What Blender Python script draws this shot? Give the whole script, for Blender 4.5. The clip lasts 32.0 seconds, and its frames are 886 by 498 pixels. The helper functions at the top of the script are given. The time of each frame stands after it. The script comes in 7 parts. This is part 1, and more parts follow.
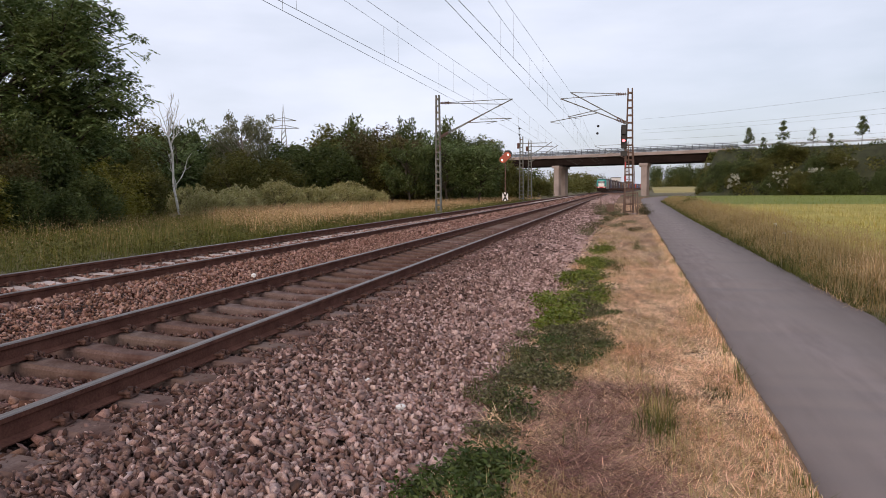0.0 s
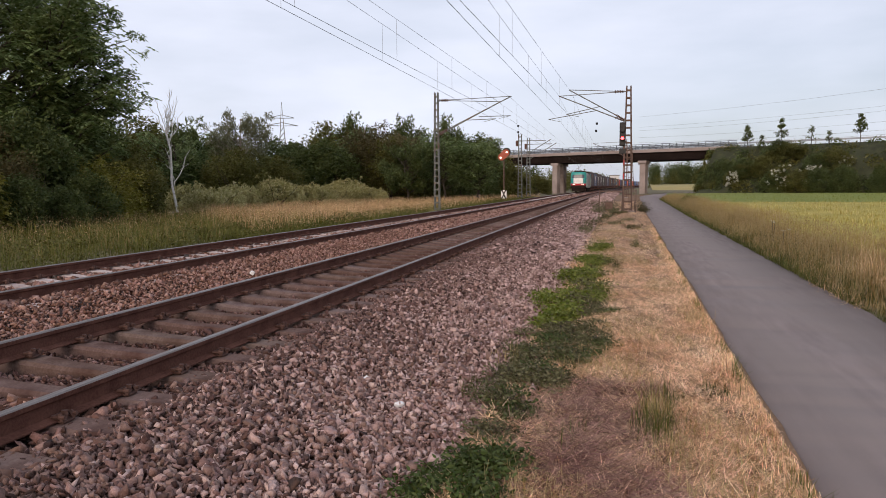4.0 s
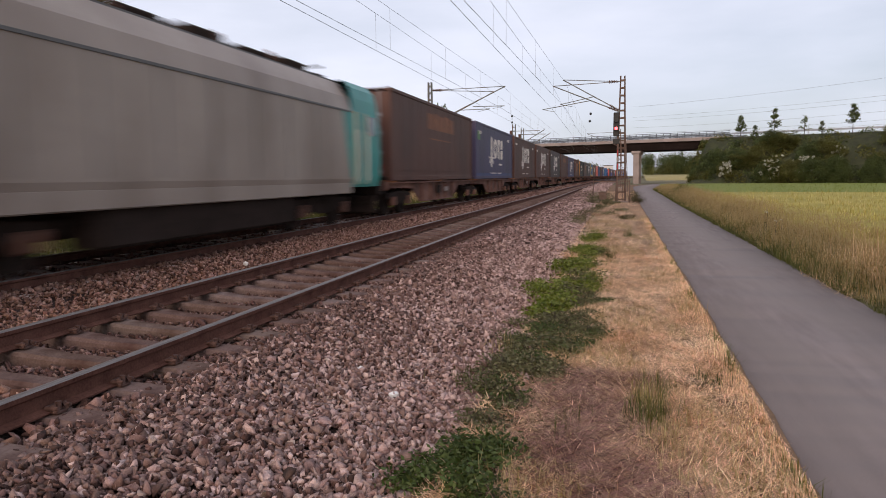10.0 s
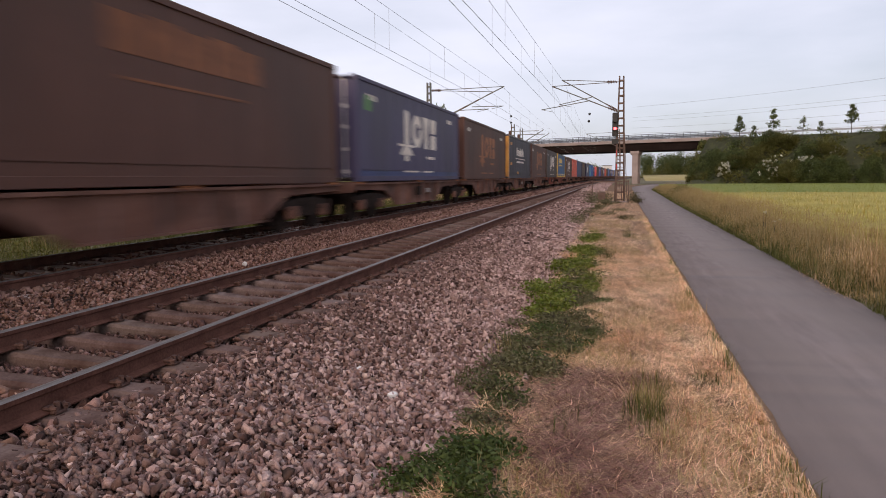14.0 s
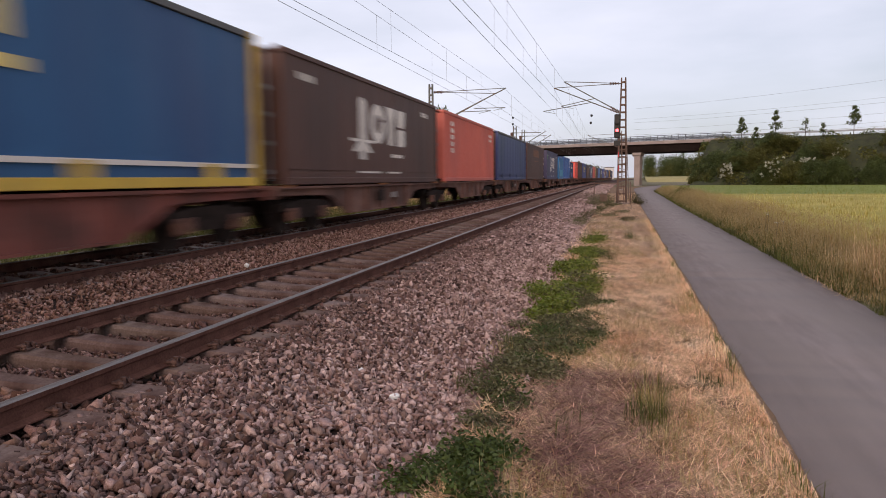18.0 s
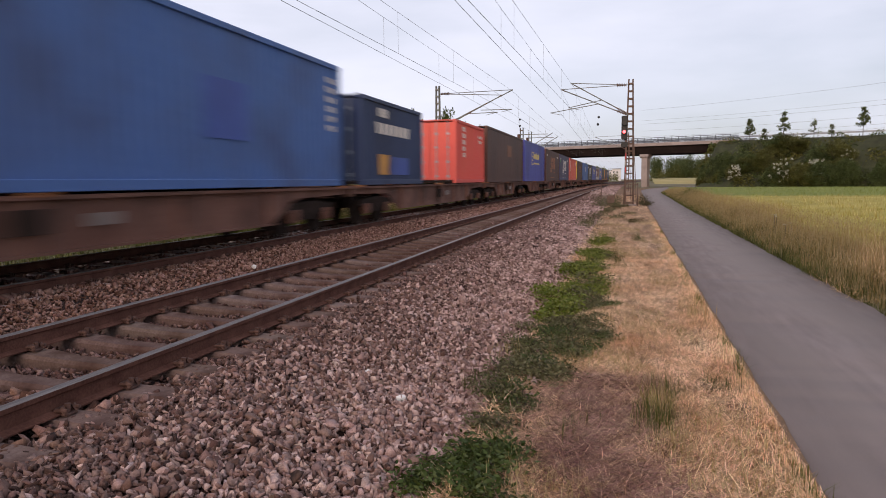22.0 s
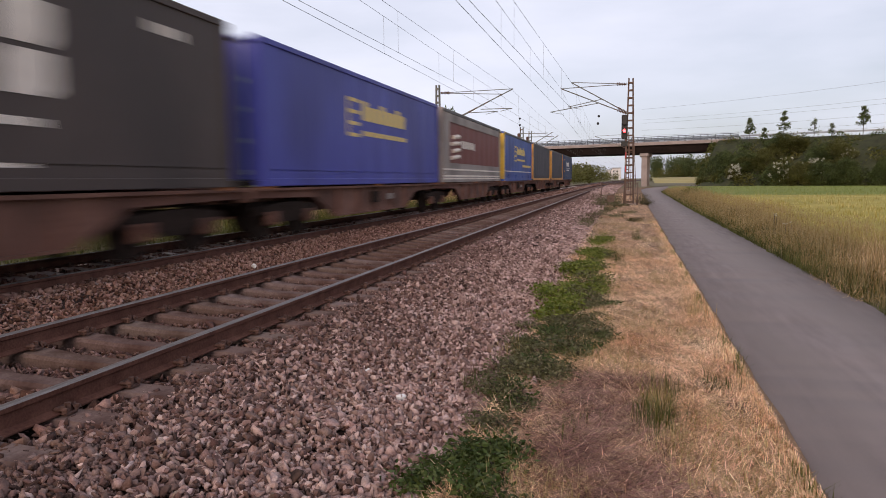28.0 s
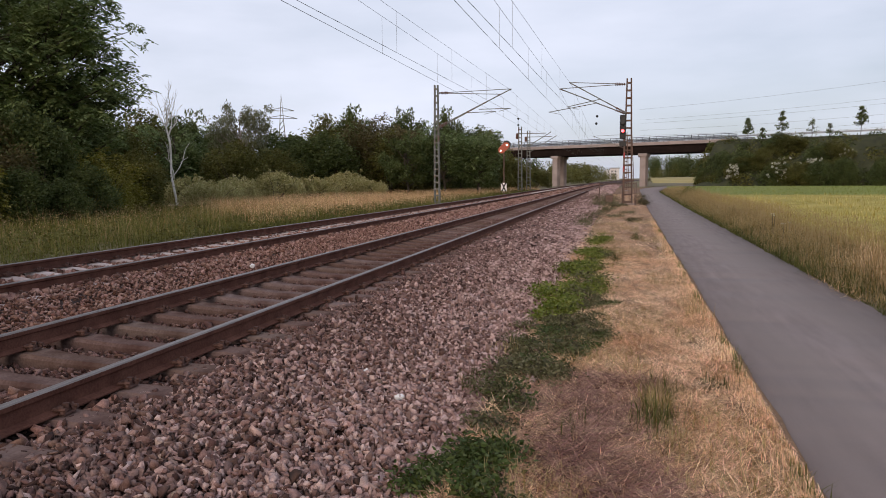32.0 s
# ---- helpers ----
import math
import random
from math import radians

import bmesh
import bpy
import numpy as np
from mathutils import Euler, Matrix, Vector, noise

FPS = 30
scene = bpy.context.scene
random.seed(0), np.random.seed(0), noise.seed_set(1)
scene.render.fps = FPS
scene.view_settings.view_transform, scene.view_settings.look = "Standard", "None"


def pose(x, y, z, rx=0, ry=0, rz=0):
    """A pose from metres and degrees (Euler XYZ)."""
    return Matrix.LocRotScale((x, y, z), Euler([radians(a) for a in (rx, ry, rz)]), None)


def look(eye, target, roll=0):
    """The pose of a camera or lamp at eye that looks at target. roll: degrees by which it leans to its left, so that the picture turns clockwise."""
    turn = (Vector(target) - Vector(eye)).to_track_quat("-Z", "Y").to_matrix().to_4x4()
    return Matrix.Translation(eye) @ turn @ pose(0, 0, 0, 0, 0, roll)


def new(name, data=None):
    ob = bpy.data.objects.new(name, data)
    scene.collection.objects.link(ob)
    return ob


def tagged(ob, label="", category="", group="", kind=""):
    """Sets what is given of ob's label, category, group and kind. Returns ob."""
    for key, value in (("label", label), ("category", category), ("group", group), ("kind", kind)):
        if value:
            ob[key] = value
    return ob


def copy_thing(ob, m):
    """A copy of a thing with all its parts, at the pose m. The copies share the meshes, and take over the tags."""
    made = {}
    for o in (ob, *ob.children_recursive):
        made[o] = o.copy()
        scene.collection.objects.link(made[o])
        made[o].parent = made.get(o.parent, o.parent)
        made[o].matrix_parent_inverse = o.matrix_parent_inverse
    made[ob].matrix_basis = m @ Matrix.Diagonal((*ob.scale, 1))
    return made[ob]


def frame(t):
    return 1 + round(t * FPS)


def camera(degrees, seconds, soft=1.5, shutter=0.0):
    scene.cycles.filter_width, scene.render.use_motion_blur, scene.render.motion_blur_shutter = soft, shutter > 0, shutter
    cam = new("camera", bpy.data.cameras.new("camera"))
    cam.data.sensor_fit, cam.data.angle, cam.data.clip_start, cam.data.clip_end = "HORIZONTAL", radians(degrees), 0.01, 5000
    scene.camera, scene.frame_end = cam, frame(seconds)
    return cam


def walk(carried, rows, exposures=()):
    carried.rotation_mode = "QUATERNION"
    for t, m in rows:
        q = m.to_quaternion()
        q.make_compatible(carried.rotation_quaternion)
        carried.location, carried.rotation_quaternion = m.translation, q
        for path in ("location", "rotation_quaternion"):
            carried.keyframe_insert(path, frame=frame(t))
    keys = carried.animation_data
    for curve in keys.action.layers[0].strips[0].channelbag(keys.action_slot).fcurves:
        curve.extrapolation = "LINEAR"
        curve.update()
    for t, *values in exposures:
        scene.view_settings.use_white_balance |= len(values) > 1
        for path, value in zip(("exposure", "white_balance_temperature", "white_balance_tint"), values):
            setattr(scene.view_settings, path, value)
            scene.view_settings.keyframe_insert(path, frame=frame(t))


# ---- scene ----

EYE = (0.0, 0.0, 1.316)
cam = camera(65.91, 32.0, soft=0.9, shutter=0.9)


def aim(yaw, pitch):
    """The pose of the hand-held camera: degrees to the left of the tracks, degrees down."""
    return Matrix.Translation(EYE) @ pose(0, 0, 0, 0, 0, yaw) @ pose(0, 0, 0, 90 - pitch) @ pose(0, 0, 0, 0, 0, -0.46)


walk(cam, [
    (0, aim(14.706, 4.999)), (0.5, aim(14.661, 5.006)), (1, aim(14.634, 5.021)), (1.5, aim(14.589, 5.013)),
    (2, aim(14.570, 5.034)), (2.5, aim(14.541, 5.062)), (3, aim(14.525, 5.084)), (3.5, aim(14.560, 5.126)),
    (5.5, aim(14.631, 5.541)), (6, aim(14.589, 5.640)), (6.5, aim(14.576, 5.724)), (7, aim(14.556, 5.783)),
    (7.5, aim(14.480, 5.796)), (8, aim(14.423, 5.797)), (8.5, aim(14.345, 5.797)), (9, aim(14.228, 5.823)),
    (9.5, aim(14.142, 5.927)), (10, aim(14.083, 6.013)), (10.5, aim(14.082, 6.072)), (11, aim(14.114, 6.087)),
    (11.5, aim(14.082, 6.086)), (12, aim(14.056, 6.086)), (12.5, aim(14.011, 6.085)), (13, aim(13.998, 6.072)),
    (13.5, aim(13.998, 6.027)), (14, aim(13.998, 5.999)), (14.5, aim(13.998, 5.959)), (16.5, aim(14.216, 5.870)),
    (17, aim(14.214, 5.871)), (17.5, aim(14.201, 5.868)), (18, aim(14.155, 5.868)), (18.5, aim(14.155, 5.867)),
    (19, aim(14.203, 5.861)), (19.5, aim(14.243, 5.832)), (20, aim(14.346, 5.790)), (20.5, aim(14.431, 5.739)),
    (21, aim(14.515, 5.726)), (21.5, aim(14.634, 5.725)), (22, aim(14.721, 5.725)), (22.5, aim(14.767, 5.725)),
    (23, aim(14.723, 5.726)), (23.5, aim(14.665, 5.739)), (24, aim(14.648, 5.783)), (24.5, aim(14.634, 5.796)),
    (25, aim(14.589, 5.797)), (25.5, aim(14.577, 5.797)), (27.5, aim(14.665, 5.797)), (28, aim(14.723, 5.797)),
    (28.5, aim(14.793, 5.797)), (29, aim(14.838, 5.797)), (29.5, aim(14.807, 5.797)), (30, aim(14.781, 5.797)),
    (30.5, aim(14.736, 5.797)), (31, aim(14.709, 5.797)), (31.5, aim(14.648, 5.797)), (32, aim(14.593, 5.797))],
     # the camera's white balance turns warmer while the dark train fills the view
     [(0, .07, 6850, 11.5), (9, .03, 6850, 11.5), (11.5, .07, 7000, 15), (26, .06, 7000, 15), (30.5, .03, 6850, 12.5), (32, -.02, 6800, 11.5)])


# ---- world and light ----
SUN_EL, SUN_AZ = 16.0, 184.0      # degrees: elevation, and bearing clockwise from +y


def make_world():
    world = bpy.data.worlds.new("evening_sky")
    scene.world = world
    world.use_nodes = True
    nt = world.node_tree
    nt.nodes.clear()
    out = nt.nodes.new("ShaderNodeOutputWorld")
    bg = nt.nodes.new("ShaderNodeBackground")
    sky = nt.nodes.new("ShaderNodeTexSky")
    sky.sky_type, sky.sun_disc = "NISHITA", False
    sky.sun_elevation, sky.sun_rotation = radians(SUN_EL), radians(SUN_AZ)
    sky.air_density, sky.dust_density, sky.ozone_density = 1.0, 2.0, 2.0
    gain = nt.nodes.new("ShaderNodeVectorMath")
    gain.operation = "SCALE"
    gain.inputs["Scale"].default_value = 0.85
    # thin high cloud, stretched flat towards the horizon
    co = nt.nodes.new("ShaderNodeTexCoord")
    mp = nt.nodes.new("ShaderNodeMapping")
    mp.inputs["Scale"].default_value = (1.4, 1.4, 5.0)
    no = nt.nodes.new("ShaderNodeTexNoise")
    no.inputs["Scale"].default_value, no.inputs["Detail"].default_value = 1.6, 5.0
    no.inputs["Roughness"].default_value = 0.5
    ramp = nt.nodes.new("ShaderNodeMapRange")
    ramp.inputs["From Min"].default_value, ramp.inputs["From Max"].default_value = 0.30, 0.70
    ramp.inputs["To Min"].default_value, ramp.inputs["To Max"].default_value = 0.55, 0.97
    mix = nt.nodes.new("ShaderNodeMix")
    mix.data_type = "RGBA"
    mix.inputs["B"].default_value = (8.38, 9.12, 11.1, 1)
    nt.links.new(co.outputs["Generated"], mp.inputs["Vector"])
    nt.links.new(mp.outputs["Vector"], no.inputs["Vector"])
    nt.links.new(no.outputs["Fac"], ramp.inputs["Value"])
    nt.links.new(sky.outputs["Color"], gain.inputs[0])
    nt.links.new(gain.outputs["Vector"], mix.inputs["A"])
    xyz = nt.nodes.new("ShaderNodeSeparateXYZ")
    east = nt.nodes.new("ShaderNodeMapRange")
    east.inputs["From Min"].default_value, east.inputs["From Max"].default_value = -0.35, 0.45
    east.inputs["To Min"].default_value, east.inputs["To Max"].default_value = -0.10, 0.24
    thin = nt.nodes.new("ShaderNodeMath")
    thin.operation, thin.use_clamp = "SUBTRACT", True
    nt.links.new(co.outputs["Generated"], xyz.inputs[0])
    nt.links.new(xyz.outputs["X"], east.inputs["Value"])
    nt.links.new(ramp.outputs["Result"], thin.inputs[0])
    nt.links.new(east.outputs["Result"], thin.inputs[1])
    nt.links.new(thin.outputs[0], mix.inputs["Factor"])
    nt.links.new(mix.outputs["Result"], bg.inputs["Color"])
    bg.inputs["Strength"].default_value = 0.1
    nt.links.new(bg.outputs["Background"], out.inputs["Surface"])
    lamp = bpy.data.lights.new("sun", "SUN")
    lamp.energy, lamp.angle, lamp.color = 1.8, radians(45), (1.0, 0.77, 0.60)
    ob = new("sun", lamp)
    a, e = radians(SUN_AZ), radians(SUN_EL)
    way = Vector((math.sin(a) * math.cos(e), math.cos(a) * math.cos(e), math.sin(e)))
    ob.matrix_world = look(way * 50, (0, 0, 0))


make_world()

# ---- materials ----


def material(name, c1, c2, scale=4.0, rough=0.8, metal=0.0, bump=0.0, fine=40.0, vary="", amount=0.35, stretch=(1, 1, 1),
             dirt=None, dirt_scale=0.7, dirt_at=0.55, spec=0.4, tint=1.0):
    """A procedural surface: two colours mixed by coarse and fine grain, stains of a third, and relief.
    vary: 'island' or 'object' changes the brightness from piece to piece by that amount."""
    m = bpy.data.materials.new(name)
    m.use_nodes = True
    nt = m.node_tree
    bsdf = nt.nodes["Principled BSDF"]
    n, l = nt.nodes.new, nt.links.new
    co = n("ShaderNodeTexCoord")
    mp = n("ShaderNodeMapping")
    mp.inputs["Scale"].default_value = stretch
    l(co.outputs["Object"], mp.inputs["Vector"])
    a, b = n("ShaderNodeTexNoise"), n("ShaderNodeTexNoise")
    a.inputs["Scale"].default_value, a.inputs["Detail"].default_value = scale, 4
    b.inputs["Scale"].default_value, b.inputs["Detail"].default_value = fine, 3
    for t in (a, b):
        l(mp.outputs["Vector"], t.inputs["Vector"])
    add = n("ShaderNodeMath")
    add.operation = "MULTIPLY_ADD"
    add.inputs[1].default_value = 0.6
    l(b.outputs["Fac"], add.inputs[0])
    half = n("ShaderNodeMath")
    half.operation = "MULTIPLY"
    half.inputs[1].default_value = 0.9
    l(a.outputs["Fac"], half.inputs[0])
    l(half.outputs[0], add.inputs[2])
    mr = n("ShaderNodeMapRange")
    mr.inputs["From Min"].default_value, mr.inputs["From Max"].default_value = 0.5, 1.0
    l(add.outputs[0], mr.inputs["Value"])
    mix = n("ShaderNodeMix")
    mix.data_type = "RGBA"
    mix.inputs["A"].default_value, mix.inputs["B"].default_value = (*c1, 1), (*c2, 1)
    l(mr.outputs["Result"], mix.inputs["Factor"])
    colour = mix.outputs["Result"]
    if dirt:
        d = n("ShaderNodeTexNoise")
        d.inputs["Scale"].default_value, d.inputs["Detail"].default_value = dirt_scale, 6
        l(mp.outputs["Vector"], d.inputs["Vector"])
        dr = n("ShaderNodeMapRange")
        dr.inputs["From Min"].default_value, dr.inputs["From Max"].default_value = dirt_at - 0.1, dirt_at + 0.15
        l(d.outputs["Fac"], dr.inputs["Value"])
        dm = n("ShaderNodeMix")
        dm.data_type = "RGBA"
        dm.inputs["B"].default_value = (*dirt, 1)
        l(dr.outputs["Result"], dm.inputs["Factor"])
        l(colour, dm.inputs["A"])
        colour = dm.outputs["Result"]
    if vary:
        if vary == "island":
            source = n("ShaderNodeNewGeometry").outputs["Random Per Island"]
        else:
            source = n("ShaderNodeObjectInfo").outputs["Random"]
        vr = n("ShaderNodeMapRange")
        vr.inputs["To Min"].default_value, vr.inputs["To Max"].default_value = 1 - amount, 1 + amount
        l(source, vr.inputs["Value"])
        hs = n("ShaderNodeHueSaturation")
        l(vr.outputs["Result"], hs.inputs["Value"])
        sat = n("ShaderNodeMapRange")
        sat.inputs["To Min"].default_value, sat.inputs["To Max"].default_value = 1.15, 0.8
        l(source, sat.inputs["Value"])
        l(sat.outputs["Result"], hs.inputs["Saturation"])
        spread, fold, hue = n("ShaderNodeMath"), n("ShaderNodeMath"), n("ShaderNodeMapRange")
        spread.operation, fold.operation = "MULTIPLY", "FRACT"
        spread.inputs[1].default_value = 7.31
        hue.inputs["To Min"].default_value, hue.inputs["To Max"].default_value = 0.5 - 0.03 * amount * tint, 0.5 + 0.035 * amount * tint
        l(source, spread.inputs[0])
        l(spread.outputs[0], fold.inputs[0])
        l(fold.outputs[0], hue.inputs["Value"])
        l(hue.outputs["Result"], hs.inputs["Hue"])
        l(colour, hs.inputs["Color"])
        colour = hs.outputs["Color"]
    l(colour, bsdf.inputs["Base Color"])
    bsdf.inputs["Roughness"].default_value, bsdf.inputs["Metallic"].default_value = rough, metal
    bsdf.inputs["Specular IOR Level"].default_value = spec
    if bump:
        bm = n("ShaderNodeBump")
        bm.inputs["Strength"].default_value, bm.inputs["Distance"].default_value = bump, 0.02
        l(add.outputs[0], bm.inputs["Height"])
        l(bm.outputs["Normal"], bsdf.inputs["Normal"])
    return m


def leaf_material(name, c1, c2, amount=0.4, scale=0.6, thin=0.36):
    m = material(name, c1, c2, scale=scale, fine=3.0, rough=0.6, vary="island", amount=amount, spec=0.15)
    nt = m.node_tree
    bsdf = nt.nodes["Principled BSDF"]
    out = [x for x in nt.nodes if x.type == "OUTPUT_MATERIAL"][0]
    tr = nt.nodes.new("ShaderNodeBsdfTranslucent")
    mx = nt.nodes.new("ShaderNodeMixShader")
    mx.inputs[0].default_value = thin
    nt.links.new(bsdf.inputs["Base Color"].links[0].from_socket, tr.inputs["Color"])
    nt.links.new(bsdf.outputs[0], mx.inputs[1])
    nt.links.new(tr.outputs[0], mx.inputs[2])
    nt.links.new(mx.outputs[0], out.inputs["Surface"])
    return m


def glow(name, colour, strength):
    m = bpy.data.materials.new(name)
    m.use_nodes = True
    b = m.node_tree.nodes["Principled BSDF"]
    b.inputs["Base Color"].default_value = (*colour, 1)
    b.inputs["Emission Color"].default_value, b.inputs["Emission Strength"].default_value = (*colour, 1), strength
    return m


M_STONE = material("ballast_stone", (0.255, 0.143, 0.124), (0.520, 0.355, 0.310), scale=14, fine=110, rough=0.9, bump=0.5, vary="island", amount=0.6, tint=0.4)
M_STONE_LOOSE = material("loose_ballast_stone", (0.21, 0.118, 0.098), (0.42, 0.285, 0.240), scale=1.2, fine=6, rough=0.9, bump=0.3, vary="object", amount=0.6)
M_STONE_RAIL = material("brake_dusted_ballast_stone", (0.108, 0.053, 0.043), (0.240, 0.140, 0.115), scale=14, fine=110, rough=0.92, bump=0.5, vary="island", tint=0.4, amount=0.75)
M_STONE_DARK = material("sooty_ballast_stone", (0.10, 0.046, 0.036), (0.225, 0.122, 0.098), scale=14, fine=110, rough=0.92, bump=0.5, vary="island", tint=0.4, amount=0.7)
M_STONE_BROWN = material("rust_brown_ballast_stone", (0.165, 0.076, 0.055), (0.36, 0.196, 0.148), scale=14, fine=110, rough=0.92, bump=0.5, vary="island", tint=0.4, amount=0.7)
# bed coloured near black: painted shade in the gaps between the stones
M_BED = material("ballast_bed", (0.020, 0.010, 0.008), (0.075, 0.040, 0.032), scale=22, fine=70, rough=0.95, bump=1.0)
M_SOIL = material("meadow_soil", (0.10, 0.09, 0.045), (0.20, 0.16, 0.08), scale=1.5, fine=18, rough=0.95, bump=0.8)
M_FIELD = material("crop_field", (0.29, 0.255, 0.055), (0.52, 0.42, 0.125), scale=0.35, fine=7, rough=0.9, bump=1.0, dirt=(0.30, 0.285, 0.07), dirt_scale=0.05)
M_ASPHALT = material("worn_asphalt", (0.205, 0.167, 0.158), (0.284, 0.235, 0.222), scale=5, fine=160, rough=0.95, bump=0.15, dirt=(0.248, 0.207, 0.192), dirt_scale=0.9, dirt_at=0.52, spec=0.15, stretch=(1.6, 0.22, 1))
M_RAIL = material("rusty_rail_web", (0.075, 0.032, 0.024), (0.165, 0.077, 0.058), spec=0.12, scale=5, fine=50, rough=0.95, bump=0.3)
M_HEAD = material("polished_rail_head", (0.14, 0.118, 0.11), (0.265, 0.238, 0.228), scale=8, fine=60, rough=0.5, metal=0.4, stretch=(8, 0.3, 8))
M_SLEEPER = material("dusty_concrete_sleeper", (0.120, 0.075, 0.063), (0.235, 0.163, 0.141), scale=4, fine=45, rough=1.0, spec=0.05, bump=0.4, dirt=(0.07, 0.035, 0.027), dirt_scale=2.5, vary="object", amount=0.2)
M_PALE = material("pale_concrete_sleeper", (0.40, 0.31, 0.28), (0.60, 0.49, 0.45), scale=4, fine=45, rough=0.9, bump=0.3, vary="object", amount=0.15)
M_CLIP = material("rusty_clip", (0.070, 0.033, 0.025), (0.13, 0.070, 0.055), scale=20, rough=0.8)
M_STEEL = material("grey_painted_steel", (0.12, 0.13, 0.12), (0.22, 0.23, 0.215), scale=3, fine=30, rough=0.6, metal=0.2, dirt=(0.16, 0.09, 0.06), dirt_scale=2.0, dirt_at=0.6)
M_RUST = material("rusty_lattice_steel", (0.09, 0.055, 0.042), (0.18, 0.12, 0.095), scale=3, fine=30, rough=0.8, dirt=(0.10, 0.05, 0.035), dirt_scale=1.5)
M_WIRE = material("weathered_copper_wire", (0.07, 0.075, 0.075), (0.12, 0.125, 0.12), scale=2, rough=0.5, metal=0.4)
M_CONC = material("bridge_concrete", (0.27, 0.22, 0.20), (0.41, 0.34, 0.315), scale=0.4, fine=6, rough=0.9, bump=0.2, dirt=(0.23, 0.185, 0.17), dirt_scale=0.25)
# near-black colour stands in for the shade below the deck's overhang
M_GIRDER = material("shade_toned_bridge_girder", (0.010, 0.007, 0.006), (0.026, 0.018, 0.016), scale=0.5, fine=5, rough=0.95, spec=0.05)
M_RAILING = material("blue_grey_railing", (0.055, 0.064, 0.080), (0.11, 0.125, 0.15), scale=2, rough=0.6, metal=0.2)
M_GALV = material("galvanised_railing", (0.30, 0.32, 0.35), (0.42, 0.44, 0.47), scale=2, rough=0.5, metal=0.5)
M_BARK = material("dark_bark", (0.035, 0.028, 0.022), (0.09, 0.075, 0.06), scale=6, fine=30, rough=0.95, bump=0.8, stretch=(1, 1, 0.2))
M_BIRCH = material("pale_birch_bark", (0.58, 0.54, 0.50), (0.84, 0.81, 0.77), scale=5, fine=25, rough=0.85, bump=0.3, stretch=(1, 1, 3), dirt=(0.12, 0.10, 0.085), dirt_scale=4, dirt_at=0.66)
L_TREE = leaf_material("ash_tree_leaves", (0.070, 0.112, 0.038), (0.25, 0.315, 0.115), amount=0.5)
L_DARK = leaf_material("dark_green_leaves", (0.040, 0.060, 0.018), (0.135, 0.165, 0.052), amount=0.5)
L_MID = leaf_material("green_leaves", (0.064, 0.070, 0.016), (0.19, 0.180, 0.048), amount=0.5)
L_OLIVE = leaf_material("dull_olive_leaves", (0.092, 0.088, 0.040), (0.225, 0.205, 0.100), amount=0.6)
L_BIRCH = leaf_material("thin_grey_green_leaves", (0.105, 0.11, 0.06), (0.22, 0.225, 0.13), amount=0.4)
L_LIGHT = leaf_material("grey_green_leaves", (0.27, 0.25, 0.085), (0.56, 0.51, 0.25))
FAR_BLOCKS = ((-5.8, 640, 8, 10.5), (-13.4, 700, 7, 9.6), (-32.4, 520, 10, 8.6))   # x, y, width, height
L_DRY = leaf_material("brownish_foliage", (0.060, 0.052, 0.020), (0.135, 0.112, 0.045))
L_WEED = leaf_material("fresh_green_weed", (0.095, 0.125, 0.016), (0.27, 0.305, 0.055), amount=0.6)
L_BRAMBLE = leaf_material("deep_green_bramble", (0.040, 0.063, 0.015), (0.130, 0.168, 0.047), amount=0.6)
L_BLOOM = leaf_material("white_elder_bloom", (0.5, 0.5, 0.40), (0.7, 0.7, 0.58))
G_STRAW = leaf_material("dry_straw", (0.63, 0.325, 0.150), (0.99, 0.69, 0.43), thin=0.1, amount=0.65, scale=0.8)
G_DEAD = leaf_material("dead_brown_stalks", (0.16, 0.058, 0.040), (0.44, 0.235, 0.170), thin=0.1, amount=0.9, scale=0.8)
G_TAN = leaf_material("seeding_tall_grass", (0.22, 0.145, 0.065), (0.46, 0.32, 0.165), amount=0.6)
# darker twin of G_GREEN, paints the shadow line along the verge's foot
G_FOOT = leaf_material("shade_toned_green_grass", (0.045, 0.056, 0.012), (0.15, 0.150, 0.036), amount=0.5)
G_OLIVE = leaf_material("olive_tan_grass", (0.27, 0.20, 0.075), (0.56, 0.42, 0.19), amount=0.5)
G_VERGE = leaf_material("brown_verge_grass", (0.26, 0.180, 0.075), (0.46, 0.335, 0.155), amount=0.3)
G_HAY = leaf_material("bleached_tall_grass", (0.40, 0.235, 0.105), (0.80, 0.54, 0.28), amount=0.6)
G_GREEN = leaf_material("green_meadow_grass", (0.068, 0.080, 0.014), (0.215, 0.205, 0.046), amount=0.5)
L_HEDGE = leaf_material("yellow_green_leaves", (0.115, 0.115, 0.018), (0.33, 0.30, 0.06), amount=0.5)
# under-surface darkened in its colour, as shade beneath the scrub's leaves
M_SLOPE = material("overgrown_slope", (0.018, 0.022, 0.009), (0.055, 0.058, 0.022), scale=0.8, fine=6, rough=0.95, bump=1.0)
G_CROP = leaf_material("yellowing_crop", (0.33, 0.275, 0.055), (0.62, 0.49, 0.145), amount=0.5)

# ---- mesh helpers ----


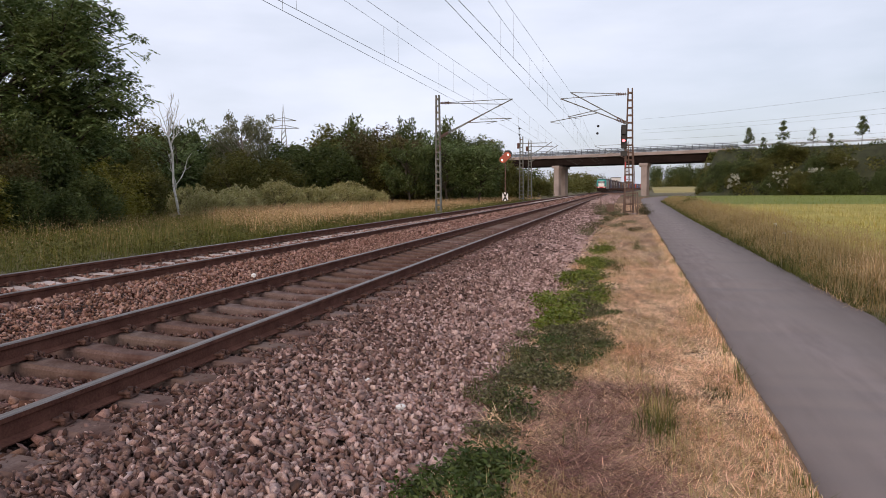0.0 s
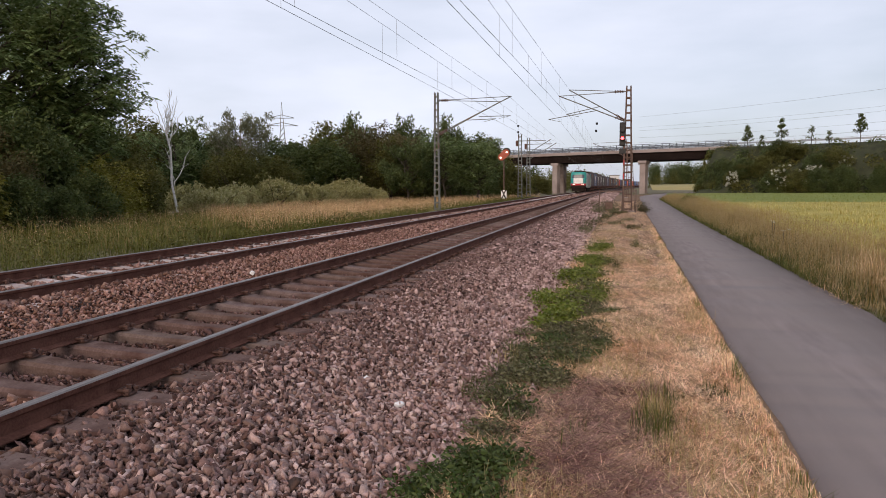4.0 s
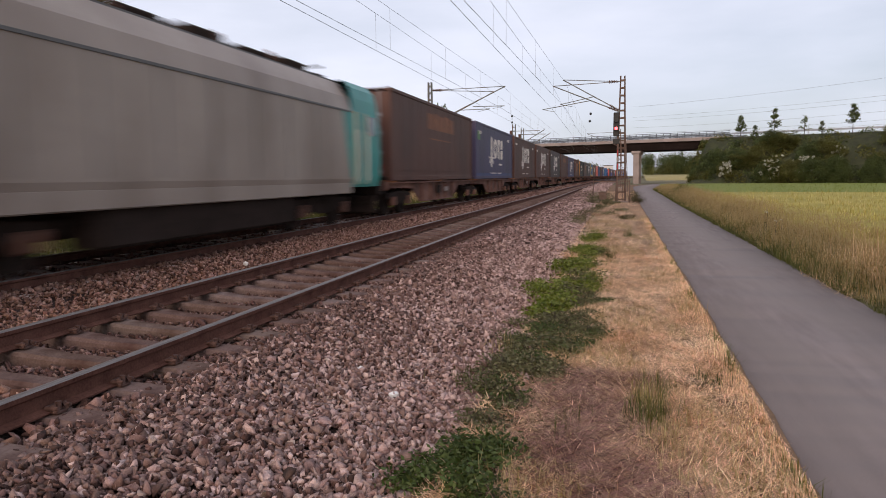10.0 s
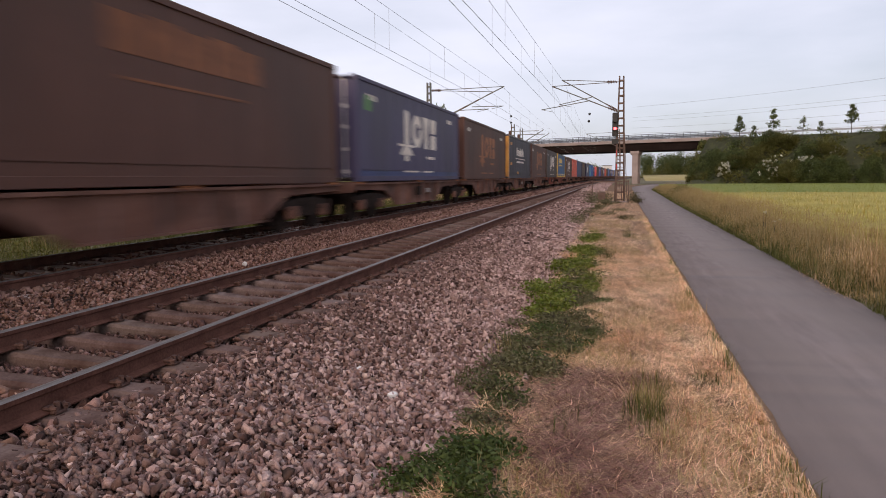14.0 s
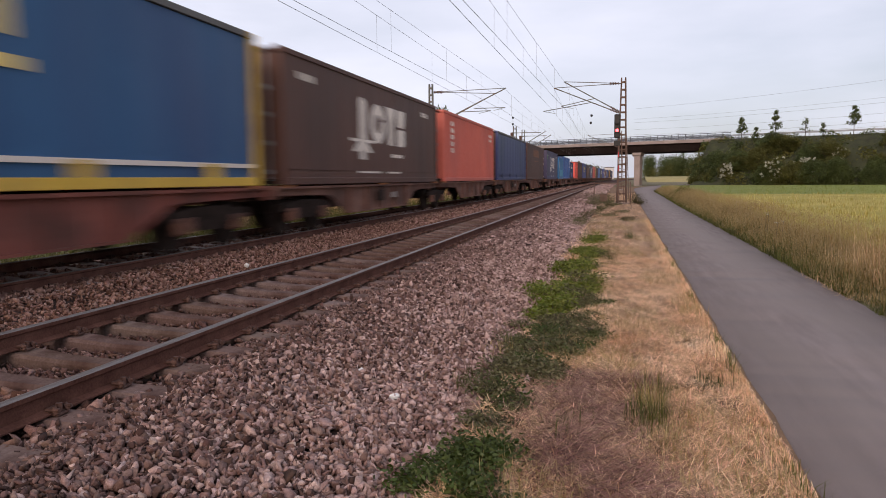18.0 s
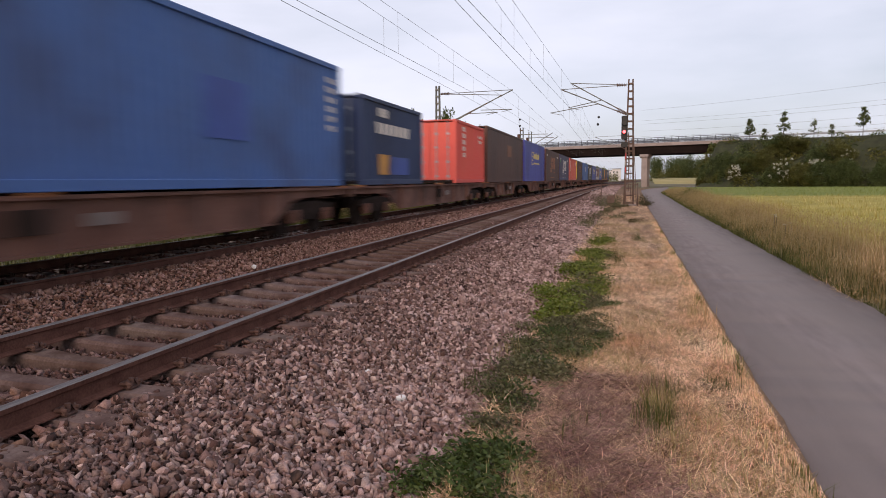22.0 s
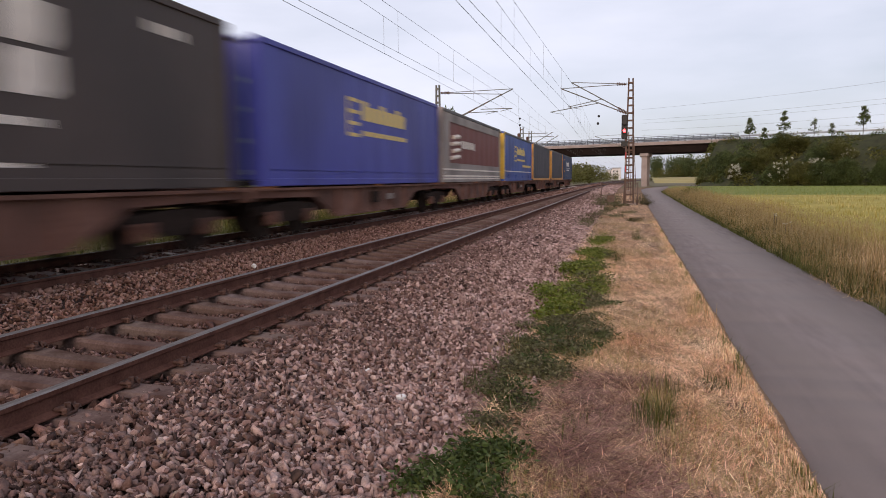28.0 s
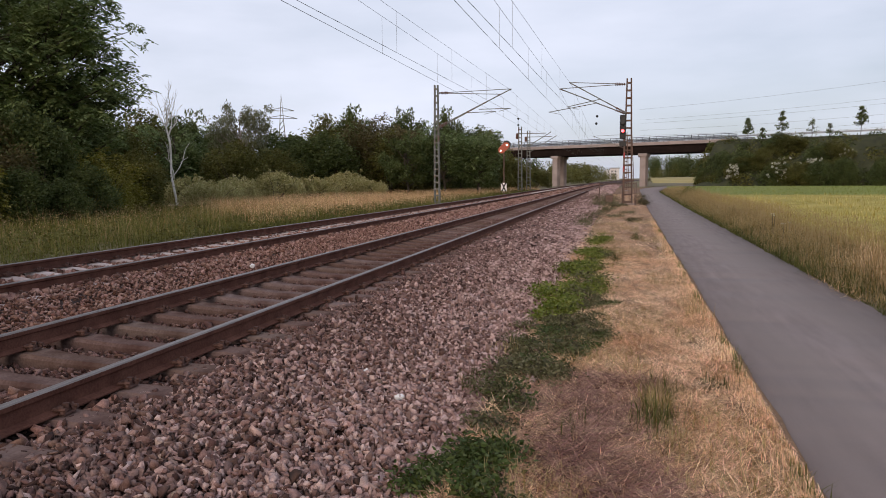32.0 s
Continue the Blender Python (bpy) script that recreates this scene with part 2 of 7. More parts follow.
def raw(name, verts, faces, mats, index=None, parent=None, smooth=False):
    """One mesh object from arrays of vertices and of equal-sized faces."""
    verts, faces = np.asarray(verts, np.float32), np.asarray(faces, np.int32)
    me = bpy.data.meshes.new(name)
    k = faces.shape[1]
    me.vertices.add(len(verts))
    me.vertices.foreach_set("co", verts.ravel())
    me.loops.add(faces.size)
    me.loops.foreach_set("vertex_index", faces.ravel())
    me.polygons.add(len(faces))
    me.polygons.foreach_set("loop_start", np.arange(0, faces.size, k, dtype=np.int32))
    for m in (mats if isinstance(mats, (list, tuple)) else [mats]):
        me.materials.append(m)
    if index is not None:
        me.polygons.foreach_set("material_index", np.asarray(index, np.int32))
    if smooth:
        me.polygons.foreach_set("use_smooth", np.ones(len(faces), bool))
    me.update(calc_edges=True)
    ob = new(name, me)
    ob.parent = parent
    return ob


def part(name, bm, mat, parent=None, label="", smooth=False):
    me = bpy.data.meshes.new(name)
    bm.normal_update()
    for f in bm.faces:
        f.smooth = smooth
    bm.to_mesh(me)
    bm.free()
    for m in (mat if isinstance(mat, (list, tuple)) else [mat]):
        me.materials.append(m)
    ob = new(name, me)
    ob.parent = parent
    return tagged(ob, label) if label else ob


def box(bm, x0, x1, y0, y1, z0, z1, bevel=0.0, m=None):
    made = bmesh.ops.create_cube(bm, size=1.0)["verts"]
    for v in made:
        v.co = Vector((x0 + (v.co.x + .5) * (x1 - x0), y0 + (v.co.y + .5) * (y1 - y0), z0 + (v.co.z + .5) * (z1 - z0)))
        if m is not None:
            v.co = m @ v.co
    if bevel:
        bmesh.ops.bevel(bm, geom=list({e for v in made for e in v.link_edges}), offset=bevel, segments=1, affect="EDGES")
    return bm


def boxed(x0, x1, y0, y1, z0, z1, bevel=0.0):
    return box(bmesh.new(), x0, x1, y0, y1, z0, z1, bevel)


def rod(bm, a, b, r, n=6, r2=None):
    a, b = Vector(a), Vector(b)
    d = b - a
    q = d.to_track_quat("Z", "Y").to_matrix()
    r2 = r if r2 is None else r2
    rings = []
    for p, rr in ((a, r), (b, r2)):
        rings.append([bm.verts.new(p + q @ Vector((rr * math.cos(2 * math.pi * i / n), rr * math.sin(2 * math.pi * i / n), 0))) for i in range(n)])
    for i in range(n):
        bm.faces.new((rings[0][i], rings[0][(i + 1) % n], rings[1][(i + 1) % n], rings[1][i]))
    bm.faces.new(rings[0][::-1])
    bm.faces.new(rings[1])
    return bm


def extrude(bm, outline, axis, a, b):
    """A prism: the outline (u, v) swept along an axis from a to b."""
    put = {"x": lambda u, v, w: (w, u, v), "y": lambda u, v, w: (u, w, v), "z": lambda u, v, w: (u, v, w)}[axis]
    r0 = [bm.verts.new(put(u, v, a)) for u, v in outline]
    r1 = [bm.verts.new(put(u, v, b)) for u, v in outline]
    n = len(outline)
    for i in range(n):
        bm.faces.new((r0[i], r0[(i + 1) % n], r1[(i + 1) % n], r1[i]))
    bm.faces.new(r0[::-1])
    bm.faces.new(r1)
    bmesh.ops.recalc_face_normals(bm, faces=bm.faces)
    return bm


def empty(name, m=None):
    ob = new(name)
    ob.empty_display_size = 0.3
    if m is not None:
        ob.matrix_basis = m
    return ob


def smoothstep(x, a, b):
    t = np.clip((x - a) / (b - a), 0, 1)
    return t * t * (3 - 2 * t)


# ---- the lie of the land ----
NEAR, FAR = -4.36, -8.485          # the two tracks' centre lines
CANT = 0.025
FAR_UP = 0.036                     # the far track lies a little higher
GROUND = -0.37


def bend(y):
    """How far the tracks have swung to the right at y: a very wide curve beyond the first mast."""
    return 7.6e-5 * np.clip(np.asarray(y, float) - 60.0, 0, 800) ** 2


def path_left(y):
    y = np.asarray(y, float)
    return 1.0 + 0.010 * np.clip(y, 0, 40) + 0.0175 * np.clip(y - 40, 0, 60) + 0.02 * np.clip(y - 100, 0, 200) + 0.0025 * np.clip(y - 97, 0, 90) ** 2


def path_right(y):
    y = np.asarray(y, float)
    return path_left(y) + 1.98 + 0.0035 * np.clip(y, 0, 60) + 0.055 * np.clip(y - 84, 0, 40)


def land(x, y):
    """The ground's height: the ballast bed's formation, the verge and the meadow."""
    x, y = np.asarray(x, float), np.asarray(y, float)
    z = np.full(np.broadcast(x, y).shape, GROUND)
    z = z + 0.03 * np.sin(x * 1.3 + y * 0.31) * np.sin(y * 0.9 - x * 0.4) * (np.abs(x) < 40)
    z = np.where((x > -11.6) & (x < -1.3), GROUND - 0.06, z)
    inside = smoothstep(x, path_left(y) - 0.25, path_left(y) + 0.05) * (1 - smoothstep(x, path_right(y) - 0.05, path_right(y) + 0.3))
    z = z * (1 - inside) + (GROUND - 0.05) * inside
    return z


def ballast(x):
    """The height of the ballast's surface across the line."""
    x = np.asarray(x, float)
    up = FAR_UP * smoothstep(-x, 5.6, 7.0)
    z = np.interp(x, [-11.5, -10.2, -10.0, -7.0, -6.4, -5.8, -2.85, -2.45, -1.15, -0.6],
                  [-0.46, -0.215, -0.20, -0.20, -0.23, -0.20, -0.20, -0.225, -0.355, -0.37])
    for c in (NEAR, FAR):
        z = z - (0.058 if c == NEAR else 0.012) * (1 - smoothstep(np.abs(x - c), 1.15, 1.45)) - 0.02 * (1 - smoothstep(np.abs(x - c), 0.5, 0.7))
    return z + up


# ---- ground, path, ballast bed ----


def build_ground():
    xs = np.unique(np.concatenate([np.linspace(-2500, -60, 14), np.linspace(-60, -12, 40), np.linspace(-12, 8, 81), np.linspace(8, 60, 40), np.linspace(60, 2500, 14)]))
    ys = np.unique(np.concatenate([np.linspace(-2500, -40, 12), np.linspace(-40, 0, 20), np.linspace(0, 60, 121), np.linspace(60, 200, 70), np.linspace(200, 3500, 16)]))
    gx, gy = np.meshgrid(xs, ys)
    v = np.stack([gx, gy, land(gx, gy)], -1).reshape(-1, 3)
    n, m = len(xs), len(ys)
    i = (np.arange(m - 1)[:, None] * n + np.arange(n - 1)).ravel()
    f = np.stack([i, i + 1, i + n + 1, i + n], 1)
    ob = raw("ground", v, f, M_SOIL, smooth=True)
    tagged(ob, "brown meadow soil under dry and green grass", "ground", kind="structure")


def strip(name, left, right, z, thick, ys, mat, label, category):
    """A slab along y between two edge curves."""
    a, b = left(ys), right(ys)
    n = len(ys)
    v = np.concatenate([np.stack([a, ys, np.full(n, z)], 1), np.stack([b, ys, np.full(n, z)], 1),
                        np.stack([a, ys, np.full(n, z - thick)], 1), np.stack([b, ys, np.full(n, z - thick)], 1)])
    i = np.arange(n - 1)
    f = np.concatenate([np.stack([i, n + i, n + i + 1, i + 1], 1), np.stack([2 * n + i, i, i + 1, 2 * n + i + 1], 1),
                        np.stack([n + i, 3 * n + i, 3 * n + i + 1, n + i + 1], 1)])
    return tagged(raw(name, v, f, mat), label, category, kind="structure")


def build_path():
    ys = np.concatenate([np.linspace(-60, 0, 20), np.linspace(0.2, 40, 300), np.linspace(41, 168, 100)])
    rng = np.random.default_rng(3)
    wob_l = np.convolve(rng.normal(0, 0.05, len(ys)), np.ones(5) / 5, "same")
    wob_r = np.convolve(rng.normal(0, 0.05, len(ys)), np.ones(5) / 5, "same")
    strip("pavement", lambda y: path_left(y) + wob_l, lambda y: path_right(y) + wob_r, -0.35, 0.12, ys, M_ASPHALT,
          "grey worn asphalt farm path beside the railway", "path")


def build_bed():
    xs = np.linspace(-11.5, -0.7, 110)
    ys = np.concatenate([np.linspace(-560, -20, 20), np.linspace(-18, 0, 40), np.linspace(0.1, 40, 300), np.linspace(40.5, 120, 100), np.linspace(125, 900, 60)])
    gx, gy = np.meshgrid(xs, ys)
    rng = np.random.default_rng(5)
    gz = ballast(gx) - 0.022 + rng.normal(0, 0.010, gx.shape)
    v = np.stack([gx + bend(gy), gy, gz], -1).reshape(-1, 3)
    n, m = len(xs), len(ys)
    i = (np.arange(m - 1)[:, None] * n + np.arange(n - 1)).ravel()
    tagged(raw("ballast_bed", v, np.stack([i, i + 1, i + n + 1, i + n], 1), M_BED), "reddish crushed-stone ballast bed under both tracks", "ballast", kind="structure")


def stones(name, n, rng, region, size, mat=None, label="loose pinkish-grey broken ballast stones", fine=False):
    """Loose broken stones: squashed, skewed, many-cornered lumps, joined into one mesh."""
    x, y = region(rng, n)
    n = len(x)
    if fine:
        g = (1 + math.sqrt(5)) / 2
        base = np.array([[-1, g, 0], [1, g, 0], [-1, -g, 0], [1, -g, 0], [0, -1, g], [0, 1, g], [0, -1, -g], [0, 1, -g], [g, 0, -1], [g, 0, 1], [-g, 0, -1], [-g, 0, 1]]) / 1.55
        faces = np.array([[0, 11, 5], [0, 5, 1], [0, 1, 7], [0, 7, 10], [0, 10, 11], [1, 5, 9], [5, 11, 4], [11, 10, 2], [10, 7, 6], [7, 1, 8],
                          [3, 9, 4], [3, 4, 2], [3, 2, 6], [3, 6, 8], [3, 8, 9], [4, 9, 5], [2, 4, 11], [6, 2, 10], [8, 6, 7], [9, 8, 1]])
        v = base[None] + rng.normal(0, 0.22, (n, 12, 3))
        for _ in range(6):      # broken flat along a few planes
            cut = rng.normal(size=(n, 1, 3))
            cut /= np.linalg.norm(cut, axis=2)[..., None]
            over = (v * cut).sum(2, keepdims=True) - rng.uniform(.22, .62, (n, 1, 1))
            v = v - cut * np.maximum(over, 0)
    else:
        base = np.array([[-1, -1, -1], [1, -1, -1], [1, 1, -1], [-1, 1, -1], [-1, -1, 1], [1, -1, 1], [1, 1, 1], [-1, 1, 1]], float)
        faces = np.array([[0, 3, 2, 1], [4, 5, 6, 7], [0, 1, 5, 4], [1, 2, 6, 5], [2, 3, 7, 6], [3, 0, 4, 7]])
        v = base[None] + rng.normal(0, 0.34, (n, 8, 3))
    s = rng.uniform(*size, n) * (1.25 if fine else 1.0) * (1 + 0.5 * (rng.random(n) < 0.12))
    v *= (s[:, None, None] / 2) * np.stack([rng.uniform(1.0, 1.6, n), rng.uniform(0.75, 1.15, n), rng.uniform(0.55, 0.95, n)], 1)[:, None]
    q = rng.normal(size=(n, 4))
    q /= np.linalg.norm(q, axis=1)[:, None]
    w, a, b, c = q.T
    R = np.stack([1 - 2 * (b * b + c * c), 2 * (a * b - c * w), 2 * (a * c + b * w), 2 * (a * b + c * w), 1 - 2 * (a * a + c * c), 2 * (b * c - a * w),
                  2 * (a * c - b * w), 2 * (b * c + a * w), 1 - 2 * (a * a + b * b)], 1).reshape(n, 3, 3)
    v = np.einsum("nij,nkj->nki", R, v)
    z = ballast(x) + rng.uniform(-0.018, 0.030, n)
    v += np.stack([x, y, z], 1)[:, None]
    f = (np.arange(n)[:, None, None] * len(base) + faces[None]).reshape(-1, faces.shape[1])
    ob = raw(name, v.reshape(-1, 3), f, mat or M_STONE)
    return tagged(ob, label, "ballast stones", kind="stuff")


def off_sleepers(x, y, keep):
    """Thin out the stones where sleepers lie bare."""
    bare = np.zeros(len(x), bool)
    for c in (NEAR, FAR):
        k = np.abs(((y - SLEEPER_0) / 0.6 + 0.5) % 1.0 - 0.5) * 0.6 < (0.15 if c == NEAR else 0.135)
        bare |= (np.abs(x - c) < 0.84) & k
        bare |= (np.abs(x - c) < 1.3) & k & (keep < .35)
        bare |= np.abs(np.abs(x - c) - 0.75) < 0.075
    return ~bare | ((keep > .35) & (keep < .362))


SLEEPER_0 = 3.62


def build_stones():
    rng = np.random.default_rng(11)

    def patch(x0, x1, y0, y1, share=0):
        def region(rng, n):
            x, y = rng.uniform(x0, x1, n), rng.uniform(y0, y1, n)
            ok = off_sleepers(x, y, rng.random(n))
            if share != 0:
                # brake dust: most stones by the rail are brown, few by the verge
                sooty = rng.random(n) < np.interp(x + 0.25 * np.sin(y * 1.7), [-3.2, -2.2, -1.3], [0.92, 0.5, 0.14])
                ok &= sooty if share < 0 else ~sooty
            return x[ok], y[ok]
        return region
    dark, brown = "sooty broken stones between the rails", "rust-brown broken stones between the tracks"
    for share, mat, text in ((1, None, "loose pinkish-grey broken ballast stones"), (-1, M_STONE_RAIL, "rust-brown broken stones beside the rail")):
        stones("ballast_stones", 30000, rng, patch(-3.4, -0.98, 2.0, 8, share), (0.025, 0.051), mat, text, True)
        stones("ballast_stones", 22000, rng, patch(-3.4, -1.0, 8, 15, share), (0.027, 0.054), mat, text, True)
        stones("ballast_stones", 20000, rng, patch(-3.4, -0.98, 15, 32, share), (0.034, 0.064), mat, text)
        stones("ballast_stones", 12000, rng, patch(-3.3, -1.0, 30, 70, share), (0.05, 0.09), mat, text)
    def distant(x0, x1, y0):
        def region(rng, n):
            y = rng.uniform(y0, 190, n)
            return rng.uniform(x0, x1, n) + bend(y), y
        return region
    stones("ballast_stones", 9000, rng, distant(-3.3, -0.9, 68), (0.09, 0.17))
    stones("ballast_stones", 7000, rng, distant(-7.4, -5.4, 58), (0.09, 0.16), M_STONE_BROWN, brown)
    # the nearest stones lie loose on the rest, one by one
    kinds = []
    for _ in range(10):
        bm = bmesh.new()
        bmesh.ops.create_cube(bm, size=1.0)
        bmesh.ops.bevel(bm, geom=bm.edges[:], offset=0.16, segments=1, affect="EDGES")
        skew = Matrix([[1 + rng.normal(0, .25), rng.normal(0, .3), 0], [0, 1 + rng.normal(0, .25), rng.normal(0, .3)], [rng.normal(0, .2), 0, .75]])
        for vert in bm.verts:
            vert.co = skew @ vert.co + Vector(rng.normal(0, .07, 3))
        me = bpy.data.meshes.new("stone")
        bm.to_mesh(me)
        bm.free()
        me.materials.append(M_STONE_LOOSE)
        kinds.append(me)
    bed = bpy.data.objects["ballast_bed"]
    for k in range(290):
        x, y = rng.uniform(-2.6, -1.0), 2.75 + 3.6 * rng.random() ** 1.6
        ob = new("stone", kinds[k % 10])
        ob.parent = bed
        size = rng.uniform(.026, .05)
        ob.matrix_basis = pose(x, y, float(ballast(x)) + .016, *rng.uniform(0, 360, 3)) @ Matrix.Diagonal((size, size, size, 1))
    stones("ballast_stones", 1500, rng, patch(-1.05, -0.6, 2.5, 20), (0.022, 0.046))
    stones("ballast_stones", 19000, rng, patch(-5.3, -3.4, 2.5, 18), (0.027, 0.05), M_STONE_DARK, dark, True)
    stones("ballast_stones", 9000, rng, patch(-5.3, -3.4, 18, 46), (0.04, 0.066), M_STONE_DARK, dark)
    stones("ballast_stones", 17000, rng, patch(-7.5, -5.3, 4, 22), (0.028, 0.052), M_STONE_BROWN, brown, True)
    stones("ballast_stones", 14000, rng, patch(-7.4, -5.3, 22, 60), (0.048, 0.08), M_STONE_BROWN, brown)
    stones("ballast_stones", 15000, rng, patch(-9.4, -7.5, 7, 32), (0.035, 0.062), M_STONE_BROWN, brown)
    stones("ballast_stones", 9000, rng, patch(-9.4, -7.5, 32, 70), (0.045, 0.08), M_STONE_BROWN, brown)
    stones("ballast_stones", 14000, rng, patch(-3.4, -0.98, -14, 2.0), (0.04, 0.075))
    stones("ballast_stones", 14000, rng, patch(-7.5, -3.4, -14, 4.0), (0.045, 0.08), M_STONE_BROWN, brown)
    stones("ballast_stones", 12000, rng, patch(-11.2, -7.5, -14, 8.0), (0.045, 0.08), M_STONE_BROWN, brown)
    stones("ballast_stones", 7000, rng, patch(-11.2, -9.4, 8, 30), (0.04, 0.066), M_STONE_DARK, dark)


# ---- tracks ----


def rail_mesh(bm, x, z, y0, y1):
    """A flat-bottomed rail with foot, web and head; z is the top of the head."""
    half = [(-0.075, -0.172), (-0.075, -0.162), (-0.012, -0.142), (-0.010, -0.055), (-0.034, -0.042), (-0.036, -0.010), (-0.026, 0.0)]
    outline = [(x + u, z + v) for u, v in half] + [(x - u, z + v) for u, v in half[::-1]]
    stops = [y0, 60.0] + list(np.linspace(80, y1, 42))
    rings = [[bm.verts.new((u + float(bend(y)), y, v)) for u, v in outline] for y in stops]
    n = len(outline)
    for a, b in zip(rings[:-1], rings[1:]):
        for i in range(n):
            bm.faces.new((a[i], a[(i + 1) % n], b[(i + 1) % n], b[i]))
    bm.faces.new(rings[0][::-1])
    bm.faces.new(rings[-1])
    bmesh.ops.recalc_face_normals(bm, faces=bm.faces)
    for f in bm.faces:
        c = f.calc_center_median()
        f.material_index = 1 if c.z > z - 0.008 else 0


def sleeper_mesh(mat, length=2.6):
    """A concrete sleeper with raised ends and a lower waist."""
    bm = bmesh.new()
    prev = None
    for x, top, w in ((-1.3, -0.05, .12), (-1.27, 0.0, .145), (-0.98, 0.0, .15), (-0.5, -0.012, .15), (-0.25, -0.028, .125), (0.25, -0.028, .125),
                      (0.5, -0.012, .15), (0.98, 0.0, .15), (1.27, 0.0, .145), (1.3, -0.05, .12)):
        x *= length / 2.6
        ring = [bm.verts.new(c) for c in ((x, -w, -0.2), (x, -w + .02, top - 0.03), (x, -w + .045, top), (x, w - .045, top), (x, w - .02, top - 0.03), (x, w, -0.2))]
        if prev:
            for i in range(6):
                bm.faces.new((prev[i], prev[(i + 1) % 6], ring[(i + 1) % 6], ring[i]))
        else:
            bm.faces.new(ring[::-1])
        prev = ring
    bm.faces.new(prev)
    bmesh.ops.recalc_face_normals(bm, faces=bm.faces)
    me = bpy.data.meshes.new("sleeper")
    bm.to_mesh(me)
    bm.free()
    me.materials.append(mat)
    return me


def clip_mesh():
    """A rail fastening: angled plate, spring clip and screw, seen as a dark knob on the foot."""
    bm = bmesh.new()
    box(bm, -0.04, 0.035, -0.05, 0.05, 0.0, 0.018, 0.004)
    for s in (-1, 1):
        rod(bm, (-0.055, s * 0.05, 0.035), (0.05, s * 0.05, 0.045), 0.014, 6)
        rod(bm, (0.03, s * 0.05, 0.015), (0.0, s * 0.045, 0.06), 0.016, 6)
    rod(bm, (0.0, 0, 0.0), (0.0, 0, 0.075), 0.022, 6)
    rod(bm, (-0.055, -0.05, 0.035), (-0.055, 0.05, 0.035), 0.014, 6)
    me = bpy.data.meshes.new("rail_clip")
    bm.to_mesh(me)
    bm.free()
    me.materials.append(M_CLIP)
    return me


def build_track(name, cx, up, sleeper_mat, first, count, clips, label):
    track = empty(name)
    tagged(track, label, "railway track", kind="structure")
    for side in (-1, 1):
        bm = bmesh.new()
        rail_mesh(bm, cx + side * 0.75, up - side * CANT, -560, 900)
        part("rail", bm, [M_RAIL, M_HEAD], track, "rusty steel rail with a polished head")
    sm, cm = sleeper_mesh(sleeper_mat), clip_mesh()
    tilt = -math.degrees(math.atan(CANT / 0.75))
    for k in range(count):
        y = first + 0.6 * k
        s = new("sleeper", sm)
        s.parent = track
        s.matrix_basis = pose(cx + float(bend(y)) + random.uniform(-.012, .012), y + random.uniform(-.01, .01), up - 0.178, 0, -tilt, random.uniform(-.3, .3))
        if k < clips:
            for x, turn in ((-0.845, 180), (-0.655, 0), (0.655, 180), (0.845, 0)):
                c = new("rail_clip", cm)
                c.parent = s
                c.matrix_basis = pose(x, 0, 0.002, 0, 0, turn)
    return track


# ---- overhead line ----


def lattice_mast(name, x, y, base, top, w0, w1, mat, label, panels):
    """A riveted lattice mast: two channels tied by flat battens on each face."""
    mast = empty(name, pose(x, y, base))
    tagged(mast, label, "catenary mast", "catenary masts")
    H = top - base
    d = 0.09
    for s in (-1, 1):
        for yy in (0, d * 2):
            part("channel", rod(bmesh.new(), (s * w0 / 2, yy, 0), (s * w1 / 2, yy, H), 0.055, 4, 0.045), mat, mast)
    for k in range(panels):
        z = H * (k + 0.4) / panels
        w = w0 + (w1 - w0) * z / H
        for y in (-0.065, 0.225):
            part("batten", boxed(-w / 2, w / 2, y, y + 0.02, z - 0.045, z + 0.045), mat, mast)
    bm = boxed(-w0 * .9, w0 * .9, -0.35, 0.5, -0.6, 0.08, 0.02)
    part("footing", bm, M_CONC, mast, "concrete footing")
    return mast


def cantilever(mast, tip, foot, reg_from, reg_tip, side, tie):
    """A swivelling bracket in the mast's space, all (x, z): top tie, inclined strut, registration arm and insulators."""
    y = -0.1
    root = (side * 0.15, tie)
    part("top_tie", rod(bmesh.new(), (root[0], y, root[1]), (tip[0], y, tip[1]), 0.024, 6), M_STEEL, mast)
    part("strut", rod(bmesh.new(), (side * 0.15, y, foot), (tip[0], y, tip[1]), 0.036, 6), M_STEEL, mast)
    bm = rod(bmesh.new(), (reg_from[0], y, reg_from[1]), (reg_tip[0], y, reg_tip[1]), 0.026, 6)
    rod(bm, (reg_tip[0], y, reg_tip[1]), (reg_tip[0] - side * 0.75, y, reg_tip[1] - 0.16), 0.014, 5)
    part("registration_arm", bm, M_STEEL, mast)
    for a in (root, (side * 0.15, foot)):
        a = Vector((a[0], y, a[1]))
        d = (Vector((tip[0], y, tip[1])) - a).normalized()
        bm = bmesh.new()
        for k in range(6):
            rod(bm, a + d * (0.12 + k * 0.1), a + d * (0.17 + k * 0.1), 0.085, 8, 0.05)
        part("insulator", bm, M_CLIP, mast, "dark ribbed insulator")


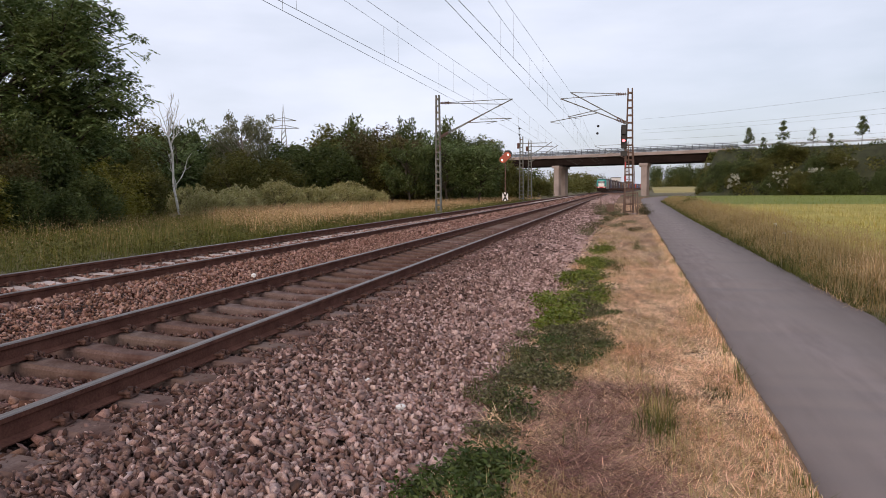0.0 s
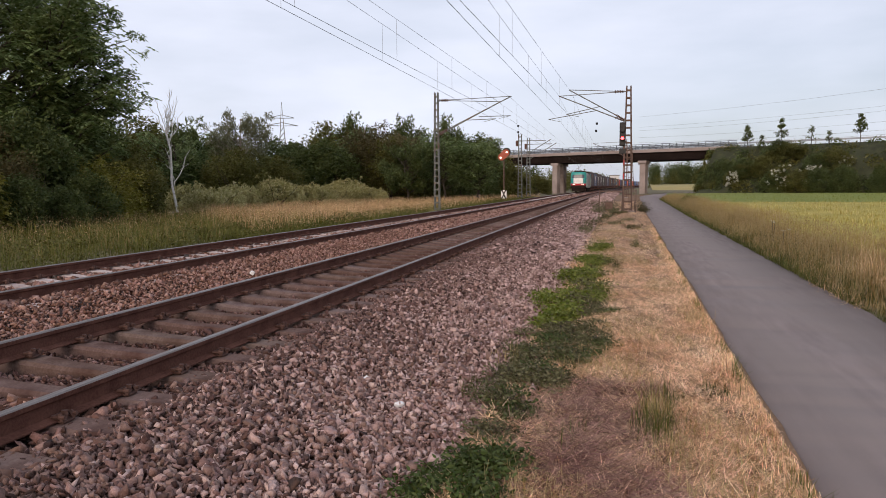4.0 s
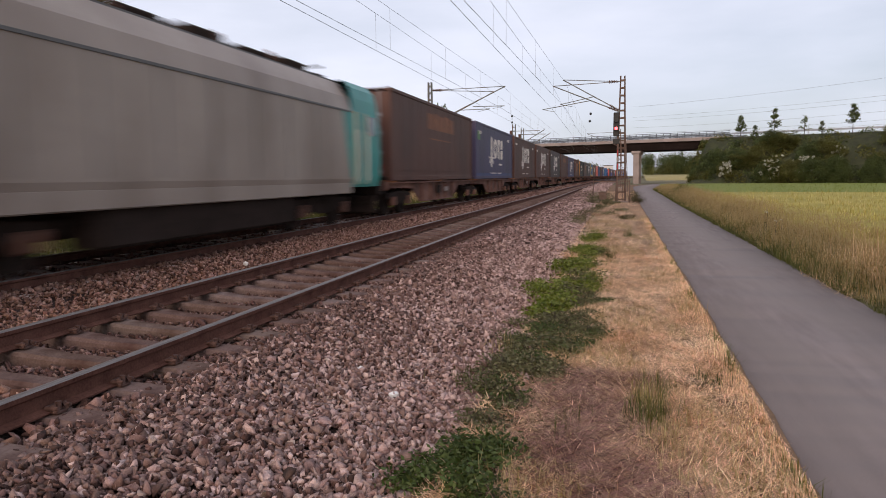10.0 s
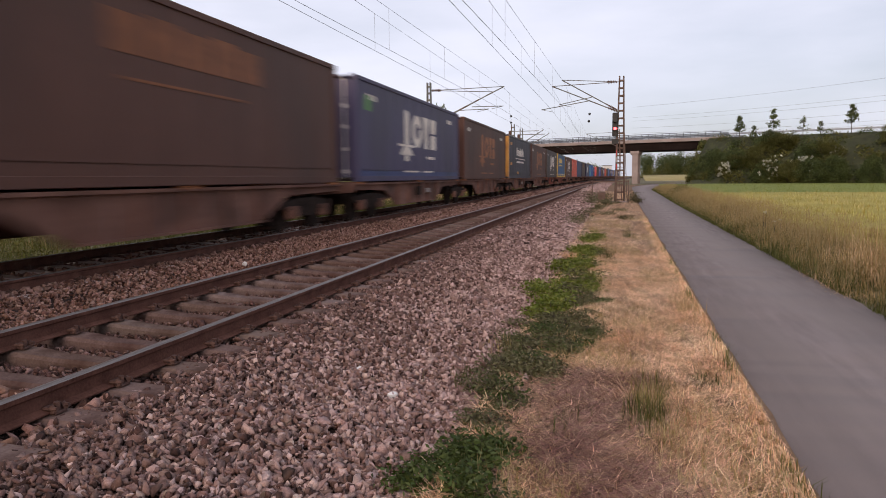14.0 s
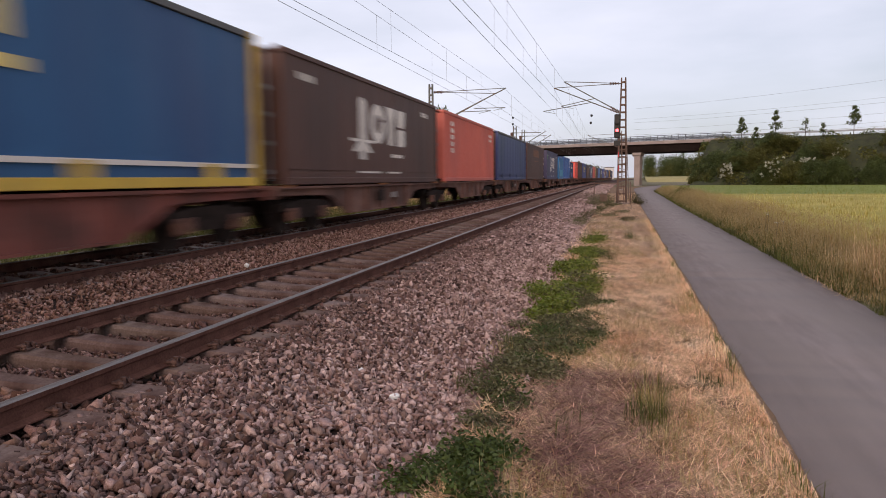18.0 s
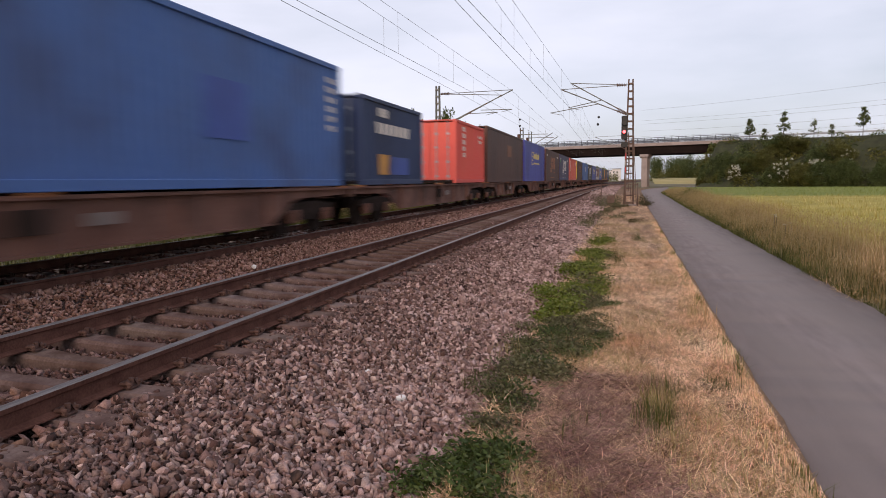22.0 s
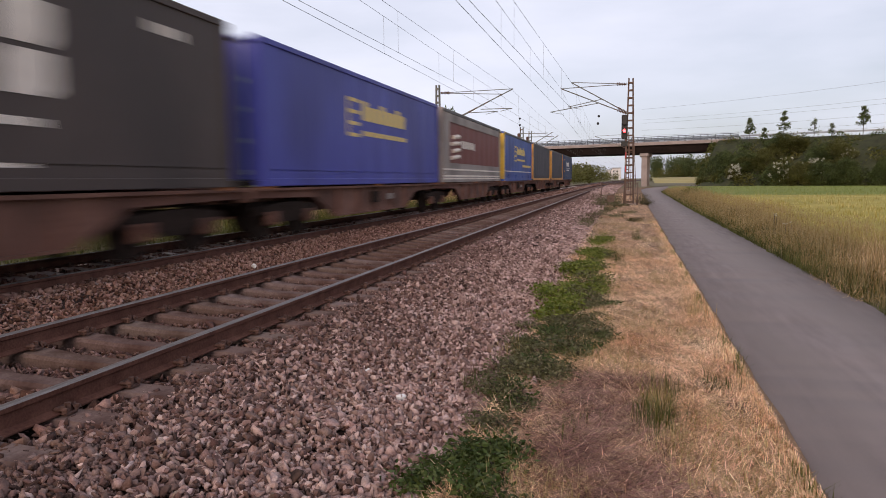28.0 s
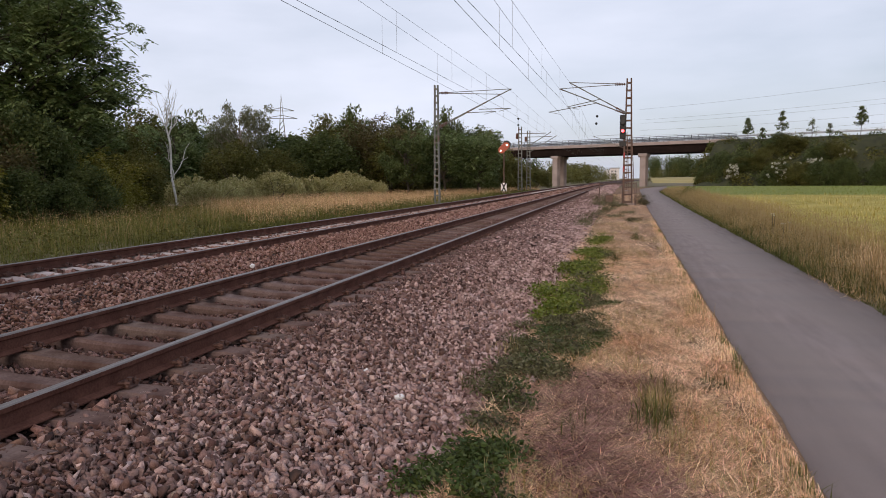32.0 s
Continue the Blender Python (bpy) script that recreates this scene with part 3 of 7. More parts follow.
def wire(name, pts, r, label="", parent=None):
    bm = bmesh.new()
    rings = [[bm.verts.new(Vector(p) + Vector(o) * r) for o in ((1, 0, 1), (-1, 0, 1), (-1, 0, -1), (1, 0, -1))] if abs(pts[0][2] - pts[-1][2]) < abs(pts[0][1] - pts[-1][1])
             else [bm.verts.new(Vector(p) + Vector(o) * r) for o in ((1, 1, 0), (-1, 1, 0), (-1, -1, 0), (1, -1, 0))] for p in pts]
    for a, b in zip(rings[:-1], rings[1:]):
        for i in range(4):
            bm.faces.new((a[i], a[(i + 1) % 4], b[(i + 1) % 4], b[i]))
    bm.faces.new(rings[0][::-1])
    bm.faces.new(rings[-1])
    bmesh.ops.recalc_face_normals(bm, faces=bm.faces)
    ob = part(name, bm, M_WIRE, parent)
    if not parent:
        tagged(ob, label, "overhead wire")
    return ob


def contact_line(supports, z_wire, z_mess, label, sag=0.35):
    """Contact wire, messenger wire and droppers over one track. supports: (y, x) of each mast in turn."""
    line = empty("overhead_line")
    tagged(line, label, "overhead line", "overhead lines")
    contact, mess = [], []
    for k, ((a, xa), (b, xb)) in enumerate(zip(supports[:-1], supports[1:])):
        last = k == len(supports) - 2
        for i in range(10 + last):
            u = i / 10
            y, x = a + (b - a) * u, xa + (xb - xa) * u
            x += float(bend(y))
            contact.append((x, y, z_wire))
            mess.append((x, y, z_mess - sag * 4 * u * (1 - u)))
        for j in range(7):
            u = 0.066 + 0.1335 * j
            y, x = a + (b - a) * u, xa + (xb - xa) * u
            x += float(bend(y))
            if y < 160:
                wire("dropper", [(x, y, z_wire), (x, y, z_mess - sag * 4 * u * (1 - u))], 0.003, parent=line)
    wire("contact_wire", contact, 0.0048, parent=line)
    wire("messenger_wire", mess, 0.004, parent=line)


# ---- bridge ----
BR_A, BR_B = (-18.5, 152.2), (20.4, 135.5)
BR_TURN = math.degrees(math.atan2(BR_B[1] - BR_A[1], BR_B[0] - BR_A[0]))


def build_bridge():
    """The road bridge: x along the deck from the line's crossing, y across it, away from the viewer."""
    m = pose(*BR_A, 0, 0, 0, BR_TURN)
    br = empty("road_bridge", m)
    tagged(br, "concrete road bridge on slender piers over the railway", "bridge")
    L0, L1 = -40.0, 42.3
    part("deck", boxed(L0, L1, 0.0, 11.0, 7.75, 8.15, 0.03), M_CONC, br)
    part("fascia_beam", boxed(L0, L1, -0.25, 0.0, 7.72, 8.35, 0.03), M_CONC, br, "pale concrete edge beam")
    part("fascia_beam", boxed(L0, L1, 11.0, 11.25, 7.45, 8.35, 0.03), M_CONC, br)
    # girders, frames and soffit sheet carry the underside's shade in their colour
    for y in (0.35, 3.4, 6.6, 9.8):
        part("girder", boxed(L0, L1, y, y + 0.6, 6.2, 7.75), M_GIRDER, br, "dark steel girder with the deck's shade in its colour")
    for k in range(27):
        x = L0 + 1.4 + 3.0 * k
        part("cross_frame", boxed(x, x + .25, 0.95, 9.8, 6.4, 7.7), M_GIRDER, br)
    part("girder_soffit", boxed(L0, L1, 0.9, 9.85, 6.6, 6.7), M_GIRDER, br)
    for x0 in (4.6, 24.3):
        for x, y in ((x0, 0.6), (x0 + (-2.3 if x0 < 10 else -2.9), 8.0)):
            part("pier", boxed(x - 0.6, x + 0.6, y, y + 1.4, -0.6, 5.9, 0.06), M_CONC, br, "pale concrete pier")
            part("pier_cap", boxed(x - 0.9, x + 0.9, y - 0.3, y + 1.7, 5.65, 6.2, 0.05), M_CONC, br)
    part("abutment", boxed(41.0, 44.0, 0.0, 11.0, 4.0, 8.1, 0.05), M_CONC, br)
    for y in (-0.12, 11.12):
        for k in range(60):
            x = L0 + 0.6 + k * 1.36
            part("railing_post", boxed(x - .06, x + .06, y - .05, y + .05, 8.35, 9.4), M_RAILING, br)
        for z in (8.48, 8.62, 8.76, 8.90, 9.04, 9.33):
            part("handrail" if z > 9.2 else "rail_bar", boxed(L0, L1, y - .04, y + .04, z - .05, z + .05), M_RAILING, br)
    return br


def build_embankment():
    """The road's embankment, from the bridge's abutment away over the field."""
    m = pose(*BR_A, 0, 0, 0, BR_TURN)
    rng = np.random.default_rng(8)
    us = np.linspace(39, 210, 90)
    prof = [(-15, -0.6), (-13.5, 0.6), (-9, 3.6), (-4, 6.8), (-1.5, 8.05), (0, 8.15), (11, 8.15), (14, 6.8), (26, -0.6)]
    v, n = [], len(prof)
    for u in us:
        for j, (y, z) in enumerate(prof):
            k = 1 if 0 < j < 4 else 0
            ease = min(1.0, (u - 36) / 9) if z > 0 else 1
            v.append(m @ Vector((u, y * (0.55 + 0.45 * ease) + k * rng.normal(0, .3), z + k * rng.normal(0, .25))))
    i = (np.arange(len(us) - 1)[:, None] * n + np.arange(n - 1)).ravel()
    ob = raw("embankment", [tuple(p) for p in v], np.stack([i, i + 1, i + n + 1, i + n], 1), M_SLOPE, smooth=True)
    tagged(ob, "overgrown earth embankment that carries the road", "embankment", kind="structure")
    rail = empty("guard_rail", m)
    tagged(rail, "galvanised steel guard rail along the road", "guard rail")
    part("beam", boxed(42.5, 200, -0.1, 0.0, 8.65, 8.95), M_GALV, rail)
    for k in range(40):
        part("post", boxed(43 + k * 4, 43.1 + k * 4, 0.0, 0.1, 8.1, 8.9), M_GALV, rail)


# ---- plants ----


def leaves(rng, centres, size, squash=0.5):
    """Small bent leaf blades about the given points, each turned at random."""
    n = len(centres)
    a = rng.normal(size=(n, 3))
    a[:, 2] *= squash
    a /= np.linalg.norm(a, axis=1)[:, None]
    b = np.cross(a, rng.normal(size=(n, 3)) * (.75 if squash < 1 else 1.0) + (0, 0, .9 if squash < 1 else 0))
    b /= np.linalg.norm(b, axis=1)[:, None] + 1e-9
    nrm = np.cross(a, b)
    s = rng.uniform(0.6, 1.3, (n, 1)) * size
    c = np.asarray(centres)
    v = np.stack([c - a * s, c + b * s * 0.42 + nrm * s * 0.12, c + a * s, c - b * s * 0.42 + nrm * s * 0.12], 1).reshape(-1, 3)
    return v, np.arange(4 * n).reshape(-1, 4)


def clump_points(rng, n, blobs):
    """Points in a heap of overlapping uneven balls (x, y, z, r), denser towards their skins."""
    blobs = np.asarray(blobs, float)
    w = blobs[:, 3] ** 2
    k = rng.choice(len(blobs), n, p=w / w.sum())
    d = rng.normal(size=(n, 3))
    d /= np.linalg.norm(d, axis=1)[:, None]
    r = blobs[k, 3] * rng.uniform(0.15, 1.0, n) ** 0.4 * (1 + 0.22 * np.sin(7 * d[:, 0] + 5 * d[:, 2] + k) + 0.12 * rng.normal(size=n))
    return blobs[k, :3] + d * r[:, None]


def bush_mesh(seed, w, h, n, size, squash=0.5, frond=0.0):
    """Leaves of a mounded bush w wide and h high: billowing clumps over a full skirt, with a few shoots."""
    rng = np.random.default_rng(seed)
    blobs, small = [], min(w, h)
    for _ in range(int(30 + w * 5 + (90 if w > 2 * h else 0))):
        a, up = rng.uniform(0, 6.28), rng.uniform(-1, 1)
        reach = w / 2 * rng.uniform(0.45, 0.80) * (math.sqrt(1 - up * up) if up > 0 else 1.0)
        r = small * rng.uniform(0.09, 0.19)
        blobs.append((reach * math.cos(a), reach * math.sin(a), max(r * .6, h * (0.46 + 0.40 * up * rng.uniform(.8, 1.05))), r))
    for _ in range(7):
        a, reach = rng.uniform(0, 6.28), w * rng.uniform(0, .3)
        blobs.append((reach * math.cos(a), reach * math.sin(a), h * rng.uniform(.86, 1.04), small * rng.uniform(.05, .09)))
    if frond:
        p = clump_points(rng, n // 9, blobs)
        p[:, 2] = np.abs(p[:, 2])
        return fronds(rng, p, frond, size)
    p = clump_points(rng, n, blobs)
    p[:, 2] = np.abs(p[:, 2])
    return leaves(rng, p, size, squash)


def fronds(rng, centres, length, size):
    """Feathered leaves: nine leaflets along a drooping stalk at each point."""
    n = len(centres)
    a = rng.uniform(0, 6.28, n)
    d = np.stack([np.cos(a), np.sin(a), rng.uniform(-.55, .25, n)], 1)
    d /= np.linalg.norm(d, axis=1)[:, None]
    side = np.stack([-np.sin(a), np.cos(a), rng.normal(0, .25, n)], 1)
    quads = []
    for k in range(9):
        u = (k // 2 + .6) / 4.6
        c = centres + d * length * u
        c[:, 2] -= .30 * length * u * u
        turn = 0 if k == 8 else (1 if k % 2 else -1)
        ax = d * (1.0 if turn == 0 else .55) + side * .85 * turn
        ax[:, 2] -= .28
        ax = ax / np.linalg.norm(ax, axis=1)[:, None]
        b = np.cross(ax, np.stack([rng.normal(0, .35, n), rng.normal(0, .35, n), np.ones(n)], 1))
        b /= np.linalg.norm(b, axis=1)[:, None]
        s = size * rng.uniform(.75, 1.2, (n, 1))
        quads.append(np.stack([c, c + ax * s + b * s * .44, c + ax * s * 2, c + ax * s - b * s * .44], 1))
    v = np.concatenate(quads).reshape(-1, 3)
    return v, np.arange(len(v)).reshape(-1, 4)


def limb(bm, a, b, r0, r1, rng, bend=0.15, n=4):
    a, b = Vector(a), Vector(b)
    last, lr = a, r0
    for i in range(1, n + 1):
        u = i / n
        p = a.lerp(b, u) + Vector(rng.normal(0, bend * (b - a).length * 0.12, 3)) * (u < 1)
        r = r0 + (r1 - r0) * u
        rod(bm, last, p, lr, 6, r)
        last, lr = p, r


def make_bush(name, label, seed, w, h, n, size, mat, group, stems=5, squash=0.5, frond=0.0):
    rng = np.random.default_rng(seed + 100)
    b = empty(name)
    tagged(b, label, "bush", group)
    bm = bmesh.new()
    for _ in range(stems):
        limb(bm, (rng.normal(0, .1), rng.normal(0, .1), -0.2), (rng.normal(0, w * .22), rng.normal(0, w * .22), h * rng.uniform(.5, .8)), 0.02 + h * .008, 0.01, rng)
    stalks = part("branchwork", bm, M_BARK, b)
    if stems > 8:
        tagged(stalks, kind="stuff")
    v, f = bush_mesh(seed, w, h, n, size, squash, frond)
    raw("crown", v, f, mat, parent=b)
    return b


def make_tree(name, label, seed, height, crown, n, size, leaf, bark, trunk_r, at, crown_from=0.3, group="", squash=0.5, blobs_n=26, frond=0.0):
    """A tapered trunk with limbs, and a crown of leaf clumps round the limbs' ends."""
    rng = np.random.default_rng(seed)
    t = empty(name, pose(*at))
    tagged(t, label, "tree", group)
    bm = bmesh.new()
    limb(bm, (0, 0, -0.3), (rng.normal(0, .3), rng.normal(0, .3), height * 0.86), trunk_r, trunk_r * 0.25, rng, 0.2, 6)
    blobs = []
    for k in range(blobs_n):
        z0 = height * rng.uniform(crown_from * 0.8, 0.8)
        u = (z0 / height - crown_from * 0.8) / (0.85 - crown_from * 0.8)
        reach = crown * (0.55 + 0.6 * math.sin(min(1, max(0, u)) * 2.6 + 0.35)) * rng.uniform(0.55, 1.0)
        a = k * 2.4 + rng.uniform(-.4, .4)
        tip = (reach * math.cos(a), reach * math.sin(a), min(height * 0.97, z0 + reach * rng.uniform(0.25, 0.6)))
        limb(bm, (0, 0, z0 * 0.85), tip, trunk_r * 0.35 * (1 - 0.5 * u), 0.02, rng, 0.25, 4)
        r = crown * (rng.uniform(0.13, 0.25) if blobs_n < 60 else rng.uniform(0.10, 0.19))
        blobs.append((*tip, r))
        blobs.append((tip[0] * .66, tip[1] * .66, tip[2] * 0.95, r * 0.9))
        for _ in range(2):
            blobs.append((tip[0] * rng.uniform(.55, 1) + rng.normal(0, r * .8), tip[1] * rng.uniform(.55, 1) + rng.normal(0, r * .8), tip[2] + rng.normal(0, r * .7), r * rng.uniform(.4, .7)))
    part("trunk", bm, bark, t)
    if frond:
        v, f = fronds(rng, clump_points(rng, n // 9, blobs), frond, size)
    else:
        v, f = leaves(rng, clump_points(rng, n, blobs), size, squash)
    raw("crown", v, f, leaf, parent=t)
    return t


def blades(name, rng, x, y, z, height, width, lean, mat, label, category, mean=0.0, tall=1.0, ragged=0.28, edge=None, swath=0.0):
    """Grass blades: bent tapered strips of three quads' length, joined."""
    n = len(x)
    a = rng.uniform(0, 2 * math.pi, n)
    if swath:
        # most stalks lie across the path's direction, as the mower left them
        a = np.where(rng.random(n) < .75, rng.normal(0.15, swath, n) + math.pi * rng.integers(0, 2, n), a)
    ln = np.abs(rng.normal(mean, lean, n))
    clump = np.sin(x * 2.3 + 1.7 * np.sin(y * 0.9)) * np.sin(y * 1.9 + 2.1 * np.sin(x * 1.3))
    clump = clump + 0.6 * np.sin(x * 0.8 + y * 0.23 + 1.3 * np.sin(y * .31)) * np.sin(y * .47 - x * .6)
    h = height * rng.uniform(0.35, 1.2, n) * np.maximum(.2, 1 + ragged * clump) * tall
    dx, dy = np.cos(a), np.sin(a)
    if edge is not None:
        dx = np.where(x + dx * h > edge(y) + rng.normal(0, .015, n), -np.abs(dx), dx)
    px, py = -dy * width / 2, dx * width / 2
    pts = []
    for u, w in ((0, 1.0), (0.55, 0.8), (1.0, 0.1)):
        # lying blades stay straight, standing ones bow over
        off, up = (np.sin(ln) * h * u, np.cos(ln) * h * u) if mean > 1 else (np.sin(ln * u) * h * u, np.cos(ln * u) * h * u)
        for s in (-1, 1):
            pts.append(np.stack([x + dx * off + s * px * w, y + dy * off + s * py * w, z + up], 1))
    v = np.stack(pts, 1).reshape(-1, 3)
    b = np.arange(n)[:, None] * 6
    f = np.concatenate([b + np.array([[0, 1, 3, 2]]), b + np.array([[2, 3, 5, 4]])])
    return tagged(raw(name, v, f, mat), label, category, kind="stuff")


def weed_leaves(seed, w, l, h, n, size):
    """A low mat of leafy shoots of uneven height, w by l on the ground."""
    rng = np.random.default_rng(seed)
    m = max(8, int(26 * w * l))
    a, r = rng.uniform(0, 2 * math.pi, m), rng.random(m) ** 0.5
    cx, cy = np.cos(a) * r * w / 2, np.sin(a) * r * l / 2
    ch = h * (1.15 - 0.6 * r ** 2) * rng.uniform(0.45, 1.1, m)
    k = rng.integers(0, m, n)
    sp = 0.05 + 0.22 * h
    u = rng.random(n) ** 0.6
    x = cx[k] + rng.normal(0, sp, n) * (0.5 + 0.5 * u)
    y = cy[k] + rng.normal(0, sp, n) * (0.5 + 0.5 * u)
    z = ch[k] * u
    return leaves(rng, np.stack([x, y, z], 1), size, 0.5)


# ---- the train ----


def train_at(t):
    """How far the train has come by the time t: it gathers a little speed."""
    return 21.6 * t + 0.0415 * t * t


TRAIN_ROWS = [0, 2, 4, 6, 8, 10, 12, 14, 16, 18, 20, 22, 24, 26, 28, 30, 32]
MOVERS = []                        # (thing, its place along the train, height)

P_TEAL = material("teal_loco_paint", (0.01, 0.26, 0.235), (0.02, 0.33, 0.30), scale=2, fine=20, rough=0.35, dirt=(0.03, 0.22, 0.2), dirt_scale=1.2)
P_STRIPE = material("pale_yellow_stripe_paint", (0.50, 0.45, 0.30), (0.62, 0.57, 0.40), scale=2, rough=0.5)
P_SILVER = material("dusty_silver_paint", (0.30, 0.24, 0.205), (0.42, 0.35, 0.305), scale=1.2, fine=15, rough=0.45, metal=0.1, dirt=(0.22, 0.165, 0.135), dirt_scale=0.8, stretch=(1, 1, 0.35))
P_WHITE = material("white_paint", (0.74, 0.72, 0.70), (0.84, 0.82, 0.80), scale=3, rough=0.4, dirt=(0.6, 0.57, 0.53), dirt_scale=1.5, dirt_at=0.62)
P_RED = material("red_front_paint", (0.46, 0.018, 0.034), (0.58, 0.034, 0.050), scale=3, rough=0.4)
P_ROOF = material("dark_roof_paint", (0.10, 0.10, 0.105), (0.17, 0.165, 0.165), scale=2, rough=0.7)
P_BLACK = material("dark_running_gear", (0.018, 0.013, 0.011), (0.050, 0.035, 0.030), scale=4, fine=25, rough=0.95, bump=0.2, spec=0.08)
# blue-grey base colour stands in for the sky reflected in the glass
P_GLASS = material("sky_toned_cab_glass", (0.045, 0.060, 0.075), (0.075, 0.095, 0.11), scale=1, rough=0.08, spec=0.7)
P_LAMP = glow("headlight_glow", (1.0, 0.93, 0.84), 0.9)
P_BROWN = material("brown_container_paint", (0.088, 0.035, 0.024), (0.130, 0.056, 0.040), scale=0.8, fine=12, rough=0.6, dirt=(0.068, 0.032, 0.025), dirt_scale=0.5, stretch=(1, 1, 0.4))
P_CHAR = material("charcoal_container_paint", (0.064, 0.046, 0.042), (0.100, 0.074, 0.068), scale=0.8, fine=12, rough=0.6, dirt=(0.048, 0.037, 0.036), dirt_scale=0.5, stretch=(1, 1, 0.4))
P_NAVY = material("navy_container_paint", (0.060, 0.050, 0.104), (0.090, 0.076, 0.148), scale=0.8, fine=12, rough=0.55, dirt=(0.062, 0.052, 0.084), dirt_scale=0.5, stretch=(1, 1, 0.4))
P_REDBOX = material("faded_red_container_paint", (0.58, 0.125, 0.090), (0.72, 0.185, 0.135), scale=0.6, fine=10, rough=0.6, dirt=(0.50, 0.13, 0.105), dirt_scale=0.5, stretch=(1, 1, 0.4))
P_ORANGE = material("orange_red_container_paint", (0.72, 0.100, 0.082), (0.84, 0.150, 0.118), scale=0.6, fine=10, rough=0.6, dirt=(0.70, 0.12, 0.08), dirt_scale=0.6, stretch=(1, 1, 0.4))
P_BLUE = material("blue_tarpaulin", (0.018, 0.085, 0.215), (0.03, 0.125, 0.285), scale=0.7, fine=8, rough=0.5, dirt=(0.03, 0.07, 0.19), dirt_scale=0.5, stretch=(1, 1, 0.3))
P_ROYAL = material("royal_blue_container_paint", (0.055, 0.062, 0.34), (0.084, 0.092, 0.43), scale=0.7, fine=8, rough=0.5, dirt=(0.04, 0.04, 0.2), dirt_scale=0.5, stretch=(1, 1, 0.4))
P_SKY = material("azure_container_paint", (0.018, 0.14, 0.33), (0.03, 0.20, 0.43), scale=0.6, fine=8, rough=0.5, dirt=(0.03, 0.16, 0.31), dirt_scale=0.6)
P_SKY2 = material("pale_azure_patch", (0.05, 0.30, 0.46), (0.08, 0.37, 0.53), scale=0.8, fine=8, rough=0.5)
P_ROYAL2 = material("royal_blue_tarpaulin", (0.042, 0.085, 0.35), (0.062, 0.12, 0.44), scale=0.7, fine=8, rough=0.5, dirt=(0.03, 0.05, 0.2), dirt_scale=0.5)
P_STEEL_BLUE = material("dull_blue_container_paint", (0.058, 0.135, 0.37), (0.094, 0.195, 0.47), scale=0.6, fine=8, rough=0.55, dirt=(0.06, 0.095, 0.22), dirt_scale=0.6)
P_SLATE = material("slate_blue_container_paint", (0.050, 0.044, 0.056), (0.082, 0.073, 0.090), scale=0.7, fine=8, rough=0.6, dirt=(0.042, 0.037, 0.045), dirt_scale=0.5)
P_NIGHT = material("night_blue_tarpaulin", (0.030, 0.048, 0.112), (0.050, 0.075, 0.160), scale=0.7, fine=8, rough=0.6, dirt=(0.030, 0.040, 0.082), dirt_scale=0.5, stretch=(1, 1, 0.3))
P_GREY = material("grey_tarpaulin", (0.29, 0.245, 0.225), (0.39, 0.335, 0.315), scale=0.8, fine=9, rough=0.6, dirt=(0.17, 0.14, 0.13), dirt_scale=0.5)
P_MAROON = material("maroon_tarpaulin", (0.155, 0.034, 0.029), (0.215, 0.054, 0.045), scale=0.8, fine=9, rough=0.55)
P_YELLOW = material("yellow_frame_paint", (0.68, 0.42, 0.05), (0.80, 0.52, 0.09), scale=2, fine=12, rough=0.5, dirt=(0.5, 0.31, 0.07), dirt_scale=1.2)
P_AMBER = material("orange_frame_paint", (0.60, 0.27, 0.05), (0.72, 0.36, 0.09), scale=2, fine=12, rough=0.5, dirt=(0.45, 0.2, 0.06), dirt_scale=1.2)
P_TEXT = material("white_lettering_paint", (0.70, 0.61, 0.54), (0.92, 0.84, 0.77), scale=1.2, fine=7, rough=0.6)
P_RUSTY = material("bright_rust", (0.26, 0.085, 0.03), (0.46, 0.19, 0.08), scale=6, fine=30, rough=0.9)
P_DKBLUE = material("dark_blue_tarpaulin", (0.034, 0.046, 0.145), (0.052, 0.070, 0.195), scale=0.7, fine=8, rough=0.5, dirt=(0.02, 0.04, 0.10), dirt_scale=0.5, stretch=(1, 1, 0.3))
P_TEXTO = material("faded_orange_lettering_paint", (0.16, 0.058, 0.026), (0.30, 0.108, 0.044), scale=1.6, fine=8, rough=0.6)
P_EMBLEM = material("orange_emblem_paint", (0.30, 0.10, 0.035), (0.44, 0.17, 0.07), scale=1.6, fine=8, rough=0.6)
P_TEXTY = material("yellow_lettering_paint", (0.76, 0.56, 0.19), (0.88, 0.68, 0.28), scale=3, rough=0.6)
P_GREEN = material("green_label_paint", (0.10, 0.26, 0.08), (0.16, 0.36, 0.12), scale=3, rough=0.6)
P_WAGON = material("grimy_wagon_paint", (0.132, 0.055, 0.039), (0.262, 0.132, 0.098), scale=1.5, fine=14, rough=0.85, dirt=(0.080, 0.040, 0.030), dirt_scale=1.2, bump=0.15)
P_WAGRED = material("rust_red_wagon_paint", (0.20, 0.055, 0.04), (0.30, 0.10, 0.075), scale=1.5, fine=14, rough=0.85, dirt=(0.08, 0.04, 0.033), dirt_scale=1.2, bump=0.15)


def wheel(parent, x, y, side):
    bm = bmesh.new()
    rod(bm, (0, 0, 0), (-side * 0.13, 0, 0), 0.46, 20)
    rod(bm, (-side * 0.13, 0, 0), (-side * 0.16, 0, 0), 0.49, 20)
    rod(bm, (side * 0.012, 0, 0), (0, 0, 0), 0.2, 12)
    w = part("wheel", bm, P_BLACK, parent, "dark steel wheel")
    w.matrix_basis = pose(x, y, 0.46)


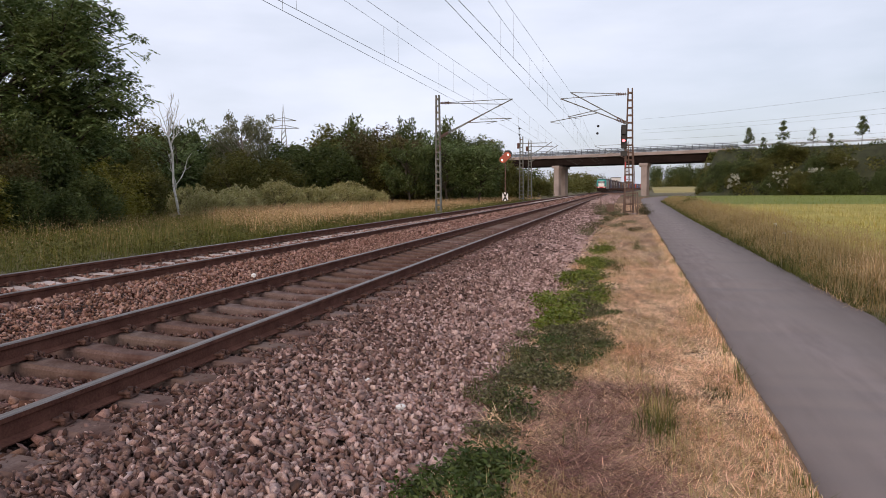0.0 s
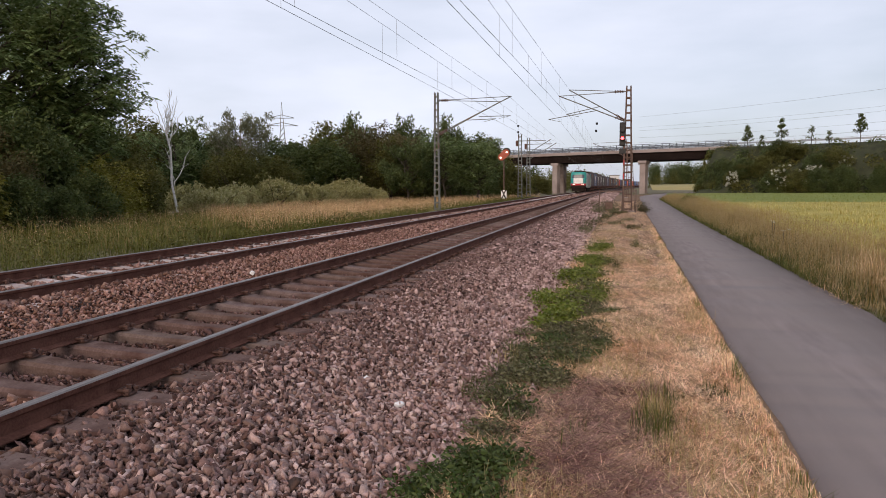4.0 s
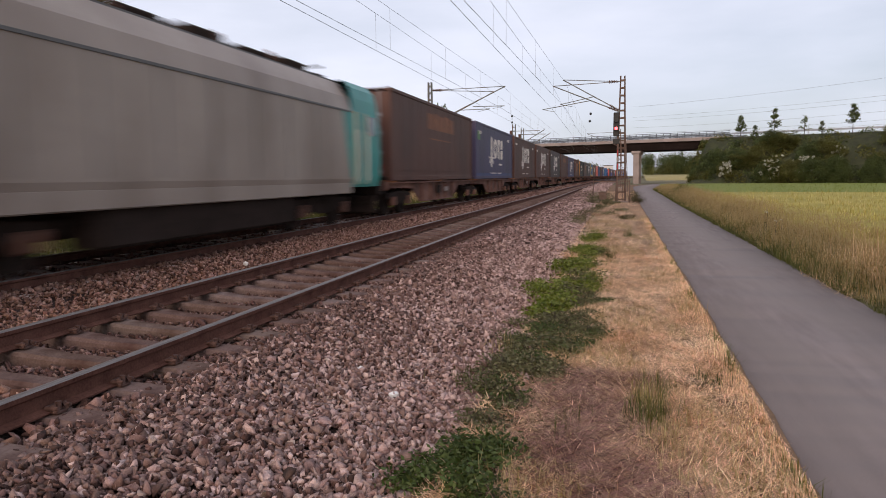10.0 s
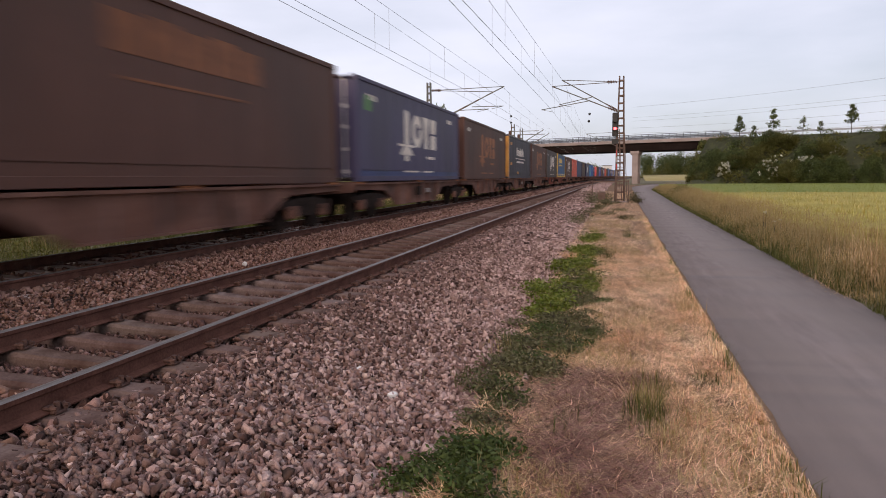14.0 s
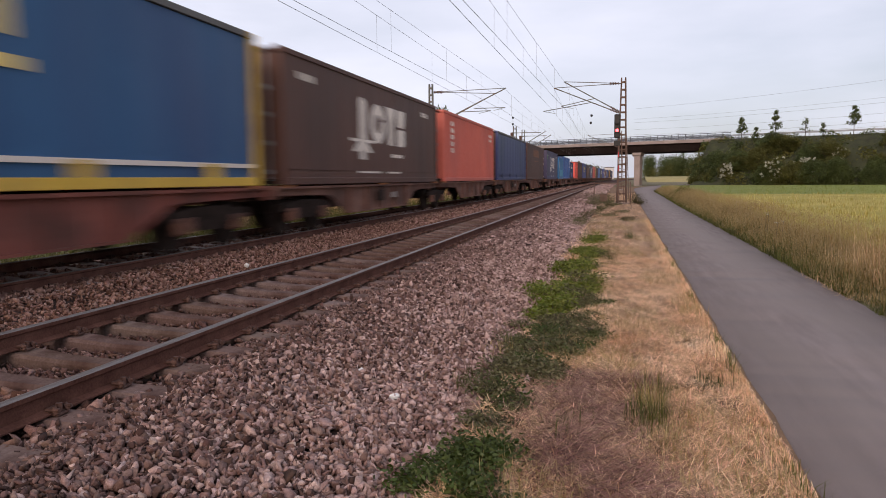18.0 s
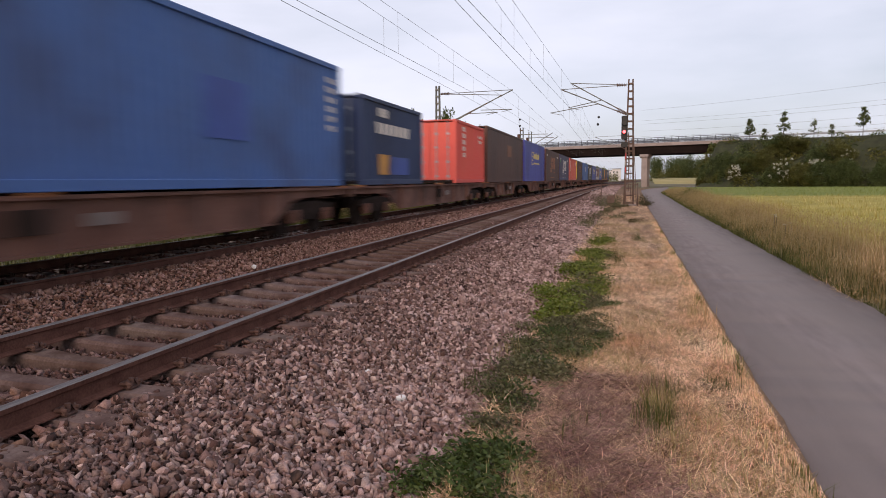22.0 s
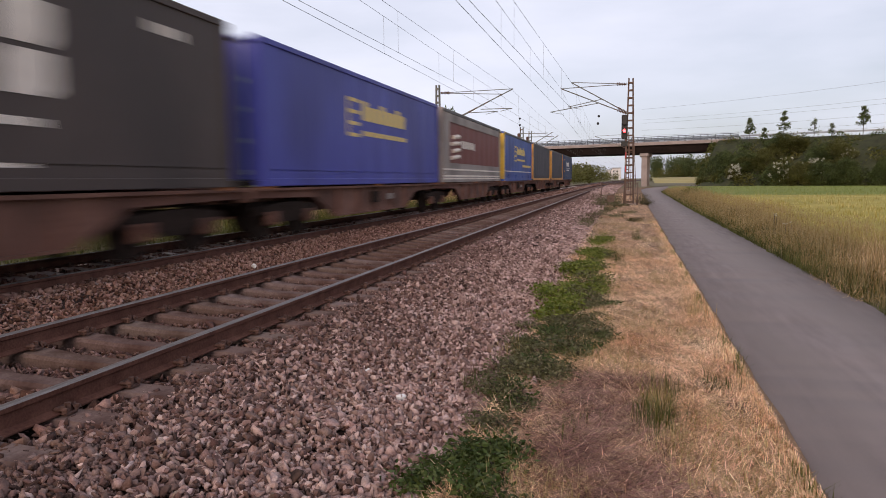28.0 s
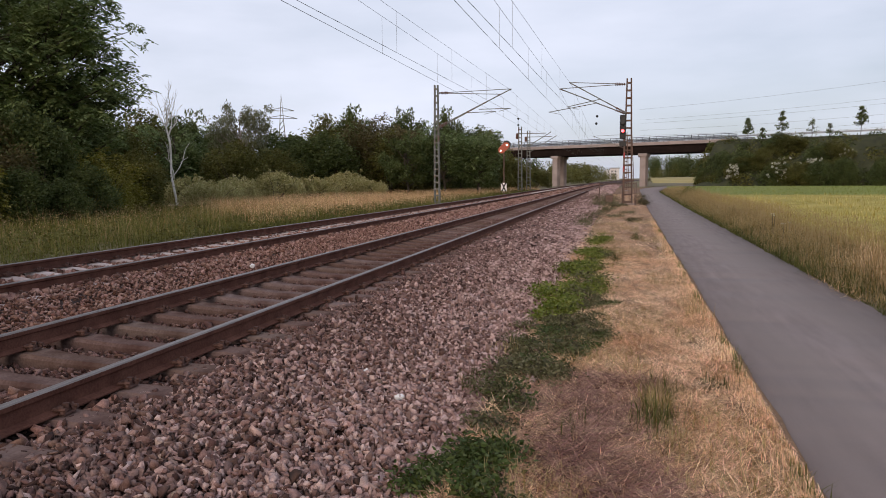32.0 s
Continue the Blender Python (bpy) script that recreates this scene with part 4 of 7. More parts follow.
def bogie(parent, y, half=0.9):
    """A two-axle bogie under a wagon: side frames, axle boxes, springs, wheels."""
    b = part("bogie", boxed(-0.95, 0.95, y - 0.25, y + 0.25, 0.45, 0.8, 0.02), P_BLACK, parent, "grimy two-axle bogie")
    for s in (-1, 1):
        bm = bmesh.new()
        extrude(bm, [(y - half - 0.45, 0.55), (y - half - 0.45, 0.72), (y - 0.45, 0.80), (y + 0.45, 0.80), (y + half + 0.45, 0.72), (y + half + 0.45, 0.55),
                     (y + half - 0.3, 0.5), (y + 0.4, 0.36), (y - 0.4, 0.36), (y - half + 0.3, 0.5)], "x", s * 0.96, s * 1.06)
        part("side_frame", bm, P_BLACK, b)
        for d in (-half, half):
            part("axle_box", boxed(min(s * 0.98, s * 1.16), max(s * 0.98, s * 1.16), y + d - 0.14, y + d + 0.14, 0.32, 0.62, 0.03), P_WAGON, b)
            wheel(b, s * 0.80, y + d, s)
        for k in range(-1, 2, 2):
            part("spring", rod(bmesh.new(), (s * 1.0, y + k * 0.22, 0.42), (s * 1.0, y + k * 0.22, 0.74), 0.09, 8), P_BLACK, b)


def unit_frame(parent, y0, L, mat):
    """One platform of a container wagon: fish-bellied side girders with ribs, cross bearers and locks."""
    e = 3.3
    for s in (-1, 1):
        bm = bmesh.new()
        x0, x1 = s * 1.06, s * 1.12
        out = [(y0 - 0.35, 1.13), (y0 + L + 0.35, 1.13), (y0 + L + 0.35, 0.93), (y0 + L - e + 0.55, 0.88), (y0 + L - e - 0.6, 0.36),
               (y0 + e + 0.6, 0.36), (y0 + e - 0.55, 0.88), (y0 - 0.35, 0.93)]
        extrude(bm, out, "x", min(x0, x1), max(x0, x1))
        part("side_girder", bm, mat, parent)
        bm = bmesh.new()
        box(bm, min(s * 1.06, s * 1.22), max(s * 1.06, s * 1.22), y0 - 0.35, y0 + L + 0.35, 1.07, 1.13)
        box(bm, min(s * 1.06, s * 1.2), max(s * 1.06, s * 1.2), y0 + e + 0.6, y0 + L - e - 0.6, 0.34, 0.38)
        part("flange", bm, mat, parent)
        n = 5
        for k in range(n):
            y = y0 + e + 0.8 + k * (L - 2 * e - 1.6) / (n - 1)
            part("rib", boxed(min(s * 1.12, s * 1.19), max(s * 1.12, s * 1.19), y - 0.03, y + 0.03, 0.38, 1.07), mat, parent)
        for y in (y0 + 0.25, y0 + L * 0.5, y0 + L - 0.25):
            part("twist_lock", boxed(min(s * 1.02, s * 1.26), max(s * 1.02, s * 1.26), y - 0.14, y + 0.14, 1.1, 1.165, 0.01), P_RUSTY, parent, "rusty twist lock")
    part("floor_beam", boxed(-0.3, 0.3, y0 - 0.4, y0 + L + 0.4, 0.8, 1.1), mat, parent)
    for k in range(4):
        y = y0 + 0.8 + k * (L - 1.6) / 3
        part("cross_bearer", boxed(-1.06, 1.06, y - 0.12, y + 0.12, 0.95, 1.1), mat, parent)


def build_wagon(s0, L0, s1, L1, mat, label):
    w = empty("container_wagon")
    tagged(w, label, "freight wagon", "container wagons of the train")
    if s1 is None:
        end = L0
        bogies = (1.9, end - 1.9)
    else:
        y1 = s1 - s0
        end = y1 + L1
        unit_frame(w, y1, L1, mat)
        bogies = (1.55, (L0 + y1) / 2, end - 1.55)
    unit_frame(w, 0.0, L0, mat)
    for y in bogies:
        bogie(w, y)
    for y, d in ((-0.35, -1), (end + 0.35, 1)):
        part("headstock", boxed(-1.25, 1.25, min(y, y + d * 0.12), max(y, y + d * 0.12), 0.85, 1.15, 0.02), mat, w)
        for s in (-1, 1):
            bm = bmesh.new()
            rod(bm, (s * 0.875, y, 1.0), (s * 0.875, y + d * 0.42, 1.0), 0.09, 8)
            rod(bm, (s * 0.875, y + d * 0.42, 1.0), (s * 0.875, y + d * 0.46, 1.0), 0.22, 14)
            part("buffer", bm, P_BLACK, w)
    for s in (-1, 1):
        part("handbrake_plate", boxed(min(s * 1.2, s * 1.23), max(s * 1.2, s * 1.23), L0 * 0.5 - 0.5, L0 * 0.5 + 0.1, 0.62, 0.95), P_BLACK, w)
        part("data_panel", boxed(min(s * 1.2, s * 1.225), max(s * 1.2, s * 1.225), L0 * 0.5 + 0.9, L0 * 0.5 + 1.4, 0.68, 0.86), P_GREY, w, "small pale data panel")
    MOVERS.append((w, s0, FAR_UP))
    return w




def sign(parent, name, x, blocks, mat, label=""):
    """Flat painted shapes on a side: rectangles (y0, y1, z0, z1) joined."""
    bm = bmesh.new()
    for y0, y1, z0, z1 in blocks:
        box(bm, x, x + 0.006, y0, y1, z0, z1)
    part(name, bm, mat, parent, label)


def arc_shape(bm, x, cy, cz, ry, rz, inner, a0, a1, n=14):
    """A flat curved bar: part of an oval ring."""
    rings = []
    for i in range(n + 1):
        an = radians(a0 + (a1 - a0) * i / n)
        rings.append([bm.verts.new((xx, cy + ry * k * math.cos(an), cz + rz * (k if k == 1 else inner + .06) * math.sin(an))) for xx in (x, x + .006) for k in (1, inner)])
    for p, q in zip(rings[:-1], rings[1:]):
        for i, j in ((0, 1), (1, 3), (3, 2), (2, 0)):
            bm.faces.new((p[i], p[j], q[j], q[i]))
    bm.faces.new([rings[0][i] for i in (0, 1, 3, 2)])
    bm.faces.new([rings[-1][i] for i in (2, 3, 1, 0)])
    bmesh.ops.recalc_face_normals(bm, faces=bm.faces)


def emblem(parent, x, L, mat, H):
    """The carrier's mark as plain shapes: a trunk with rays over a foot, a ring, a wedge, two stacked lozenges, and stripes."""
    a, z, top = 0.30 * L, 0.42 * H, 0.81 * H
    e = x + 0.006
    bm = bmesh.new()
    extrude(bm, [(a + .72, z), (a + 1.28, z), (a + 1.28, top - .12), (a + 1.12, top), (a + .88, top), (a + .72, top - .12)], "x", x, e)
    part("emblem_trunk", bm, mat, parent)
    part("emblem_bar", box(bmesh.new(), x, e, a, a + 2.0, z - .09, z - .004), mat, parent)
    for y0, y1, drop in ((a + .75, a + .32, .38), (a + 1.05, a + 1.50, .38), (a + .90, a + .90, .60)):
        bm = bmesh.new()
        extrude(bm, [(y0 - .14, z - .095), (y0 + .30, z - .095), (y1 + .30, z - drop), (y1 - .14, z - drop)], "x", x, e)
        part("emblem_ray", bm, mat, parent)
    lo, hi = 0.395 * H, 0.79 * H
    mid, h = (lo + hi) / 2, hi - lo
    bm = bmesh.new()
    arc_shape(bm, x, a + 2.35, mid, .68, h / 2, .42, 20, 372)
    part("emblem_ring", bm, mat, parent)
    bm = bmesh.new()
    extrude(bm, [(a + 3.36, lo), (a + 3.84, lo), (a + 3.86, hi - .45), (a + 4.12, hi), (a + 3.08, hi), (a + 3.34, hi - .45)], "x", x, e)
    part("emblem_wedge", bm, mat, parent)
    for zz, lean in ((lo, .14), (lo + h * .53, .14)):
        bm = bmesh.new()
        extrude(bm, [(a + 4.24, zz), (a + 5.0, zz), (a + 5.0 + lean, zz + .12), (a + 5.0 + lean, zz + h * .47), (a + 4.24 + lean, zz + h * .47), (a + 4.24, zz + h * .38)], "x", x, e)
        part("emblem_lozenge", bm, mat, parent)
    for k in range(5):
        sign(parent, "small_writing", x, [(a + 3.7 + .24 * k, a + 3.9 + .24 * k, z - .47, z - .36)], mat)
    for y0, y1 in ((a + .6, a + 2.6), (a + 3.2, a + 4.6)):
        sign(parent, "white_stripe", x + .004, [(y0, y1, 0.30, 0.36)], mat)


def build_container(name, s, L, H, paint, label, style="box", frame=None, mark=None, mark_paint=None, end_paint=None, width=2.5, front=None, sill=False):
    """A container or swap body: y = 0 is its leading end, z = 0 its floor; walls, posts, rails, castings, end doors, marks."""
    c = empty(name)
    tagged(c, label, "container", "containers on the train")
    frame = frame or paint
    end_paint = end_paint or paint
    w = width / 2
    x = w - 0.035
    # side walls
    for sd in (1, -1):
        bm = bmesh.new()
        if style == "ribbed":
            n = int((L - 0.4) / 0.28)
            pts = []
            for k in range(n):
                y = 0.2 + k * (L - 0.4) / n
                p = (L - 0.4) / n
                pts += [(y, x), (y + p * 0.3, x), (y + p * 0.42, x - 0.036), (y + p * 0.88, x - 0.036)]
            pts.append((L - 0.2, x))
            lo = [bm.verts.new((sd * b, a, 0.16)) for a, b in pts]
            hi = [bm.verts.new((sd * b, a, H - 0.1)) for a, b in pts]
            for k in range(len(pts) - 1):
                bm.faces.new((lo[k], lo[k + 1], hi[k + 1], hi[k]) if sd > 0 else (lo[k + 1], lo[k], hi[k], hi[k + 1]))
            box(bm, min(sd * (x - .05), sd * (x - .09)), max(sd * (x - .05), sd * (x - .09)), 0.1, L - 0.1, 0.1, H - 0.06)
        elif style == "curtain":
            n = int(L / 0.45)
            ys = [0.25 + k * (L - 0.5) / n for k in range(n + 1)]
            zs = [0.42, 0.6, H * 0.5, H - 0.3, H - 0.13]
            grid = [[bm.verts.new((sd * (x - 0.012 + 0.014 * math.sin(i * 2.1 + s) * (0 < j < 4)), y, z)) for j, z in enumerate(zs)] for i, y in enumerate(ys)]
            for i in range(n):
                for j in range(len(zs) - 1):
                    q = (grid[i][j], grid[i + 1][j], grid[i + 1][j + 1], grid[i][j + 1])
                    bm.faces.new(q if sd > 0 else q[::-1])
            box(bm, min(sd * (x - .04), sd * (x - .08)), max(sd * (x - .04), sd * (x - .08)), 0.1, L - 0.1, 0.1, H - 0.06)
        else:
            # plain sheet with shallow pressed joints
            n = max(3, int(L / 1.12))
            pts = [(0.1, x)]
            for k in range(1, n):
                y = 0.1 + k * (L - 0.2) / n
                pts += [(y - .02, x), (y - .008, x - .008), (y + .008, x - .008), (y + .02, x)]
            pts += [(L - 0.1, x), (L - 0.1, x - .08), (0.1, x - .08)]
            extrude(bm, [(sd * b, a) for a, b in pts], "z", 0.12, H - 0.08)
        part("side_wall", bm, paint, c, smooth=False)
        part("top_rail", boxed(min(sd * (w - .1), sd * w), max(sd * (w - .1), sd * w), 0.02, L - 0.02, H - 0.12, H, 0.01), P_ROOF if style == "curtain" else frame, c)
        low = boxed(min(sd * (w - .12), sd * w), max(sd * (w - .12), sd * w), 0.02, L - 0.02, 0.0, 0.17, 0.01)
        part("bottom_rail", low, P_AMBER if sill else frame, c)
        if style == "curtain":
            sign_bm = bmesh.new()
            box(sign_bm, min(sd * (x - .02), sd * (x + .012)), max(sd * (x - .02), sd * (x + .012)), 0.2, L - 0.2, 0.36, 0.44)
            part("curtain_rail", sign_bm, P_TEXT if frame == P_YELLOW or mark == "two_tone" else frame, c, "slat below the curtain")
            for k in range(0 if front == P_AMBER else 4):
                y = L * (0.14 + 0.24 * k)
                part("buckle_plate", boxed(min(sd * (w - .02), sd * (w + .006)), max(sd * (w - .02), sd * (w + .006)), y, y + 0.42, 0.06, 0.42), P_YELLOW if frame in (P_YELLOW,) else frame, c)
        if style == "box":
            part("kick_rail", boxed(min(sd * (w - .06), sd * (w - .012)), max(sd * (w - .06), sd * (w - .012)), 0.1, L - 0.1, 0.36, 0.385), frame, c)
            part("lower_panel", boxed(min(sd * (w - .06), sd * (w - .022)), max(sd * (w - .06), sd * (w - .022)), 0.1, L - 0.1, 0.17, 0.33), P_DKBLUE if name == "navy_container" else frame, c)
        for y in (0.0, L - 0.16):
            wide = 0.42 if front and y == 0 else 0.16
            part("corner_post", boxed(min(sd * (w - .14), sd * (w + .003)), max(sd * (w - .14), sd * (w + .003)), y, y + wide, 0.0, H, 0.012), front if front and y == 0 else P_AMBER if sill and y > 0 else frame, c)
            for z in (0.0, H - 0.12):
                part("corner_casting", boxed(min(sd * (w - .16), sd * (w + .008)), max(sd * (w - .16), sd * (w + .008)), y - 0.008, y + 0.168, z - 0.003, z + 0.123, 0.008), frame, c)
    part("roof", boxed(-w + 0.06, w - 0.06, 0.05, L - 0.05, H - 0.06, H - 0.01, 0.01), P_ROOF if style == "curtain" else paint, c)
    part("floor", boxed(-w + 0.1, w - 0.1, 0.05, L - 0.05, 0.02, 0.12), P_BLACK, c)
    for y, d in ((0.06, -1), (L - 0.06, 1)):
        for sd in (-1, 1):
            dr = part("end_door", boxed(min(sd * 0.01, sd * (w - .13)), max(sd * 0.01, sd * (w - .13)), y - 0.03, y + 0.03, 0.14, H - 0.13, 0.01), end_paint if d < 0 or not front else frame, c)
            for bx in (0.32, 0.86):
                bm = bmesh.new()
                rod(bm, (sd * bx, y + d * 0.055, 0.1), (sd * bx, y + d * 0.055, H - 0.1), 0.022, 6)
                for z in (0.3, 0.95, 1.6, 2.2):
                    if z < H - 0.2:
                        box(bm, sd * bx - .07, sd * bx + .07, y + d * 0.03 - .02, y + d * 0.03 + .02, z - .05, z + .05)
                part("lock_bar", bm, P_TEXT if name == "navy_container" else M_GALV, dr, "steel locking bar")
    # marks on both sides would be alike; the painted side faces the path
    px = w - 0.029 if style != "curtain" else w - 0.012
    mp = mark_paint or P_TEXT
    if mark == "emblem":
        emblem(c, px, L, mp, H)
        if name == "navy_container":
            sign(c, "green_label", px, [(0.75, 1.25, H - .95, H - .5)], P_GREEN, "small green square label")
        sign(c, "number_writing", px, [(L - 2.2 + .3 * k, L - 2.0 + .3 * k, H - .62, H - .45) for k in range(3)], P_TEXT)
        sign(c, "number_writing", px, [(0.9 + .3 * k, 1.1 + .3 * k, H - .62, H - .45) for k in range(3)], P_TEXT)
    elif mark == "faint":
        sign(c, "faded_writing", px, [(L * .36 + .92 * k, L * .36 + .82 + .92 * k, H * .66, H * (.88 if k % 2 else .86)) for k in range(5)], mp)
        sign(c, "faded_line", px, [(L * .38, L * .38 + 3.6, H * .53, H * .545)], mp)
    elif mark == "broad_lines":
        a = 0.20 * L
        for k in range(4):
            sign(c, "emblem_bar", px, [(a - .9 + .12 * (k % 2), a + .1, H * .46 + k * .30, H * .46 + k * .30 + .11)], mp)
        for k in range(7):
            sign(c, "lettering", px, [(a + .25 + .66 * k, a + .80 + .66 * k, H * .62, H * .62 + (.50 if k % 3 else .64))], mp)
        sign(c, "lettering_line", px, [(a + .2, a + 5.0, H * .49, H * .49 + .17)], mp)
    elif mark == "lines":
        a = 0.415 * L
        bm = bmesh.new()
        for k in range(4):
            box(bm, px, px + 0.006, a - 1.1 + 0.1 * (k % 2), a - 0.25, H * .43 + k * .32, H * .43 + k * .32 + .1)
        box(bm, px, px + 0.006, a - 1.1, a - 1.0, H * .43, H * .43 + 1.05)
        part("emblem_shield", bm, mp, c)
        sign(c, "lettering", px, [(a + .50 * k, a + .42 + .50 * k, H * .59, H * .59 + (.42 if k % 3 else .55)) for k in range(8)], mp)
        sign(c, "lettering_line", px, [(a + .34 * k, a + .28 + .34 * k, H * .45, H * .45 + .14) for k in range(12)], mp)
    elif mark == "block":
        sign(c, "painted_block", px, [(L * .5, L * .5 + 1.7, H * .52, H * .76)], mp)
    elif mark == "patch":
        sign(c, "painted_patch", px, [(L * .3, L * .88, H * .1, H * .42)], mp)
        sign(c, "number_writing", px, [(0.7, 0.95, H * .4 + .3 * k, H * .4 + .2 + .3 * k) for k in range(5)], P_TEXT)
    elif mark == "square":
        sign(c, "painted_square", px, [(L * .5, L * .5 + .8, H * .5, H * .78)], mp)
    elif mark == "panel":
        sign(c, "painted_panel", px, [(L * .5, L * .62, H * .3, H * .66)], P_ROYAL2)
        sign(c, "number_writing", px, [(L - .75 + .22 * j, L - .6 + .22 * j, H - .5 - .24 * k, H - .36 - .24 * k) for k in range(6) for j in range(2)], P_TEXT)
    elif mark == "two_lines":
        sign(c, "number_writing", px, [(1.5 + .3 * k, 1.72 + .3 * k, H * .8, H * .9) for k in range(3)], mp)
        sign(c, "lettering", px, [(1.3 + .48 * k, 1.66 + .48 * k, H * .6, H * .73) for k in range(7)], mp)
        sign(c, "painted_square", px, [(1.5, 2.4, H * .12, H * .36)], P_AMBER)
        sign(c, "painted_square", px, [(2.6, 4.4, H * .12, H * .34)], P_ROYAL2)
    elif mark == "numbers":
        sign(c, "number_writing", px, [(1.4 + .32 * j, 1.63 + .32 * j, H * .42 + .3 * k, H * .42 + .2 + .3 * k) for k in range(5) for j in range(2)], P_TEXT)
        sign(c, "number_writing", px, [(L - 1.4 + .3 * j, L - 1.2 + .3 * j, H - .6 - .25 * k, H - .45 - .25 * k) for k in range(2) for j in range(3)], P_TEXT)
    elif mark == "two_tone":
        for z in (.12, .24, .52):
            part("slat", boxed(px + .001, px + .02, 0.2, L - 0.2, z, z + .07), P_TEXT, c)
        part("upper_band", boxed(px - .004, px + .0008, 1.3, L - 0.3, H * .84, H - .14), P_GREY, c)
        part("lower_band", boxed(px - .004, px + .0005, 0.3, L - 0.3, 0.06, H * .27), P_GREY, c)
        part("front_band", boxed(px - .004, px + .0008, 0.3, 1.3, H * .27, H - .14), P_GREY, c)
        bm = bmesh.new()
        for k in range(4):
            rod(bm, (px + .006, 1.6 + (.25 if k % 2 else 0), H * .34 + k * .3), (px + .006, 3.0, H * .34 + .1 + k * .3), 0.09, 6)
        part("round_mark", bm, P_TEXT, c)
        sign(c, "lettering", px + .006, [(3.5 + .5 * k, 3.9 + .5 * k, H * .5, H * .5 + .34) for k in range(6)], P_TEXT)
    elif mark == "wordmark":
        for y0, z0 in ((1.2, .95), (1.2, 2.4), (L * .36, .30)):
            sign(c, "amber_label", px + .004, [(y0, y0 + .75, z0, z0 + .20)], P_AMBER)
        sign(c, "lettering", px, [(L * .33 + .52 * k, L * .33 + .42 + .52 * k, H * .55, H * .55 + (.62 if k in (0, 4, 6) else .45)) for k in range(8)], mp)
        sign(c, "lettering_line", px, [(L * .29, L * .72, H * .47, H * .49)], mp)
        sign(c, "lettering_line", px, [(L * .33 + .3 * k, L * .33 + .22 + .3 * k, H * .38, H * .42) for k in range(14)], mp)
    if paint == P_ROYAL2:
        sign(c, "yellow_stripe", px + .002, [(L * .62, L - .5, .98, 1.14)], P_TEXTY)
        sign(c, "white_stripe", px + .002, [(.5, L - .3, .60, .66)], P_TEXT)
    MOVERS.append((c, s, FAR_UP + 1.168))
    return c


